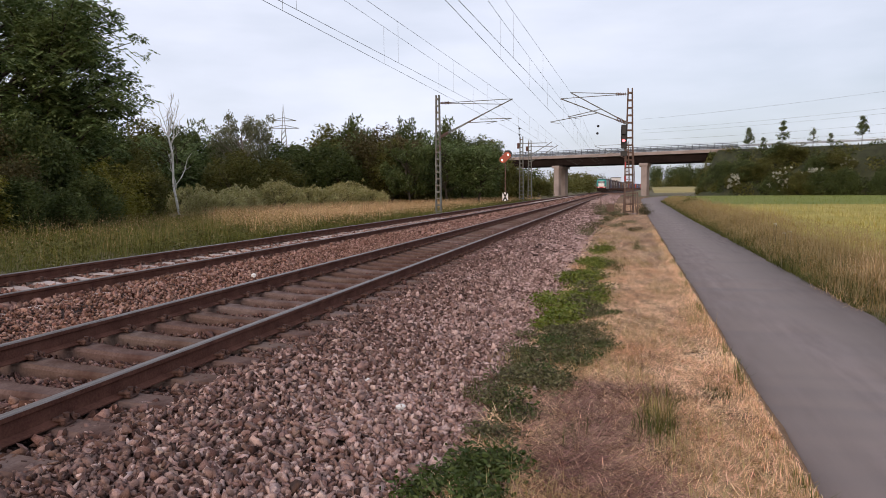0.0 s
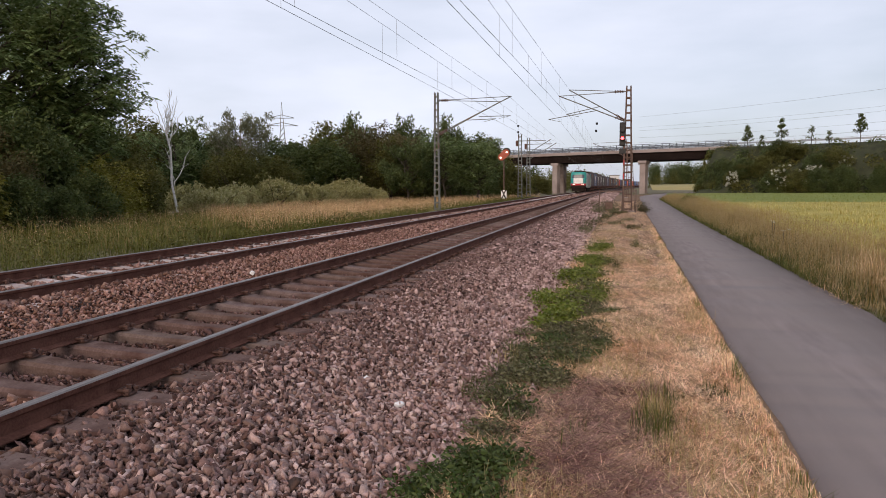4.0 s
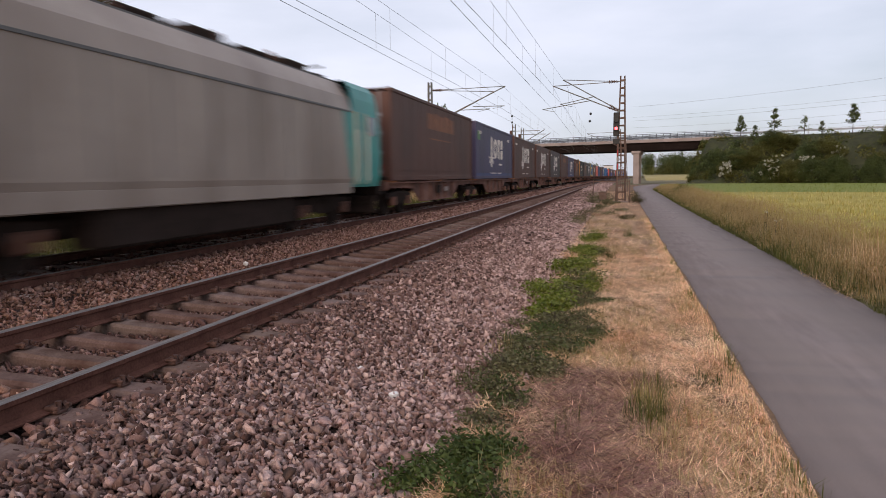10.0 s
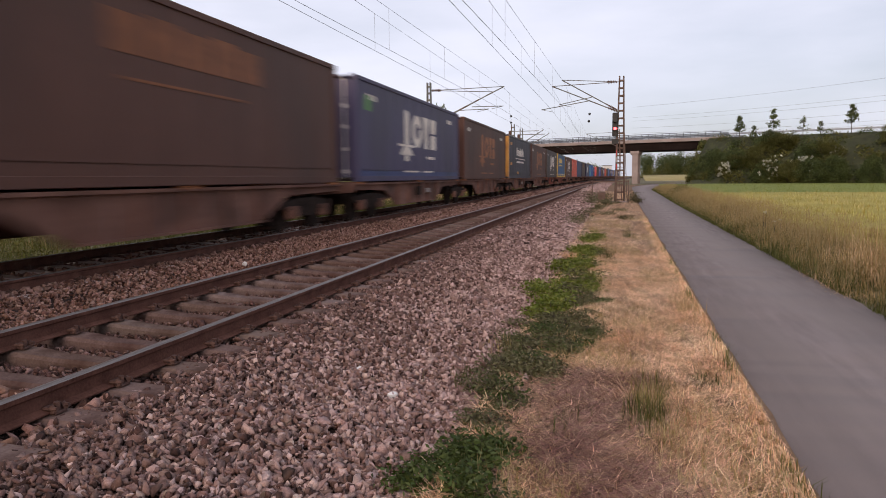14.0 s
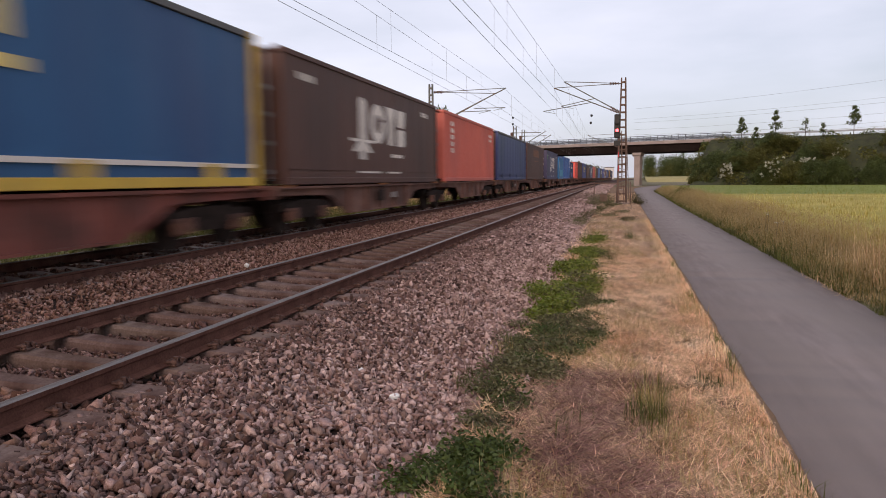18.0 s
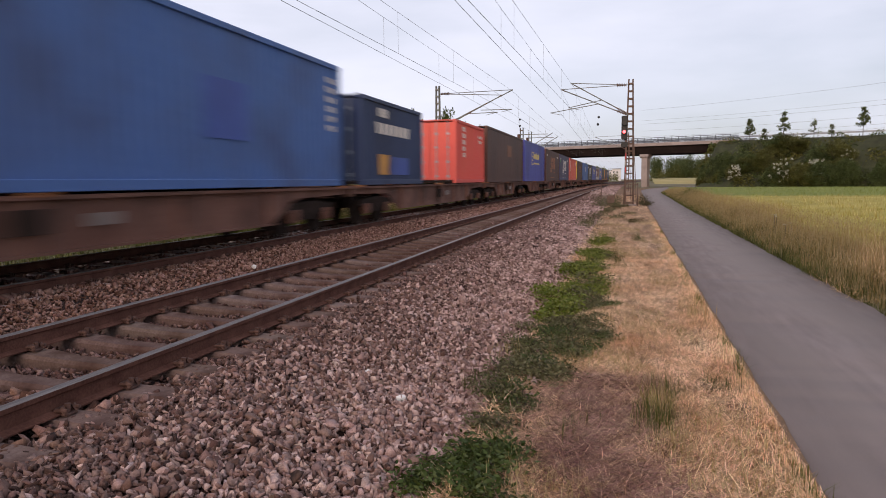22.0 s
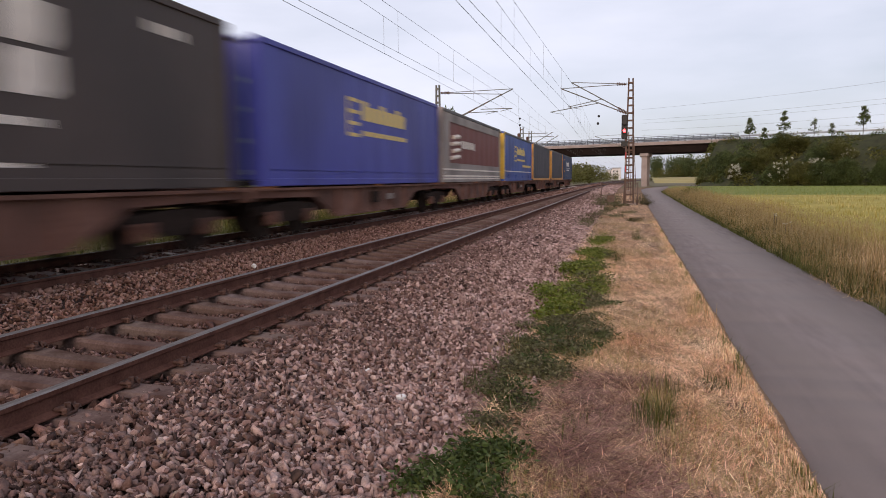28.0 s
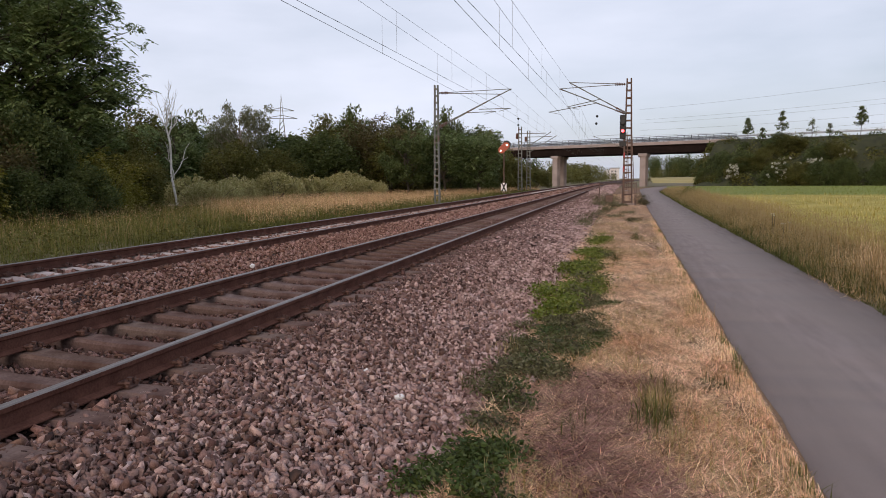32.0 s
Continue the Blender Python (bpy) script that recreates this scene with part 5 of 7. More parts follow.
def build_locomotive(s):
    """An electric freight locomotive; y = 0 is its leading end, z = 0 the rail."""
    lo = empty("locomotive")
    tagged(lo, "teal, white and silver electric freight locomotive with lit headlights", "locomotive")
    W = 1.49
    # body cross-section: lower side, waist, sloping cant rail
    sec = [(W - .04, 1.05), (W, 1.25), (W, 3.05), (W - .10, 3.45), (W - .42, 3.86)]

    def loft(y0, y1, mat, name, rings=None, label=""):
        bm = bmesh.new()
        loops = []
        for y, k, dz in (rings or ((y0, 1.0, 0), (y1, 1.0, 0))):
            pts = [(x * k, z + dz) for x, z in sec]
            pts = pts + [(-x, z) for x, z in pts[::-1]]
            loops.append([bm.verts.new((x, y, z)) for x, z in pts])
        n = len(loops[0])
        for a, b in zip(loops[:-1], loops[1:]):
            for i in range(n):
                bm.faces.new((a[i], a[(i + 1) % n], b[(i + 1) % n], b[i]))
        bm.faces.new(loops[0][::-1])
        bm.faces.new(loops[-1])
        bmesh.ops.recalc_face_normals(bm, faces=bm.faces)
        return part(name, bm, mat, lo, label)
    loft(2.9, 15.6, P_SILVER, "body", label="dusty silver machine-room body")
    for sgn, y0 in ((1, 0.0), (-1, 18.5)):
        # the cab: bowed, raked nose
        def cy(d):
            return y0 + sgn * d
        bm = bmesh.new()
        levels = [(1.02, .20, .86), (1.30, .08, .93), (1.70, .04, .95), (2.62, .08, .95), (2.72, .11, .94), (3.46, .30, .90), (3.74, .36, .88), (3.92, .52, .72)]
        outer = {1.02: W - .04, 1.30: W, 1.70: W, 2.62: W, 2.72: W, 3.46: W - .03, 3.74: W - .08, 3.92: W - .24}
        rows = []
        for z, d, k in levels:
            hx = outer[z]
            rows.append([bm.verts.new((x, cy(yy), z)) for x, yy in ((-hx, 2.9), (-hx, d + .55), (-hx * .90, d + .2), (-hx * .55, d + .03), (0, d), (hx * .55, d + .03), (hx * .90, d + .2), (hx, d + .55), (hx, 2.9))])
        for a, b in zip(rows[:-1], rows[1:]):
            for i in range(8):
                bm.faces.new((a[i], a[i + 1], b[i + 1], b[i]))
        bm.faces.new(rows[-1])
        bm.faces.new(rows[0][::-1])
        bmesh.ops.recalc_face_normals(bm, faces=bm.faces)
        cab = part("cab", bm, P_TEAL, lo, "teal driver's cab")

        def patch(name, z0, z1, zs, spread, mat, proud, label=""):
            """A sheet that follows the nose between two heights."""
            bm = bmesh.new()
            grid = []
            for z in zs:
                i = max(k for k in range(len(levels)) if levels[k][0] <= z + 1e-6)
                i = min(i, len(levels) - 2)
                u = (z - levels[i][0]) / (levels[i + 1][0] - levels[i][0])
                d = levels[i][1] + u * (levels[i + 1][1] - levels[i][1]) - proud
                hx = W
                hx = outer[levels[i][0]] + u * (outer[levels[i + 1][0]] - outer[levels[i][0]])
                prof = ((-.97, d + .33), (-.90, d + .2), (-.55, d + .03), (0, d), (.55, d + .03), (.90, d + .2), (.97, d + .33))
                grid.append([bm.verts.new((hx * a * spread, cy(b if spread > .95 else b - (1 - spread) * .12), z)) for a, b in prof])
            for a, b in zip(grid[:-1], grid[1:]):
                for i in range(6):
                    bm.faces.new((a[i], a[i + 1], b[i + 1], b[i]))
            bmesh.ops.recalc_face_normals(bm, faces=bm.faces)
            bmesh.ops.solidify(bm, geom=bm.faces[:], thickness=0.012)
            return part(name, bm, mat, cab, label)
        patch("front_panel", 1.70, 2.70, (1.70, 2.62, 2.70), .955, P_WHITE, 0.014, "white front panel")
        patch("red_band", 1.34, 1.69, (1.34, 1.69), 1.0, P_RED, 0.016, "red band with the headlights")
        patch("lower_apron", 1.02, 1.33, (1.02, 1.30, 1.33), 1.0, P_BLACK, 0.014, "dark lower apron")
        patch("windscreen", 2.76, 3.42, (2.74, 3.40), 0.955, P_GLASS, 0.018, "dark raked windscreen")
        for x in (-0.95, 0.95):
            bm = bmesh.new()
            rod(bm, (x, cy(0.13), 1.52), (x, cy(0.05), 1.52), 0.11, 14)
            rod(bm, (x * .74, cy(0.10), 1.52), (x * .74, cy(0.035), 1.52), 0.08, 12)
            part("headlight", bm, P_LAMP if sgn > 0 else P_GLASS, cab, "glowing headlight" if sgn > 0 else "unlit lamp")
        bm = bmesh.new()
        rod(bm, (0, cy(.06), 2.28), (0, cy(.03), 2.28), 0.15, 16)
        part("badge", bm, P_WHITE, cab, "bright round badge")
        part("panel_seam", boxed(-1.2, 1.2, *sorted((cy(.035), cy(.05))), 2.13, 2.15), P_GREY, cab)
        bm = bmesh.new()
        for x in (-.3, .3):
            rod(bm, (x, cy(.2), 2.72), (x * 2.2, cy(.33), 3.1), 0.012, 4)
        part("wiper", bm, P_BLACK, cab)
        for sd in (-1, 1):
            xa, xb = min(sd * (W - .01), sd * (W + .012)), max(sd * (W - .01), sd * (W + .012))
            ya, yb = sorted((cy(1.0), cy(1.62)))
            part("side_window", boxed(xa, xb, ya, yb, 2.5, 3.05, 0.01), P_GLASS, cab)
            ya, yb = sorted((cy(1.85), cy(2.5)))
            part("cab_door", boxed(xa, xb, ya, yb, 1.1, 3.1, 0.01), P_TEAL, cab)
            part("door_stripe", boxed(*sorted((sd * W, sd * (W + .016))), *sorted((cy(1.70), cy(1.84))), 1.1, 3.1), P_STRIPE, cab, "pale yellow stripe")
            part("door_stripe", boxed(*sorted((sd * W, sd * (W + .016))), *sorted((cy(2.52), cy(2.7))), 1.1, 3.1), P_STRIPE, cab, "pale yellow stripe")
            for d in (1.78, 2.57):
                bm = bmesh.new()
                rod(bm, (sd * (W + .06), cy(d), 1.2), (sd * (W + .06), cy(d), 2.6), 0.018, 6)
                part("handrail", bm, P_WHITE, cab)
            # slanted teal flash running back over the silver side
            bm = bmesh.new()
            q = [(cy(2.9), 1.3), (cy(3.0), 1.3), (cy(3.5), 3.04), (cy(2.9), 3.04)]
            extrude(bm, q, "x", xa, xb)
            part("teal_flash", bm, P_TEAL, lo)
        part("buffer_beam", boxed(-1.35, 1.35, *sorted((cy(.12), cy(.5))), 0.75, 1.3, 0.03), P_BLACK, lo)
        part("snow_plough", boxed(-1.25, 1.25, *sorted((cy(.35), cy(.6))), 0.18, 0.75, 0.04), P_BLACK, lo)
        for x in (-.875, .875):
            bm = bmesh.new()
            rod(bm, (x, cy(.2), 1.05), (x, cy(-.32), 1.05), 0.11, 10)
            rod(bm, (x, cy(-.32), 1.05), (x, cy(-.38), 1.05), 0.25, 16)
            part("buffer", bm, P_BLACK, lo)
    for sd in (-1, 1):
        part("skirt", boxed(*sorted((sd * (W - .12), sd * (W - .02))), 2.9, 15.6, 0.85, 1.15, 0.02), P_SILVER, lo)
        part("rain_strip", boxed(*sorted((sd * (W - .04), sd * (W + .02))), 2.9, 15.6, 3.04, 3.09), P_ROOF, lo)
        for k in range(7):
            y = 4.6 + k * 1.45
            part("panel_joint", boxed(*sorted((sd * (W - .01), sd * (W + .006))), y - .02, y + .02, 1.3, 3.0), P_ROOF, lo)
        part("transformer_case", boxed(*sorted((sd * .7, sd * 1.36)), 6.1, 12.4, 0.26, 0.95, 0.05), P_BLACK, lo)
    for y in (3.9, 14.6):
        bogie(lo, y, 1.3)
    part("roof_deck", boxed(-1.0, 1.0, 1.6, 16.9, 3.84, 3.92), P_ROOF, lo)
    for k in range(6):
        y = 3.6 + 1.9 * k
        part("roof_box", boxed(-.75, .75, y, y + 1.3, 3.92, 4.12 + .06 * (k % 2), 0.04), P_BLACK, lo)
    for y in (5.0, 7.3, 10.4, 12.6):
        bm = bmesh.new()
        for k in range(4):
            rod(bm, (.7, y, 3.95 + .07 * k), (.7, y, 3.99 + .07 * k), 0.085, 8)
        part("roof_insulator", bm, P_WAGON, lo)
    # pantograph, raised on the leading end, and a folded one behind
    part("roof_fairing", boxed(-.95, .95, 1.9, 4.4, 3.92, 4.14, 0.08), P_BLACK, lo)
    up = part("pantograph", boxed(-.55, .55, 2.2, 3.6, 4.14, 4.2), P_ROOF, lo, "raised single-arm pantograph")
    bm = bmesh.new()
    for x in (-.16, .16):
        rod(bm, (x, 3.5, 4.08), (x * .8, 1.9, 4.98), 0.03, 6)
    part("lower_arm", bm, P_BLACK, up)
    bm = bmesh.new()
    for x in (-.2, .2):
        rod(bm, (x * .7, 1.9, 4.98), (x * 2.4, 3.2, 5.72), 0.022, 6)
    part("upper_arm", bm, P_BLACK, up)
    bm = bmesh.new()
    for y in (3.05, 3.35):
        rod(bm, (-.62, y, 5.76), (.62, y, 5.76), 0.035, 6)
        for sd in (-1, 1):
            rod(bm, (sd * .62, y, 5.76), (sd * .95, y, 5.57), 0.028, 6)
    part("collector_head", bm, P_BLACK, up)
    dn = part("pantograph", boxed(-.55, .55, 15.0, 16.4, 3.98, 4.06), P_ROOF, lo, "folded pantograph")
    bm = bmesh.new()
    for x in (-.3, .3):
        rod(bm, (x, 14.9, 4.12), (x, 16.5, 4.2), 0.03, 6)
    rod(bm, (-.85, 15.2, 4.25), (.85, 15.2, 4.25), 0.025, 6)
    part("folded_arm", bm, P_BLACK, dn)
    MOVERS.append((lo, s, FAR_UP))
    return lo


def build_train():
    build_locomotive(222.3)
    HC = 3.09
    brown = ("brown_container", P_BROWN, "dirty brown 45-foot container")
    char = ("charcoal_container", P_CHAR, "dark charcoal 45-foot container")
    navy = ("navy_container", P_NAVY, "navy-blue 45-foot container")

    def marked(kind, s, L, mark=None):
        n, p, lab = kind
        return build_container(n, s, L, HC, p, lab + " with a large pale emblem", mark="emblem", mark_paint=mark or P_TEXT)

    def plain(s, L):
        return build_container("brown_container", s, L, HC, P_BROWN, "dirty brown 45-foot container with faded orange writing", mark="faint", mark_paint=P_TEXTO)
    plain(242.0, 13.3)
    marked(navy, 256.4, 13.4)
    marked(brown, 270.9, 13.6)
    marked(brown, 285.4, 13.5)
    marked(char, 300.2, 13.4)
    plain(314.6, 13.3)
    marked(navy, 329.4, 13.4)
    marked(brown, 344.1, 13.4, P_EMBLEM)
    build_container("curtain_container", 358.8, 13.3, HC, P_SLATE, "dark grey curtain-sided swap body with an orange front frame", "curtain", P_SLATE, "wordmark", P_TEXT, P_AMBER, front=P_AMBER)
    marked(brown, 373.0, 13.3, P_EMBLEM)
    marked(char, 387.6, 13.1)
    build_container("curtain_container", 401.8, 13.5, HC, P_BLUE, "blue curtain-sided swap body with a yellow frame", "curtain", P_YELLOW, "broad_lines", P_TEXTY, P_YELLOW)
    marked(brown, 416.4, 13.6)
    build_container("red_container", 431.3, 12.4, HC, P_REDBOX, "faded red 40-foot corrugated container", "ribbed", mark="numbers")
    build_container("curtain_container", 445.2, 14.0, HC, P_DKBLUE, "dark blue curtain-sided swap body with a dark frame", "curtain", P_DKBLUE, None, None, P_BROWN)
    plain(460.0, 13.5)
    marked(navy, 476.9, 13.5)
    build_container("azure_container", 492.7, 7.0, 2.75, P_SKY, "azure short container with a paler painted patch", "box", mark="patch", mark_paint=P_SKY2)
    build_container("blue_container", 500.1, 12.2, HC, P_STEEL_BLUE, "dull blue 40-foot corrugated container", "ribbed", mark="panel")
    build_container("slate_container", 513.8, 6.06, 2.6, P_NIGHT, "dark slate-blue 20-foot container with white writing", "ribbed", mark="two_lines", mark_paint=P_TEXT)
    build_container("orange_container", 525.3, 6.4, 2.84, P_ORANGE, "bright orange-red 20-foot container with barred doors", "ribbed", mark="numbers")
    build_container("brown_container", 532.6, 13.9, HC, P_BROWN, "dirty brown 45-foot container with an orange block mark", mark="block", mark_paint=P_TEXTO)
    build_container("royal_blue_container", 547.4, 13.5, 3.14, P_ROYAL, "royal-blue 45-foot container with yellow lettering", mark="lines", mark_paint=P_TEXTY)
    marked(brown, 562.3, 13.9, P_EMBLEM)
    marked(navy, 577.0, 13.0)
    build_container("red_container", 591.5, 12.4, HC, P_REDBOX, "faded red 40-foot corrugated container", "ribbed", mark="numbers")
    build_container("curtain_container", 605.3, 13.6, HC, P_BROWN, "dark brown curtain-sided swap body with a yellow front frame", "curtain", P_BROWN, "lines", P_TEXTO, P_YELLOW, front=P_YELLOW)
    build_container("royal_blue_container", 621.0, 13.6, HC, P_STEEL_BLUE, "blue 45-foot container with a small white square", mark="square", mark_paint=P_TEXT)
    marked(char, 635.8, 13.3)
    build_container("royal_blue_container", 650.2, 14.0, HC, P_ROYAL, "royal-blue 45-foot container with yellow lettering", mark="lines", mark_paint=P_TEXTY)
    build_container("curtain_container", 664.9, 13.8, HC, P_MAROON, "maroon and grey curtain-sided swap body with a round mark", "curtain", P_GREY, "two_tone", P_TEXT, P_GREY)
    build_container("curtain_container", 680.0, 13.5, HC, P_ROYAL2, "blue curtain-sided swap body with a yellow front frame", "curtain", P_ROYAL2, "lines", P_TEXTY, P_YELLOW, front=P_YELLOW)
    build_container("curtain_container", 694.5, 13.8, HC, P_SLATE, "black-blue curtain-sided swap body with an orange front frame", "curtain", P_SLATE, None, None, P_AMBER, front=P_AMBER, sill=True)
    build_container("curtain_container", 709.7, 13.3, HC, P_SLATE, "black-blue curtain-sided swap body with an orange front frame", "curtain", P_SLATE, None, None, P_AMBER, front=P_AMBER, sill=True)
    build_container("curtain_container", 724.1, 13.4, HC, P_NIGHT, "night-blue curtain-sided swap body with white lettering", "curtain", P_NIGHT, "wordmark", P_WHITE, P_NIGHT)
    # wagons, each under two places
    pairs = [(242.0, 13.3, 256.4, 13.4), (270.9, 13.6, 285.4, 13.5), (300.2, 13.4, 314.6, 13.3), (329.4, 13.4, 344.1, 13.4), (358.8, 13.3, 373.0, 13.3),
             (387.6, 13.1, 401.8, 13.5), (416.4, 13.6, 431.3, 12.8), (445.2, 14.0, 460.0, 13.6),
             (532.6, 13.9, 547.4, 13.5), (562.3, 13.9, 577.0, 13.2), (591.3, 12.9, 605.3, 13.6), (620.7, 13.9, 635.8, 13.3), (650.2, 14.0, 664.9, 13.8),
             (680.0, 13.5, 694.5, 13.8), (709.7, 13.3, 724.1, 13.4)]
    for k, (a, la, b, lb) in enumerate(pairs):
        red = k == 5
        build_wagon(a, la, b, lb, P_WAGRED if red else P_WAGON, "rust-red articulated container wagon" if red else "grimy brown articulated container wagon")

    for s, L in ((476.6, 14.1), (492.4, 20.2), (513.5, 18.3)):
        build_wagon(s, L, None, 0, P_WAGON, "grimy brown four-axle container wagon")


def on_line(y, z):
    """A vehicle's pose on the far track when its leading end is at y."""
    slope = (float(bend(y + 8)) - float(bend(y))) / 8
    return pose(FAR + float(bend(y)), y, z, 0, 0, -math.degrees(math.atan(slope)))


def motions():
    for thing, s, z in MOVERS:
        walk(thing, [(t, on_line(s - train_at(t), z)) for t in TRAIN_ROWS])


# ---- signals, signs, cables, far things ----
S_BLACK = material("black_signal_plate", (0.012, 0.012, 0.013), (0.03, 0.03, 0.03), scale=6, rough=0.6)
S_RED = glow("red_signal_light", (1.0, 0.05, 0.06), 9.0)
S_PALE = glow("pale_signal_light", (1.0, 0.88, 0.75), 2.5)
S_DISC = material("red_orange_disc_paint", (0.30, 0.055, 0.03), (0.42, 0.09, 0.045), scale=4, rough=0.5)


def build_main_signal(x, y):
    """The light signal on the mast: black head with hood, red light, striped plate, ladder, box at the foot."""
    s = empty("main_signal", pose(x, y, -0.3))
    tagged(s, "black main signal showing red over a striped mast plate", "signal")
    part("post", rod(bmesh.new(), (0.1, 0.02, 0), (0.1, 0.02, 5.3), 0.06, 8), M_RUST, s)
    head = part("signal_head", boxed(-0.19, 0.16, -0.18, 0.02, 4.0, 5.45, 0.05), S_BLACK, s, "black signal head")
    for k in range(2):
        z = 4.42 + 0.5 * k
        bm = rod(bmesh.new(), (-0.02, -0.18, z + .02), (-0.02, -0.42, z + .06), 0.13, 12)
        part("hood", bm, S_BLACK, head)
    part("red_light", rod(bmesh.new(), (-0.02, -0.421, 4.46), (-0.02, -0.44, 4.46), 0.09, 14), S_RED, head, "glowing red light")
    part("number_plate", boxed(-0.2, 0.2, -0.08, -0.06, 3.55, 3.85), S_BLACK, s)
    for k in range(4):
        part("stripe_panel", boxed(0.07, 0.12, -0.09, -0.07, 1.6 + .42 * k, 1.92 + .42 * k), P_GREY if k % 2 == 0 else P_RED, s, "dirty white plate" if k % 2 == 0 else "red plate")
    for sd in (-1, 1):
        part("ladder_rail", rod(bmesh.new(), (0.62 + sd * .16, -.1, 0), (0.4 + sd * .14, -.1, 4.2), 0.02, 5), M_RUST, s)
    for k in range(11):
        part("rung", rod(bmesh.new(), (0.62 - .02 * k - .16, -.1, .3 + .36 * k), (0.62 - .02 * k + .16, -.1, .3 + .36 * k), 0.013, 5), M_RUST, s)
    c = empty("track_cabinet", pose(x - 0.75, y - 0.6, -0.36))
    tagged(c, "rusty brown trackside frame with a small cable box", "cabinet")
    part("box", boxed(-.22, .22, -.18, .18, 0.2, 0.65, 0.02), M_RUST, c)
    part("lid", boxed(-.25, .25, -.21, .21, 0.65, 0.69, 0.015), M_RUST, c)
    for sx in (-.18, .18):
        for sy in (-.14, .14):
            part("leg", boxed(sx - .03, sx + .03, sy - .03, sy + .03, 0, 0.2), M_RUST, c)
    part("cross_bar", boxed(-.6, 1.6, -.03, .03, 1.3, 1.36), M_RUST, c)
    for sx in (-.6, 1.55):
        part("stake", boxed(sx, sx + .06, -.04, .04, -0.1, 1.42), M_RUST, c)


def build_distant_signal(x, y):
    s = empty("distant_signal", pose(x, y, GROUND))
    tagged(s, "distant signal with a tilted red-orange plate and two pale lights", "signal")
    part("post", rod(bmesh.new(), (0, 0, 0), (0, 0, 4.9), 0.06, 8), M_RUST, s)
    m = Matrix.Translation((0, -.1, 4.85)) @ Matrix.Rotation(radians(-42), 4, "Y")
    bm = bmesh.new()
    n = 16
    out = []
    for k in range(n):
        a = 2 * math.pi * k / n
        out.append((0.36 * math.cos(a) + (0.30 if math.cos(a) > 0 else -0.30), 0.36 * math.sin(a)))
    extrude(bm, out, "y", -0.04, 0.04)
    for v in bm.verts:
        v.co = m @ v.co
    plate = part("signal_plate", bm, S_DISC, s, "red-orange oblong plate")
    for u in (-.42, .42):
        p = m @ Vector((u, -0.05, 0))
        part("light", rod(bmesh.new(), p, p + Vector((0, -.03, 0)), 0.09, 14), S_PALE, plate, "pale glowing light")
    p = m @ Vector((.42, .05, .05))
    part("round_backing", rod(bmesh.new(), p, p + Vector((0, .03, 0)), 0.42, 18), S_BLACK, plate)
    b = empty("marker_board", pose(x + 0.02, y - 0.2, GROUND))
    tagged(b, "white board with a black cross at the signal's foot", "sign")
    part("stake", boxed(-.04, .04, .02, .06, 0, 1.0), M_RUST, b)
    part("board", boxed(-.29, .29, -.015, .015, 0.45, 1.3, 0.005), P_WHITE, b)
    for sgn in (-1, 1):
        bm = bmesh.new()
        extrude(bm, [(-.29, .875 + sgn * .425), (-.12, .875 + sgn * .425), (.0, .875 + sgn * .17), (.12, .875 + sgn * .425), (.29, .875 + sgn * .425), (.05, .875), (-.05, .875)], "y", -0.022, -0.016)
        part("black_chevron", bm, S_BLACK, b)


def build_post_mast(x, y, top, label):
    m = empty("concrete_mast", pose(x, y, GROUND))
    tagged(m, label, "catenary mast", "catenary masts")
    for sx in (-1, 1):
        for sy in (-.14, .14):
            part("channel", rod(bmesh.new(), (sx * .26, sy, -.3), (sx * .17, sy, top), 0.06, 4, 0.05), M_STEEL, m)
    for k in range(16):
        z = 0.4 + k * top / 16.5
        w = .26 - .09 * z / top
        for sy in (-.2, .18):
            part("batten", boxed(-w, w, sy, sy + .02, z - .05, z + .05), M_STEEL, m)
    part("top_bracket", boxed(-.1, 3.3, -.05, .05, top - .9, top - .82), M_STEEL, m)
    part("stay", rod(bmesh.new(), (.1, 0, top - 3.0), (3.9, 0, top - .75), 0.05, 6), M_STEEL, m)
    part("insulator", boxed(-.55, -.2, -.12, .12, top - 1.5, top - .8, 0.05), M_CLIP, m)
    if y < 90:
        for z in (top + .25, top + 1.05):
            b = rod(bmesh.new(), (-.25, 0, z - .6), (-.25, 0, z), 0.015, 4)
            bmesh.ops.create_uvsphere(b, u_segments=10, v_segments=8, radius=0.135, matrix=Matrix.Translation((-.25, 0, z)))
            part("line_insulator", b, S_BLACK, m, "black round line insulator")


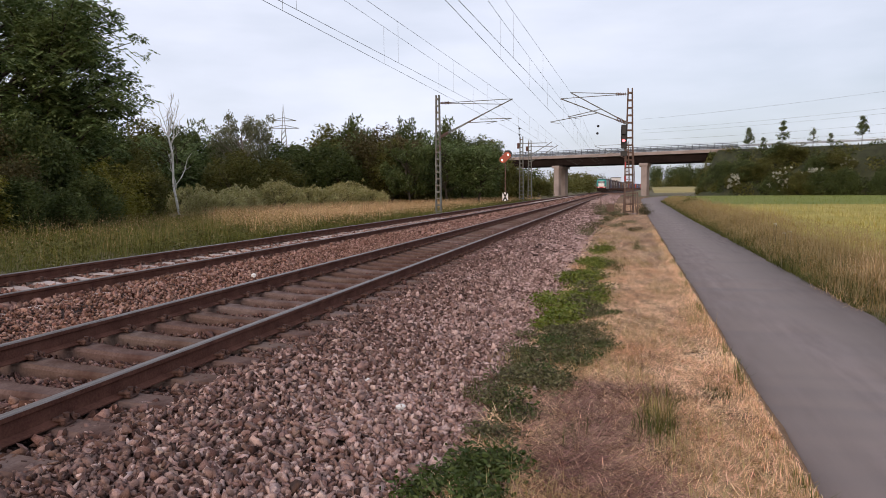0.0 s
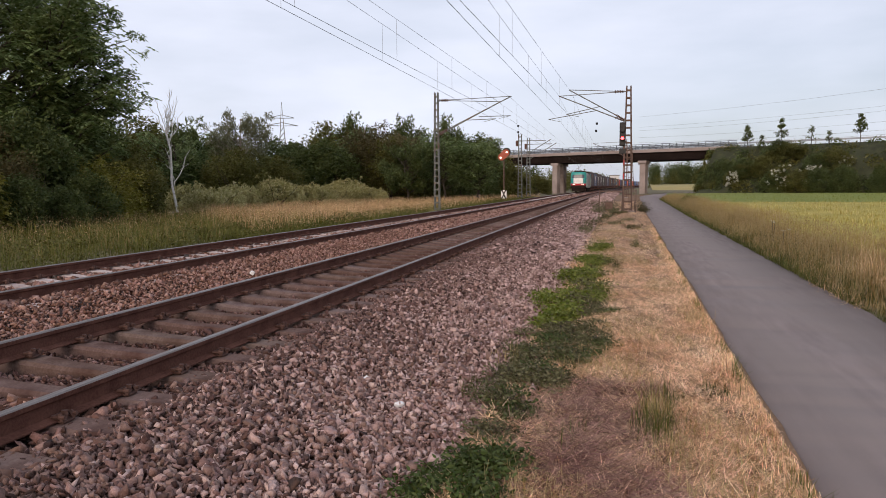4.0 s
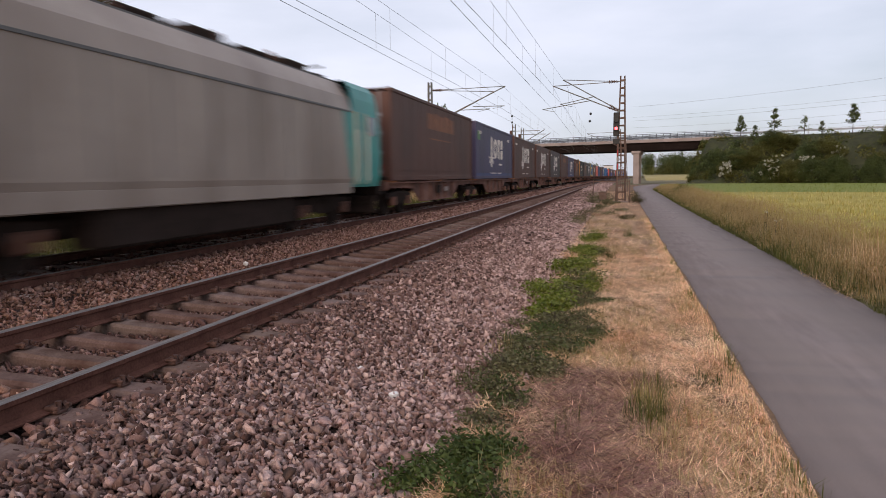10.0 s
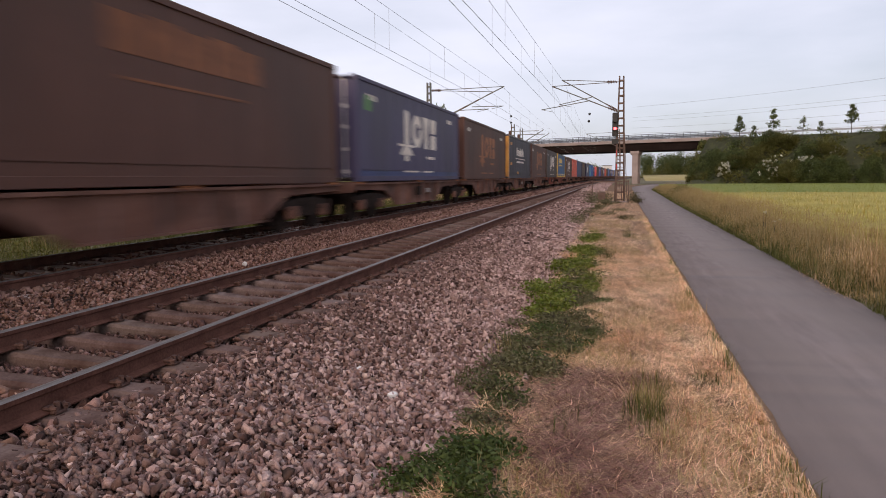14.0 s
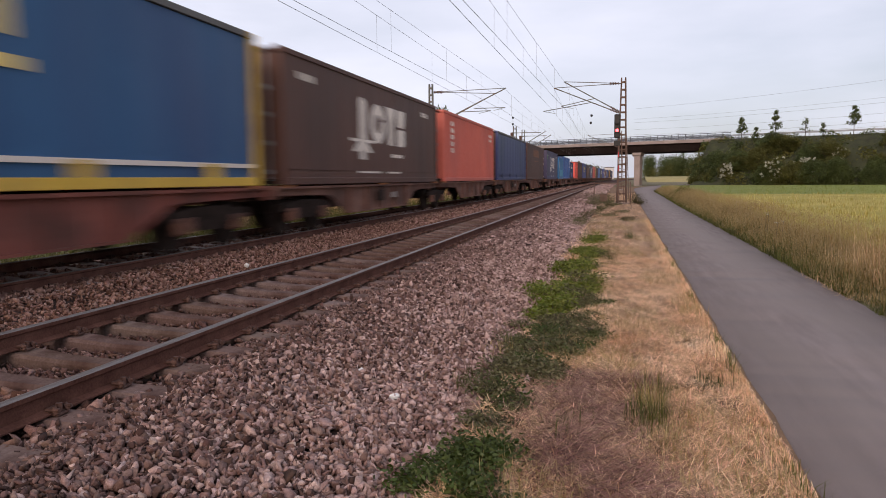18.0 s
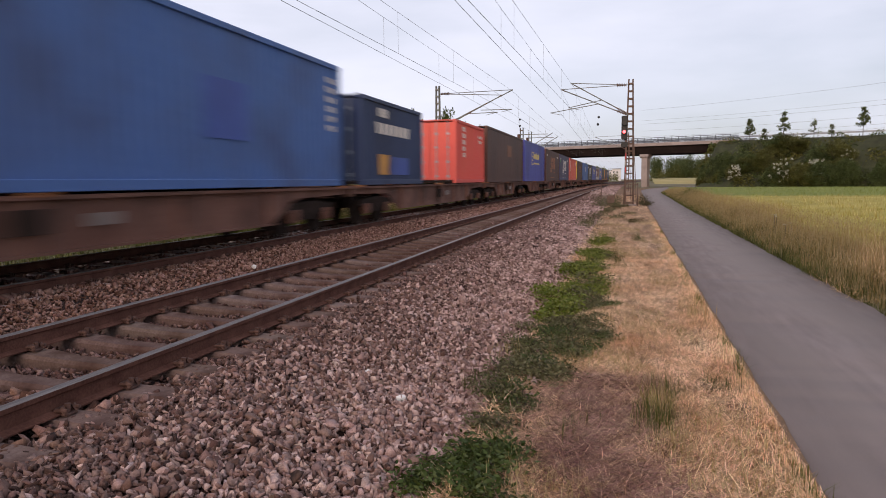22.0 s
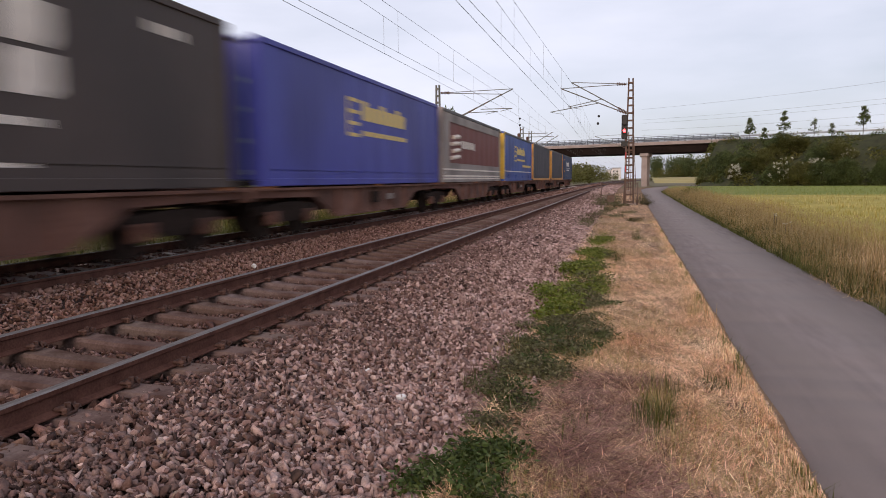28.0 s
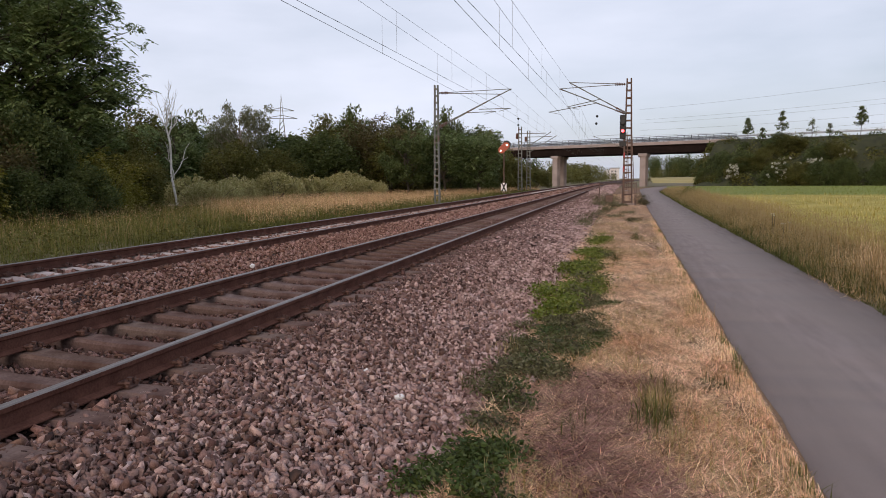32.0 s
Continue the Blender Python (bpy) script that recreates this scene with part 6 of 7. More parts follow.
def build_pylon(x, y, h):
    p = empty("power_pylon", pose(x, y, GROUND, 0, 0, 25))
    tagged(p, "distant grey lattice power pylon above the trees", "pylon")
    for sx in (-1, 1):
        for sy in (-1, 1):
            bm = rod(bmesh.new(), (sx * 3.4, sy * 3.4, 0), (sx * .9, sy * .9, h * .72), 0.22, 4)
            rod(bm, (sx * .9, sy * .9, h * .72), (0, 0, h), 0.2, 4, 0.1)
            part("leg", bm, M_STEEL, p)
    for k in range(12):
        z0, z1 = h * .72 * k / 12, h * .72 * (k + 1) / 12
        w0, w1 = 3.4 - 2.5 * k / 12, 3.4 - 2.5 * (k + 1) / 12
        for s in (-1, 1):
            part("brace", rod(bmesh.new(), (-w0, s * w0, z0), (w1, s * w1, z1), 0.12, 4), M_STEEL, p)
            part("brace", rod(bmesh.new(), (s * w0, -w0, z0), (s * w1, w1, z1), 0.12, 4), M_STEEL, p)
    for z, r in ((h * .735, 8.2), (h * .82, 6.5)):
        for s in (-1, 1):
            bm = rod(bmesh.new(), (0, 0, z + 1.6), (s * r, 0, z), 0.16, 4)
            rod(bm, (0, 0, z - .2), (s * r, 0, z), 0.16, 4)
            part("cross_arm", bm, M_STEEL, p)
    return p


def power_lines(pylon):
    """Thin high-voltage cables over the field beyond the road."""
    for k, (z0, z1) in enumerate(((41, 74), (35, 62), (33, 59), (29, 52), (26, 46), (24, 44))):
        pts = []
        for i in range(21):
            u = i / 20
            pts.append((10 + 330 * u, 420 - 150 * u, z0 + (z1 - z0) * u - 7 * 4 * u * (1 - u)))
        c = wire("power_cable", pts, 0.035, parent=pylon)
        c.matrix_parent_inverse = pylon.matrix_basis.inverted()


# ---- set it all out ----
build_ground()
build_path()
build_bed()
_ys = np.concatenate([np.linspace(-30, 0, 16), np.linspace(0.25, 45, 180), np.linspace(46, 125, 60)])
_wob = np.convolve(np.random.default_rng(4).normal(0, 0.12, len(_ys)), np.ones(4) / 4, "same")
M_THATCH = material("matted_straw", (0.125, 0.068, 0.038), (0.37, 0.22, 0.124), scale=2.5, fine=55, rough=0.95, bump=1.0, dirt=(0.15, 0.095, 0.06), dirt_scale=1.6, stretch=(1, 1, 1))
strip("dry_verge", lambda y: -0.88 + _wob * 1.6, lambda y: path_left(y) + 0.03 + _wob * .2, GROUND + 0.035, 0.12, _ys, M_THATCH, "mown verge of bleached dry grass", "verge")
M_GREENFIELD = material("green_crop_field", (0.13, 0.175, 0.035), (0.25, 0.28, 0.06), scale=0.35, fine=7, rough=0.9, bump=1.0, dirt=(0.20, 0.22, 0.05), dirt_scale=0.05)
strip("field", lambda y: path_right(np.minimum(y, 96)) + 2.0, lambda y: 190 + 0 * y, GROUND + 0.30, 0.5, np.linspace(-30, 58, 40), M_FIELD, "yellow ripening crop field", "field")
strip("green_field", lambda y: path_right(np.minimum(y, 96)) + 2.0, lambda y: 190 + 0 * y, GROUND + 0.304, 0.5, np.linspace(58, 118, 30), M_GREENFIELD, "strip of green unripe crop at the field's far side", "field")
# field yellow with less saturation: distance haze mixed into the colour
M_HAZE_FIELD = material("hazed_far_field", (0.25, 0.22, 0.10), (0.36, 0.31, 0.15), scale=0.1, fine=2, rough=0.95)
RISE = raw("far_field", [(10, 235, -.3), (95, 235, -.3), (110, 335, 1.75), (13, 335, 1.75), (10, 235, -.8), (95, 235, -.8)], [(0, 1, 2, 3), (4, 5, 1, 0)], M_HAZE_FIELD)
tagged(RISE, "yellow field, paled in colour for haze, on the gentle rise beyond the bridge", "field", kind="structure")
build_bridge()
build_embankment()

R_MAST = lattice_mast("catenary_mast", 0.37, 44.0, -0.34, 7.38, 0.56, 0.24, M_RUST, "rusty riveted lattice catenary mast that carries a signal", 17)
cantilever(R_MAST, (-4.2, 7.24), 5.55, (-1.95, 6.27), (-4.85, 5.82), -1, 7.36)
cantilever(R_MAST, (-3.6, 7.6), 5.62, (-1.75, 6.5), (-3.75, 6.1), -1, 7.36)
L_MAST = lattice_mast("catenary_mast", -11.85, 44.0, -0.34, 7.48, 0.32, 0.20, M_STEEL, "grey lattice catenary mast in tall grass", 18)
cantilever(L_MAST, (5.0, 7.36), 5.1, (2.9, 6.15), (4.95, 6.14), 1, 7.28)
cantilever(L_MAST, (4.3, 7.05), 5.0, (2.0, 5.95), (4.0, 5.98), 1, 7.28)
for d, (x0, x1, top, sag) in enumerate(((-3.87, -3.90, 6.98, .18), (-4.08, -3.06, 7.06, .10))):
    contact_line([(-64, NEAR - .2), (-10, x0), (44, x1), (94, NEAR - .3 + .9 * d), (148, NEAR + .3), (200, NEAR - .3), (260, NEAR + .3)],
                 5.52, top, "thin overhead contact line with droppers over the near track", sag)
for d, (x0, x1, top, sag) in enumerate(((-7.86, -7.91, 6.86, .06), (-8.02, -6.96, 6.99, .06))):
    contact_line([(-64, FAR + .3), (-10, x0), (44, x1), (94, FAR + .3 + .5 * d), (148, FAR - .3), (200, FAR + .3), (260, FAR - .3)],
                 5.58, top, "thin overhead contact line with droppers over the far track", sag)
build_main_signal(0.05, 43.7)
build_distant_signal(-11.6, 69.5)
build_post_mast(-12.6, 88.0, 8.3, "slim grey mast with line gear beside the track")
build_post_mast(-12.7, 97.0, 8.4, "slim grey mast with line gear beside the track")
R2 = lattice_mast("catenary_mast", 0.5, 94.0, -0.34, 7.4, 0.5, 0.26, M_RUST, "rusty lattice catenary mast further down the line", 15)
cantilever(R2, (-4.2, 7.24), 5.55, (-1.95, 6.27), (-4.85, 5.82), -1, 7.36)
for x, z in ((-2.55, 8.1), (-2.62, 7.35)):
    b = bmesh.new()
    bmesh.ops.create_uvsphere(b, u_segments=10, v_segments=8, radius=0.135)
    bmesh.ops.translate(b, verts=b.verts, vec=(x - .5, -20.0, z))
    part("line_insulator", b, S_BLACK, R2, "black round line insulator")
power_lines(build_pylon(-177.8, 340, 48))

# big tree and thicket on the far side of the tracks
make_tree("broadleaf_tree", "tall dense dark-green broadleaf tree at the thicket's edge", 21, 17.5, 6.3, 62000, 0.135, L_TREE, M_BARK, 0.38, (-31.0, 28.0, GROUND), 0.16, blobs_n=95, frond=.5)
make_tree("broadleaf_tree", "smaller dark-green broadleaf tree beside the tall one", 24, 12.2, 4.2, 32000, 0.13, L_TREE, M_BARK, 0.24, (-28.4, 29.2, GROUND), 0.2, blobs_n=62, frond=.45)
make_tree("broadleaf_tree", "tall dark-green broadleaf tree behind the thicket", 23, 11.0, 4.4, 5000, 0.22, L_DARK, M_BARK, 0.3, (-41.0, 33.0, GROUND), 0.2, blobs_n=30)
KINDS = [make_bush("bush", "dense dark green hedgerow bush", 31, 6.0, 5.0, 12500, 0.118, L_DARK, "thicket bushes"),
         make_bush("bush", "dense bright green hedgerow bush", 32, 6.4, 4.6, 12500, 0.118, L_MID, "thicket bushes"),
         make_bush("bush", "dark-green hedgerow bush with upright shoots", 33, 5.0, 5.6, 12500, 0.118, L_DARK, "thicket bushes", squash=1.4),
         make_bush("bush", "brownish half-bare bush in the thicket", 34, 5.4, 5.2, 7500, 0.12, L_DRY, "thicket bushes"),
         make_bush("bush", "dense olive-green hedgerow bush", 35, 6.2, 5.2, 12500, 0.118, L_MID, "thicket bushes"),
         make_bush("bush", "dense yellow-green leafy bush at the meadow's edge", 36, 6.0, 5.0, 13000, 0.10, L_HEDGE, "thicket bushes"),
         make_bush("bush", "broad-leaved pale green bush under the tall tree", 37, 5.0, 5.0, 9000, 0.13, L_HEDGE, "thicket bushes", frond=.6)]
USED = set()


def put(k, x, y, z, sx, sz, turn):
    """The k-th kind of bush, or a copy of it once it stands."""
    b = copy_thing(KINDS[k], pose(0, 0, 0)) if k in USED else KINDS[k]
    USED.add(k)
    b.matrix_basis = pose(x, y, z, 0, 0, turn) @ Matrix.Diagonal((sx, sx, sz, 1))
    return b


THICKET = [  # kind, x, y, width and height factors
    (5, -24.6, 28.2, .8, .66), (5, -23.2, 26.6, .5, .5), (6, -22.4, 19.2, .6, .66), (0, -21.9, 21.0, .45, .45), (0, -21.6, 22.6, .42, .36), (0, -22.6, 25.2, .5, .5), (0, -22.2, 17.4, .5, .6), (3, -23.4, 22.0, .6, .6), (3, -22.4, 23.4, .35, .3), (0, -24.9, 24.4, .8, 1.0), (0, -26, 20.5, .8, 1.0), (3, -25.5, 22.5, .7, .95), (5, -27.0, 24.0, .75, .62), (1, -29.0, 20.5, .7, .8), (1, -24.2, 30.0, .62, .66), (4, -25.5, 32.0, .6, .75), (0, -28, 30, .8, 1.0), (4, -31, 24, .8, 1.1), (1, -25.5, 22.0, .45, .42),
    (4, -33.0, 55, .7, .8), (1, -35.5, 57, .8, .85), (4, -31, 58, .7, .7), (0, -34, 34, .9, 1.1), (2, -40, 45, 1.0, 1.25), (0, -45, 52, 1.1, 1.3), (4, -47, 60, 1.2, 1.35), (2, -43, 62, 1.0, 1.35), (0, -50, 66, 1.2, 1.5), (0, -44, 70, 1.2, 1.4),
    (1, -37, 64, 1.1, 1.0), (0, -36.5, 68, 1.2, 1.25), (0, -33, 66, 1.1, 1.1), (0, -30.5, 68, 1.1, 1.2), (4, -34, 76, 1.2, 1.55), (2, -31, 78, 1.1, 1.6), (3, -28.5, 72, 1.0, 1.35), (3, -27, 76, 1.1, 1.5),
    (4, -25, 73, 1.1, 1.2), (2, -25, 80, 1.1, 1.55), (1, -22.5, 78, 1.0, 1.1), (2, -21, 84, 1.1, 1.6), (0, -19.5, 84, 1.1, 1.45), (0, -18.0, 88, 1.1, 1.5), (4, -17.2, 92, 1.0, 1.35), (1, -16.0, 96, 1.0, 1.0),
    (0, -19, 102, 1.1, 1.3), (1, -16.5, 108, 1.0, .8), (4, -18, 116, 1.1, .9), (0, -20, 126, 1.2, .9), (1, -15.5, 130, 1.0, .7)]
for k, x, y, sx, sz in THICKET:
    tall = 1.12 if y > 60 else 1.22 if y > 40 else 1.0
    put(k, x, y, GROUND, sx * (1.0 if y < 40 else 1.1 if x > -22 else 1.32), sz * tall, (x * 53 + y * 31) % 360)

NETTLES = [make_bush("nettle_patch", "pale grey-green patch of tall nettles", 51 + k, 5.5, 1.9, 11000, 0.085, L_LIGHT, "nettle patches", stems=12, squash=.7) for k in range(2)]
for k, (x, y, s) in enumerate([(-31.0, 51, 1.1), (-29.5, 55, 1.1), (-28, 59, 1.1), (-26.5, 62, 1.0), (-25, 65, 1.0), (-32.5, 47, .9), (-29.5, 46.5, .8), (-27.5, 41, .7), (-30.5, 59, 1.2), (-27.5, 66, 1.1)]):
    b = NETTLES[k] if k < 2 else copy_thing(NETTLES[k % 2], pose(0, 0, 0))
    b.matrix_basis = pose(x, y, GROUND, 0, 0, 71 * k) @ Matrix.Diagonal((s, s, s * (1 + .25 * (k % 2)), 1))


def dead_birch(x, y, h):
    rng = np.random.default_rng(61)
    t = empty("birch_tree", pose(x, y, GROUND))
    tagged(t, "bare white-barked dead birch, leaning", "tree")
    bm = bmesh.new()
    lean = Vector((-.8, -.35, 0)) * 1.05
    limb(bm, (0, 0, -.2), Vector((0, 0, h * .62)) + lean * .62, 0.10, 0.055, rng, .1, 5)
    top = Vector((0, 0, h * .62)) + lean * .62
    part("trunk", bm, M_BIRCH, t)
    for k in range(16):
        u = rng.uniform(.25, 1)
        a = Vector((0, 0, h * .62 * u)) + lean * .62 * u
        if k > 5:
            a = top
        an = rng.uniform(0, 6.28)
        r = rng.uniform(.4, 1.3) if k > 5 else rng.uniform(.8, 1.5)
        b = a + Vector((r * math.cos(an), r * math.sin(an), rng.uniform(.9, h * .38)))
        bm = bmesh.new()
        limb(bm, a, b, 0.035, 0.01, rng, .3, 4)
        for j in range(3):
            c = a.lerp(b, rng.uniform(.4, .9))
            limb(bm, c, c + Vector((rng.normal(0, .3), rng.normal(0, .3), rng.uniform(.2, .7))), 0.014, 0.006, rng, .2, 2)
        part("bough", bm, M_BIRCH, t)


dead_birch(-30.2, 42.0, 8.9)
M_GREYBARK = material("grey_weathered_bark", (0.16, 0.13, 0.11), (0.36, 0.31, 0.27), scale=5, fine=25, rough=0.9, bump=0.4, stretch=(1, 1, 0.3))
L_ROWAN = leaf_material("brown_green_leaves", (0.095, 0.080, 0.034), (0.215, 0.185, 0.085), amount=0.5)
make_tree("birch_tree", "weeping thin-leaved birch above the thicket", 71, 9.7, 3.0, 11000, 0.10, L_BIRCH, M_GREYBARK, 0.13, (-35.6, 59.5, GROUND), .38, blobs_n=34, squash=2.2)
make_tree("birch_tree", "nearly bare slender birch above the thicket", 72, 10.3, 0.9, 1300, 0.08, L_BIRCH, M_GREYBARK, 0.10, (-28.6, 75.5, GROUND), .5, blobs_n=20, squash=2.0)
# broad crowns that stand out of the thicket
for seed, x, y, h, crown, leaf, text in (
        (81, -41.5, 57, 6.9, 3.4, L_TREE, "round-crowned dark-green tree in the thicket"), (82, -46.0, 70, 8.6, 3.4, L_TREE, "round-crowned dark-green tree in the thicket"),
        (83, -32.0, 78, 9.0, 3.9, L_TREE, "broad ash-like tree with a loose crown"), (84, -35.6, 72, 7.6, 1.7, L_DARK, "small round-topped tree in the thicket"),
        (85, -27.2, 77, 8.0, 3.0, L_ROWAN, "brownish half-bare tree in the thicket"), (86, -23.6, 74, 7.9, 2.7, L_ROWAN, "brownish-green tree with upright shoots"),
        (87, -18.6, 72, 7.5, 3.5, L_TREE, "broad ash-like tree with a loose crown"), (88, -14.9, 73, 7.0, 2.6, L_TREE, "broad ash-like tree beside the line"),
        (89, -21.5, 68, 6.3, 2.8, L_DARK, "round-crowned dark-green tree in the thicket")):
    make_tree("broadleaf_tree", text, seed, h, crown, 15000, 0.12, leaf, M_BARK, 0.14, (x, y, GROUND), .22, "thicket trees", blobs_n=44, frond=.42 if leaf == L_TREE else 0.0, squash=.8)

# scrub on the road's embankment, young trees on its crown
M_BRIDGE = pose(*BR_A, 0, 0, 0, BR_TURN)
rng = np.random.default_rng(77)
for k in range(74):
    u = 41 + (k // 2) * 3.1 + rng.uniform(-1.5, 1.5)
    lvl = rng.choice([0, 1, 2], p=[.4, .35, .25])
    lvl = min(lvl, 0 if u < 45 else 1 if u < 50 else 2)
    y, z = [(-14.0, -0.4), (-9.5, 2.6), (-4.8, 5.6)][lvl]
    q = M_BRIDGE @ Vector((u, y * (1.0 if u > 46 else .6) + rng.uniform(-1, 1), z - .3))
    put(int(rng.choice([0, 1, 4], p=[.55, .2, .25])), q.x, q.y, q.z, rng.uniform(.7, 1.1), rng.uniform(.5, .95), rng.uniform(0, 360))


r = np.random.default_rng(78)
_u, _k = r.uniform(37.5, 120, 42000), r.random(42000)
_ease = np.minimum(1.0, (_u - 36) / 9)
_pts = np.stack([_u, (-14.8 + 13.6 * _k) * (0.55 + .45 * _ease), -0.3 + 8.2 * _k + np.abs(r.normal(0, .35, 42000)) + .5 * np.sin(_u * 1.1) * np.sin(_k * 14)], 1)
_m = np.array(M_BRIDGE)
for _sel, _mat in ((np.sin(_u * .9) * np.sin(_k * 9 + _u * .3) > 0, L_DARK), (np.sin(_u * .9) * np.sin(_k * 9 + _u * .3) <= 0, L_MID)):
    _v, _f = leaves(r, _pts[_sel], .24, .8)
    _v = _v @ _m[:3, :3].T + _m[:3, 3]
    tagged(raw("slope_scrub", _v, _f, _mat), "low dark green scrub over the embankment", "scrub", kind="stuff")


def young_tree(u, h, bare=False):
    q = M_BRIDGE @ Vector((u, -2.0, 7.4))
    r = np.random.default_rng(int(u * 10))
    t = empty("young_tree", pose(q.x, q.y, q.z))
    tagged(t, "sparse young roadside tree" if bare else "young dark-leaved roadside tree", "tree", "roadside trees")
    bm = rod(bmesh.new(), (0, 0, -1.5), (0, 0, h), 0.07, 6, 0.03)
    pts = []
    for k in range(30):
        z = h * r.uniform(.35, 1.0)
        l = (h * 1.05 - z) * .30 + .16
        an = r.uniform(0, 6.28)
        tip = (l * math.cos(an), l * math.sin(an), z + l * .3)
        rod(bm, (0, 0, z), tip, 0.025, 4, 0.008)
        for j in range(5 if bare else 26):
            w = r.uniform(.3, 1.05)
            pts.append((tip[0] * w + r.normal(0, .12), tip[1] * w + r.normal(0, .12), z + (tip[2] - z) * w + r.normal(0, .12)))
    part("trunk", bm, M_BARK, t)
    v, f = leaves(r, np.array(pts), 0.17, 1.0)
    raw("crown", v, f, L_DARK, parent=t)


for u, h, bare in ((44.6, 4.2, False), (50.1, 5.0, False), (54.8, 3.6, True), (57.5, 2.6, True), (61.9, 5.0, False), (47.0, 2.4, True)):
    young_tree(u, h, bare)
BLOOM = [(52.4, -14.2, 1.7), (56.6, -12.5, 1.2), (45.0, -13.0, 1.1), (60.6, -9.0, 1.0)]
for u, y, s in BLOOM:
    q = M_BRIDGE @ Vector((u, y, .0))
    t = empty("elder_bush", pose(q.x, q.y, GROUND + (14.6 + y) * .62))
    tagged(t, "elder bush full of white blossom on the embankment", "bush", "elder bushes")
    r = np.random.default_rng(int(u))
    v, f = bush_mesh(int(u), 2.6 * s, 2.6 * s, 3500, .16)
    raw("crown", v, f, L_MID, parent=t)
    blobs = [(r.normal(0, .5 * s), r.normal(-.6 * s, .4 * s), r.uniform(.4, 2.6) * s, .2) for _ in range(44)]
    v, f = leaves(r, clump_points(r, 1500, blobs), .09, .4)
    raw("blossom", v, f, L_BLOOM, parent=t)

# woods far beyond the bridge and the field
r = np.random.default_rng(91)
WOODS = {"far_woods": [], "dark_woods": []}
for k in range(120):
    x = r.uniform(-75, 95)
    y = 330 + r.uniform(-20, 50) + abs(x) * .2
    if -22 < x < 12:
        continue
    h = r.uniform(4, 9)
    for j in range(3):
        WOODS["far_woods"].append((x + r.normal(0, 1.5), y, GROUND + h * (.2 + .3 * j), r.uniform(2.4, 4)))
for k in range(170):
    y, s = r.uniform(185, 400), r.uniform(.022, .10)
    x = -s * y
    if x > -13.5 + float(bend(y)):
        continue
    h = (1.2 + y * (.019 + .010 * (s - .022) / .078)) * r.uniform(.7, 1.05)
    WOODS["far_woods"] += [(x, y, h * .2, 1.7), (x, y, h * .5, 1.7), (x + r.normal(0, 1), y, h * .8, 1.3)]
for k in range(90):
    x, y = r.uniform(13, 62), r.uniform(325, 365)
    h = r.uniform(5.5, 9.5) * (1.2 - (x - 9) / 130)
    WOODS["dark_woods"] += [(x, y, 2 + h * .2, 2.6), (x, y, 2 + h * .55, 2.6), (x + r.normal(0, 1), y, 2 + h * .85, 2.0)]
for k in range(40):
    y = r.uniform(470, 560)
    x = r.choice([r.uniform(-16, -3), r.uniform(16, 34)])
    h = r.uniform(3.5, 6.5)
    WOODS["far_woods"] += [(x, y, h * .3, 2.0), (x, y, h * .8, 1.7)]
for k in range(26):
    x, y = r.uniform(-33, -22), r.uniform(150, 190)
    h = r.uniform(5, 8)
    WOODS["dark_woods"] += [(x, y, h * .25, 2.0), (x, y, h * .7, 1.8)]
for name, n, mat, text in (("far_woods", 80000, L_MID, "distant green woods beyond the bridge"), ("dark_woods", 60000, L_DARK, "dark tree belt seen beneath the bridge")):
    v, f = leaves(r, clump_points(r, n, WOODS[name]), .34, .6)
    tagged(raw(name, v, f, mat), text, "woods", kind="stuff")
# bushes hiding the abutment's foot
for k, (u, y, z, sx, sz) in enumerate([(38.5, -2.5, 0, 1.0, 1.2), (40.5, -6, 0, 1.1, 1.15), (42.5, -8, .6, 1.1, 1.1), (44.5, -7, 1.6, 1.0, .7), (39.5, -1.5, .4, .9, .7), (46.0, -9.5, 1.6, 1.1, .9), (49.5, -6.0, 3.6, 1.0, .7), (39.5, -7.5, 0, .8, .7)]):
    q = M_BRIDGE @ Vector((u, y, z - .4))
    put(0 if k % 3 else 4, q.x, q.y, q.z, sx, sz, 67 * k)

# where weeds will stand: x, y, width, length, height
def scatter(seed, spots, n, w, h):
    """Small plants strewn over oval spots (x, y, half width, half length)."""
    g, out = np.random.default_rng(seed), []
    for sx, sy, a, b in spots:
        for _ in range(max(2, int(n * a * b))):
            k, an = g.random() ** .6, g.uniform(0, 6.28)
            s = g.uniform(.6, 1.25) * (1.1 - .4 * k)
            out.append((sx + a * k * math.cos(an), sy + b * k * math.sin(an), w * s, w * s * 1.25, h * s))
    return out


W_GREEN = scatter(1, [(-.50, 14.6, .26, 1.0), (-.62, 12.3, .36, .75), (-.80, 9.5, .32, .75), (-.45, 10.4, .15, .8), (-.66, 8.3, .34, .5), (-.5, 18.0, .2, .9)], 34, .40, .24)
W_OLIVE = scatter(2, [(-.62, 6.7, .40, .8), (-.70, 5.7, .32, .6), (-.36, 7.2, .28, .6), (-.30, 8.8, .14, .8), (-.84, 5.0, .2, .4), (-.66, 7.6, .34, .5), (-.7, 4.5, .25, .3)], 52, .34, .14)
W_BRAMBLE = scatter(3, [(-.80, 3.72, .22, .28), (-.64, 3.5, .20, .24), (-.95, 3.45, .10, .2), (-.75, 3.15, .25, .2)], 75, .27, .15)


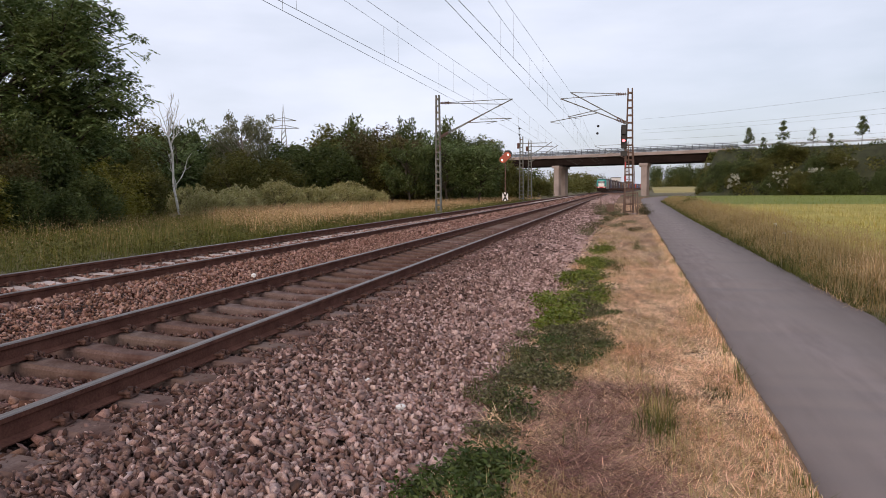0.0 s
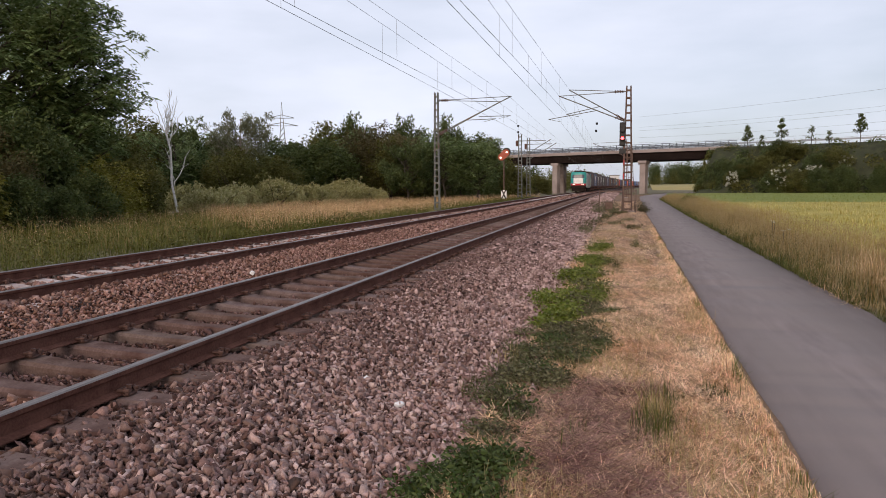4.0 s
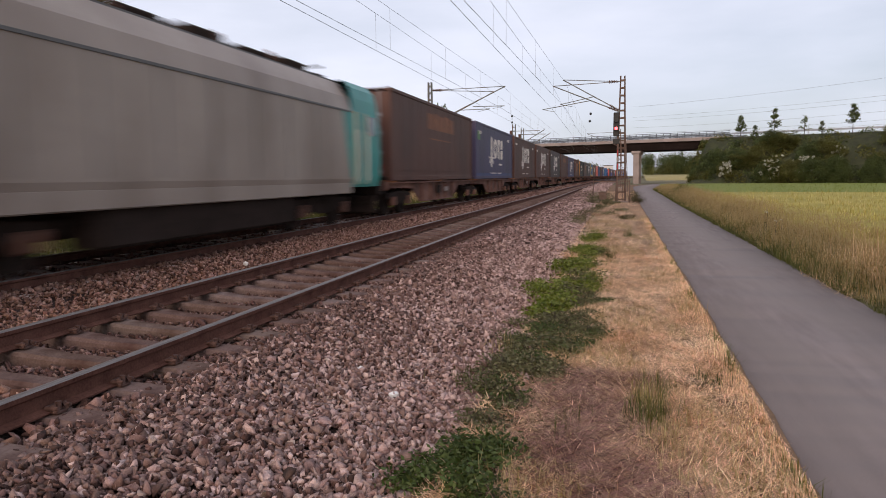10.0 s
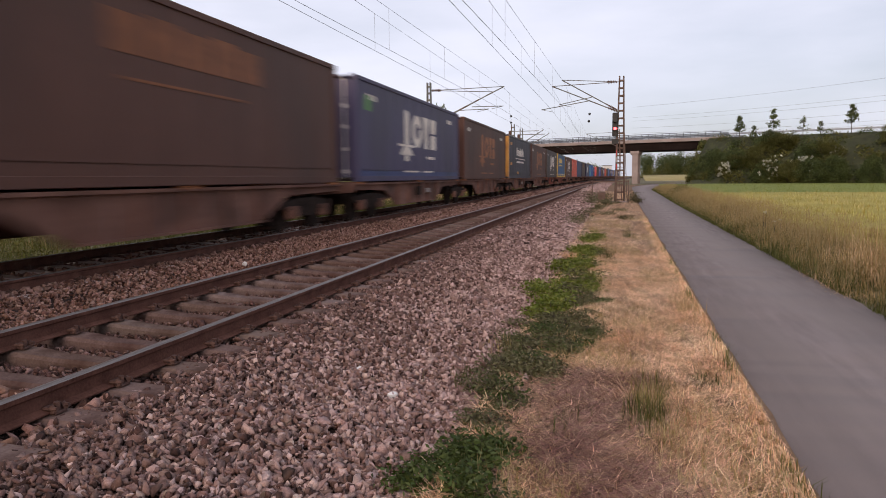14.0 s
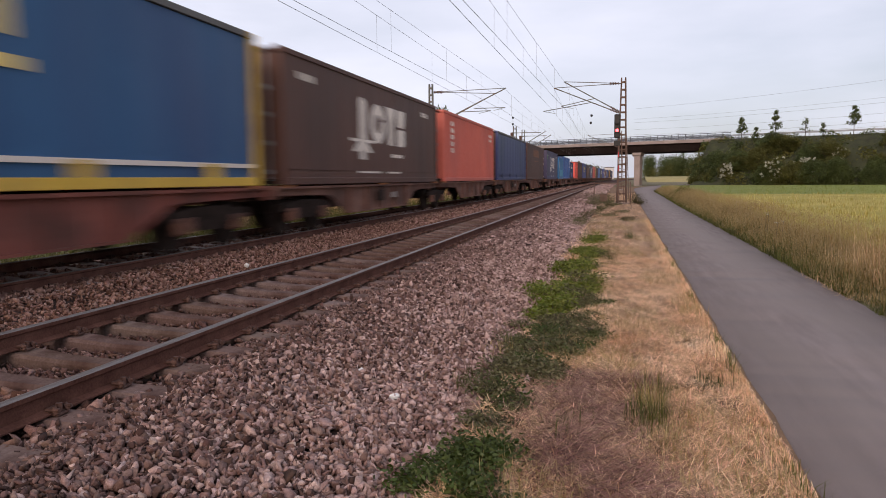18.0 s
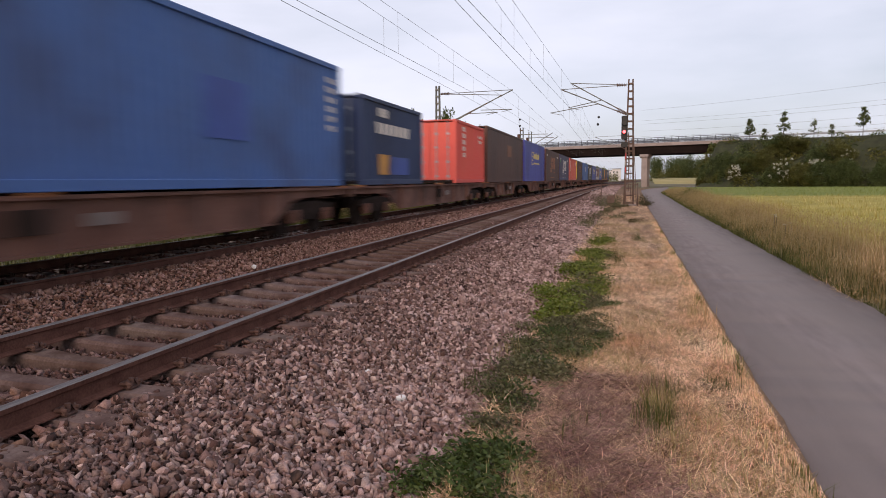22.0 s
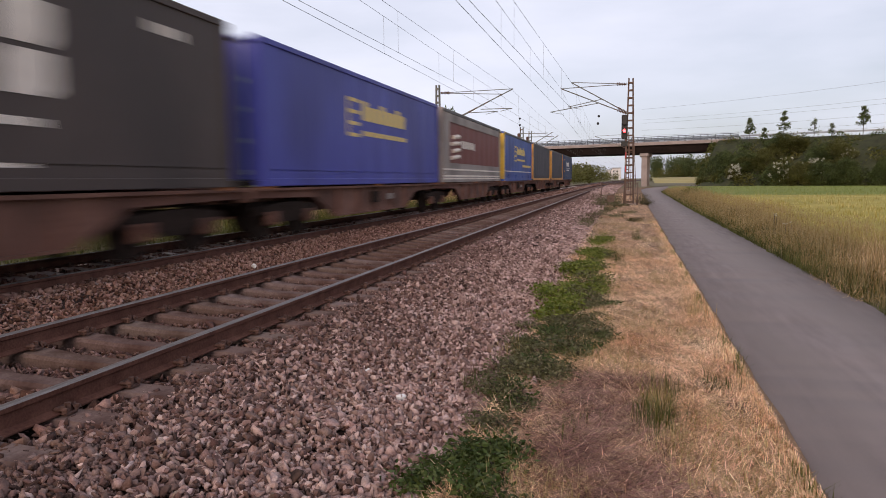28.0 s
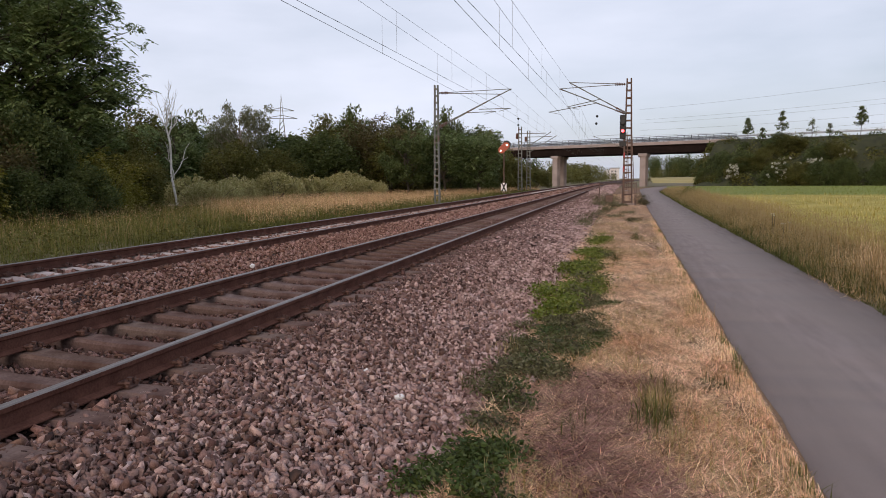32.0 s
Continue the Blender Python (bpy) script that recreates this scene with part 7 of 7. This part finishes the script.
def clear(x, y):
    """True where no weed covers the dry grass."""
    ok = np.ones(len(x), bool)
    for wx, wy, w, l, _ in W_GREEN + W_OLIVE + W_BRAMBLE:
        ok &= ((x - wx) / (w * .5)) ** 2 + ((y - wy) / (l * .5)) ** 2 > 0.8
    return ok | (r.random(len(x)) < .12)


# grasses
r = np.random.default_rng(101)


def uniform(n, x0, x1, y0, y1, power=1.0):
    return r.uniform(min(x0, x1), max(x0, x1), n), y0 + (y1 - y0) * r.random(n) ** power


x, y = uniform(60000, -11.9, -27, 9, 42, 1.3)
ok = y < 27 - (x + 12) * 1.15
x, y = x[ok], y[ok]
blades("meadow_grass", r, x, y, land(x, y), 0.46, 0.013, 1.1, G_GREEN, "lush green meadow grass beside the ballast", "grass", ragged=.55)
x, y = uniform(80000, -12.4, -26, 18, 110, 1.5)
ok = y > 21 - (x + 12) * 1.15
x, y = x[ok], y[ok]
blades("tall_grass", r, x, y, land(x, y), 0.55, 0.011, 0.9, G_HAY, "tall tan seeding grass along the tracks", "grass", ragged=.5)
x, y = uniform(26000, -11.4, -14.5, 20, 100, 1.4)
blades("meadow_grass", r, x, y, land(x, y), 0.34, 0.018, 0.9, G_GREEN, "green grass fringe at the ballast's edge", "grass", ragged=.7)
x, y = uniform(6500, -12.5, -24, 10, 32, 1.0)
blades("tall_grass", r, x, y, land(x, y), 0.6, 0.007, 0.7, G_VERGE, "thin brown seed stems over green grass", "grass", ragged=.7)
for n, box_, mat, size, top, text in ((26000, (-12.0, -26, 9, 40), L_MID, .055, .30, "leafy green herbs in the meadow grass"), (12000, (-12.0, -16, 18, 90), L_MID, .06, .28, "leafy green herbs along the ballast")):
    cx, cy = uniform(n // 40, *box_, 1.3)
    k = r.integers(0, n // 40, n)
    x, y = cx[k] + r.normal(0, .28, n), cy[k] + r.normal(0, .28, n)
    z = land(x, y) + r.random(n) ** .7 * (top * (.5 + .9 * ((k * 7) % 11) / 11))
    ok = x < -11.7
    v, f = leaves(r, np.stack([x, y, z], 1)[ok], size, .7)
    tagged(raw("meadow_herbs", v, f, mat), text, "herbs", kind="stuff")


def seed_heads(x, y, z0, low, high, size, mat, label):
    """Loose seed plumes over the grass, upright and a little nodding."""
    n = len(x)
    clump = np.sin(x * 1.9 + 1.7 * np.sin(y * 0.7)) * np.sin(y * 1.3 + 2.1 * np.sin(x * 1.1))
    ok = r.random(n) < .55 + .45 * clump
    z = z0 + low + (high - low) * r.random(n) ** .8 * (1 + .25 * clump)
    v, f = leaves(r, np.stack([x, y, z], 1)[ok], size, 2.2)
    tagged(raw("seed_heads", v, f, mat), label, "grass", kind="stuff")


x, y = uniform(90000, -12.6, -27, 17, 105, 1.5)
ok = (y > 22 - (x + 12) * 1.15) & (x < -13 - .02 * y * (r.random(90000) < .8))
x, y = x[ok], y[ok]
seed_heads(x, y, land(x, y), .22, .64, .034, G_HAY, "reddish-tan seed plumes of tall meadow grass")
x, y = uniform(6000, -14.0, -27, 12, 34, 1.0)
seed_heads(x, y, land(x, y), .30, .70, .028, G_TAN, "thin tan seed plumes over green grass")
y = 4 + 92 * r.random(80000) ** 1.6
u = r.random(80000) ** .9
x = path_right(y) + .25 + u * 2.6
seed_heads(x, y, land(x, y), .18, .30 + .34 * np.minimum(1, u * 2.0), .017, G_VERGE, "tan seed plumes between path and field")
y = 4 + 86 * r.random(80000) ** 1.8
u = r.random(80000) ** 1.1
x = path_right(y) + .12 + u * 2.8
blades("tall_grass", r, x, y, land(x, y), 0.58, 0.006, 0.75, G_VERGE, "tall tan seeding grass between path and field", "grass", tall=.35 + .75 * np.minimum(1, u * 2.2), ragged=.5)
y = 4 + 86 * r.random(60000) ** 1.6
u = r.random(60000) ** 1.7
x = path_right(y) - .03 + u * 2.4
blades("meadow_grass", r, x, y, land(x, y), 0.30, 0.009, 1.0, G_FOOT, "green grass coloured dark as the shadow at the tall verge's foot", "grass", tall=.55 + .5 * np.minimum(1, u * 2.5), ragged=.6)
G_CROPGREEN = leaf_material("green_crop", (0.15, 0.19, 0.035), (0.30, 0.32, 0.08), amount=0.4)
y = 6 + 52 * r.random(60000) ** 1.5
x = path_right(y) + 2.0 + r.random(60000) ** 1.2 * (8 + y * .8)
ok = np.sin(x * 2.6 + .5 * np.sin(y * 1.1)) + .6 * np.sin(y * 3.1 + x) > -.9 * r.random(60000)
x, y = x[ok], y[ok]
blades("crop", r, x, y, np.full(len(x), GROUND + .28), 0.20, 0.016, 0.8, G_CROP, "yellow ripening crop", "crop", ragged=.5)
y = 58 + 55 * r.random(16000)
x = path_right(np.minimum(y, 96)) + 2.0 + r.random(16000) * (8 + y * .5)
blades("crop", r, x, y, np.full(len(x), GROUND + .28), 0.16, 0.03, 0.7, G_CROPGREEN, "green unripe crop", "crop")
y = 2.4 + 12 * r.random(185000) ** 1.35
x = -.92 + (path_left(y) + .92) * r.random(185000) ** .92
ok = clear(x, y) & (r.random(185000) < .62 + .38 * np.sin(x * 9 + 2 * np.sin(y * 3)) * np.sin(y * 6.5 + x * 4))
x, y = x[ok], y[ok]
blades("dry_grass", r, x, y, GROUND + .04 + .02 * r.random(len(x)), 0.105, 0.0042, 0.22, G_STRAW, "flattened bleached dry grass", "grass", 1.40, edge=path_left, swath=.9)
y = 2.4 + 26 * r.random(26000) ** 1.5
x = -.75 + (path_left(y) + .72) * r.random(26000)
ok = clear(x, y) & (np.sin(x * 3.1 + 1.3 * np.sin(y * .9)) * np.sin(y * 1.7 + x) > .15)
blades("dry_grass", r, x[ok], y[ok], np.full(ok.sum(), GROUND + .04), 0.10, 0.0045, 0.55, G_OLIVE, "short olive-tan grass tufts in the straw", "grass", .75, edge=path_left)
y = -14 + 16.4 * r.random(22000)
x = -.92 + (path_left(y) + .92) * r.random(22000)
blades("dry_grass", r, x, y, GROUND + .04 + .02 * r.random(len(x)), 0.2, 0.009, 0.15, G_STRAW, "flattened bleached dry grass", "grass", 1.44, edge=path_left, swath=.45)
y = -14 + 18 * r.random(26000)
x = np.where(r.random(26000) < .4, path_right(y) + .05 + r.random(26000) * 2.6, -12 - r.random(26000) * 14)
blades("meadow_grass", r, x, y, land(x, y), 0.45, 0.016, 0.9, G_GREEN, "green meadow grass beside path and line", "grass", ragged=.6)
y = 14 + 60 * r.random(40000) ** 1.4
x = -1.1 + (path_left(y) + 1.1) * r.random(40000)
blades("dry_grass", r, x, y, np.full(len(x), GROUND + .045), 0.18, 0.008, 0.20, G_STRAW, "flattened bleached dry grass", "grass", 1.40, edge=path_left, swath=.6)
y = 2.4 + 3.3 * r.random(34000) ** 1.2
x = -.14 + r.normal(0, .25, 34000) + .10 * np.sin(y * 2.3)
ok = clear(x, y) & (r.random(34000) < .6 + .4 * np.sin(x * 7 + y) * np.sin(y * 5 - x * 3))
x, y = x[ok], y[ok]
blades("dead_stalks", r, x, y, GROUND + .045 + .025 * r.random(len(x)), 0.17, 0.0042, 0.16, G_DEAD, "flattened reddish-brown dead stalks", "grass", 1.44, swath=.6)
y = 2.4 + 25 * r.random(9000) ** 1.3
x = path_left(y) - np.abs(r.normal(0, .10, 9000)) - .02
blades("dry_grass", r, x, y, np.full(len(x), GROUND + .04), 0.07, 0.005, 0.5, G_STRAW, "ragged dry grass at the path's edge", "grass", .7, edge=path_left)
y = 2.6 + 22 * r.random(2600) ** 1.2
x = path_left(y) - .03 - np.abs(r.normal(0, .05, 2600))
ok = np.sin(y * 2.1) + np.sin(y * 5.3 + 1) > .55
blades("meadow_grass", r, x[ok], y[ok], np.full(ok.sum(), GROUND + .04), 0.12, 0.005, 0.7, G_GREEN, "sparse green grass along the path's edge", "grass", ragged=.6)
y = 10.0 + 2.4 * r.random(420)
x = path_right(y) - .1 + .45 * r.random(420)
blades("dry_grass", r, x, y, np.full(len(x), GROUND + .03), 0.22, 0.006, 0.3, G_HAY, "heap of cut straw at the path's edge", "grass", 1.3)
y = 7.5 + 6.5 * r.random(7000)
x = path_right(y) + .55 + 2.4 * r.random(7000)
blades("tall_grass", r, x, y, land(x, y), 0.60, 0.0045, 0.85, G_HAY, "golden stand of ripe grass beside the path", "grass", ragged=.6)


def weed(name, label, x, y, w, l, h, n, size, mat, seed):
    b = empty(name, pose(x, y, GROUND + .03))
    tagged(b, label, "weed", "weeds on the ballast's edge")
    rr = np.random.default_rng(seed)
    for _ in range(3):
        bm = bmesh.new()
        limb(bm, (rr.normal(0, .03), rr.normal(0, .03), -.03), (rr.normal(0, w * .2), rr.normal(0, l * .2), h * rr.uniform(.5, .9)), 0.006, 0.003, rr, .2, 3)
        part("stem", bm, M_BARK, b)
    v, f = weed_leaves(seed, w, l, h, n, size)
    raw("foliage", v, f, mat, parent=b)
    return b


for k, (x, y, w, l, h) in enumerate(W_GREEN):
    weed("green_weed", "fresh bright-green leafy weed clump", x, y, w, l, h, 520, .026, L_WEED if k % 5 else L_OLIVE, 200 + k)
for k, (x, y, w, l, h) in enumerate(W_OLIVE):
    weed("olive_weed", "low dull olive-green creeping weed", x, y, w, l, h, 420, .018, L_OLIVE if k % 5 else L_BRAMBLE, 420 + k)
for k, (x, y, w, l, h) in enumerate(W_BRAMBLE):
    weed("bramble", "dark-green broad-leaved bramble clump", x, y, w, l, h, 430, .022, L_BRAMBLE, 640 + k)
for k, (x, y) in enumerate([(-1.3, 25.5), (-1.2, 24), (-1.05, 28), (-.9, 31), (-.7, 34), (-.6, 37), (-.4, 40), (.3, 33), (.5, 27), (-.2, 30), (0.1, 42), (-1.0, 38)]):
    weed("olive_weed", "low dull olive-green creeping weed", x, y, .6, 1.2, .35 if k < 5 else .2, 420, .03, L_OLIVE if k % 2 else L_DRY, 860 + k)
r = np.random.default_rng(131)
for k, (x, y, n, h) in enumerate([(.26, 4.95, 200, .2), (.24, 4.6, 240, .22), (.34, 5.3, 120, .15), (.3, 4.3, 110, .14), (.75, 5.6, 80, .16), (-.3, 4.4, 70, .18), (.9, 8.6, 90, .18), (-.1, 14, 120, .3), (.4, 19, 150, .3), (-1.0, 6.4, 90, .16), (-1.15, 5.2, 60, .14)]):
    t = blades("grass_tuft", r, x + r.normal(0, .07, n), y + r.normal(0, .12, n), np.full(n, GROUND + .03), h, .0045, .9, G_FOOT if k % 3 else G_OLIVE, "tuft of green grass in the dry verge", "grass tuft")
    t["group"] = "grass tufts"

for k, (x, y, w, h) in enumerate([(-.9, 44.5, 1.3, .9), (-.5, 47, 1.5, 1.0), (1.2, 46, .9, .9), (-1.2, 41.5, 1.0, .7), (-1.5, 49, 1.6, .9), (1.3, 43, .7, .7), (-.4, 41, .9, .55)]):
    weed("dry_weed", "tall brownish dry weeds round the mast's foot", x, y, w * .7, w * .9, h * .8, 1300, .03, L_DRY if k % 3 else L_OLIVE, 900 + k)
weed("green_weed", "tall dark-green weed at the field's corner", float(path_right(62)) + 1.6, 62, 1.5, 2.4, .95, 1500, .06, L_MID, 931)
for k in range(4):
    y = 18.2 + .45 * k + r.uniform(-.2, .2)
    x = float(path_right(y)) + .55 + r.uniform(0, .35)
    u = empty("umbel_plant", pose(x, y, GROUND))
    tagged(u, "white-flowered umbel plant in the tall verge grass", "wildflower", "umbel plants")
    h = r.uniform(.55, .75)
    part("stem", rod(bmesh.new(), (0, 0, 0), (r.uniform(-.05, .05), r.uniform(-.05, .05), h), .006, 5, .004), M_BARK, u)
    v, f = leaves(r, np.stack([r.normal(0, .028, 36), r.normal(0, .028, 36), h + r.normal(0, .008, 36)], 1), .010, .2)
    raw("flower_head", v, f, L_BLOOM, parent=u)
M_FACADE = material("pale_far_plaster", (0.52, 0.50, 0.50), (0.66, 0.64, 0.63), scale=0.2, fine=2, rough=0.9)
for bx, by, w, h in FAR_BLOCKS:
    blk = empty("apartment_building", pose(bx, by, GROUND))
    tagged(blk, "distant pale apartment building beyond the bridge", "building", "far buildings")
    part("wall", boxed(-w / 2, w / 2, 0, 14, 0, h, .1), M_FACADE, blk)
    part("roof", boxed(-w / 2 - .4, w / 2 + .4, -.4, 14.4, h, h + .7, .1), P_ROOF, blk)
    for fl in range(int(h / 3)):
        for cl in range(int(w / 3)):
            xx = -w / 2 + 1.0 + cl * 3.0
            part("window", boxed(xx, xx + 1.3, -.06, .02, 1.2 + fl * 3, 2.6 + fl * 3), P_GLASS, blk)
for x, y, z, sz in ((-6.2, 10.6, -.16, .055), (-2.0, 5.16, -.26, .04), (-1.57, 4.7, -.30, .05)):
    b = bmesh.new()
    bmesh.ops.create_icosphere(b, subdivisions=1, radius=sz)
    for vert in b.verts:
        vert.co *= random.uniform(.7, 1.15)
    o = part("white_stone", b, P_WHITE)
    o.matrix_basis = pose(x, y, z)
    tagged(o, "single whitish stone lying on the ballast", "stone", "white stones")
BOX = empty("cable_box", pose(-17.6, 85, GROUND))
tagged(BOX, "small pale concrete cable box in the grass", "cable box")
part("body", boxed(-.4, .4, -.2, .2, -.1, .62, .03), M_PALE, BOX)
part("lid", boxed(-.44, .44, -.24, .24, .62, .7, .02), M_PALE, BOX)

build_train()

build_track("track_1", NEAR, 0.0, M_SLEEPER, SLEEPER_0 - 21.0, 260, 100, "near railway track, steel rails on dusty concrete sleepers")
build_track("track_2", FAR, FAR_UP, M_PALE, SLEEPER_0 - 18.0, 250, 110, "far railway track, steel rails on pale concrete sleepers")
build_stones()

motions()
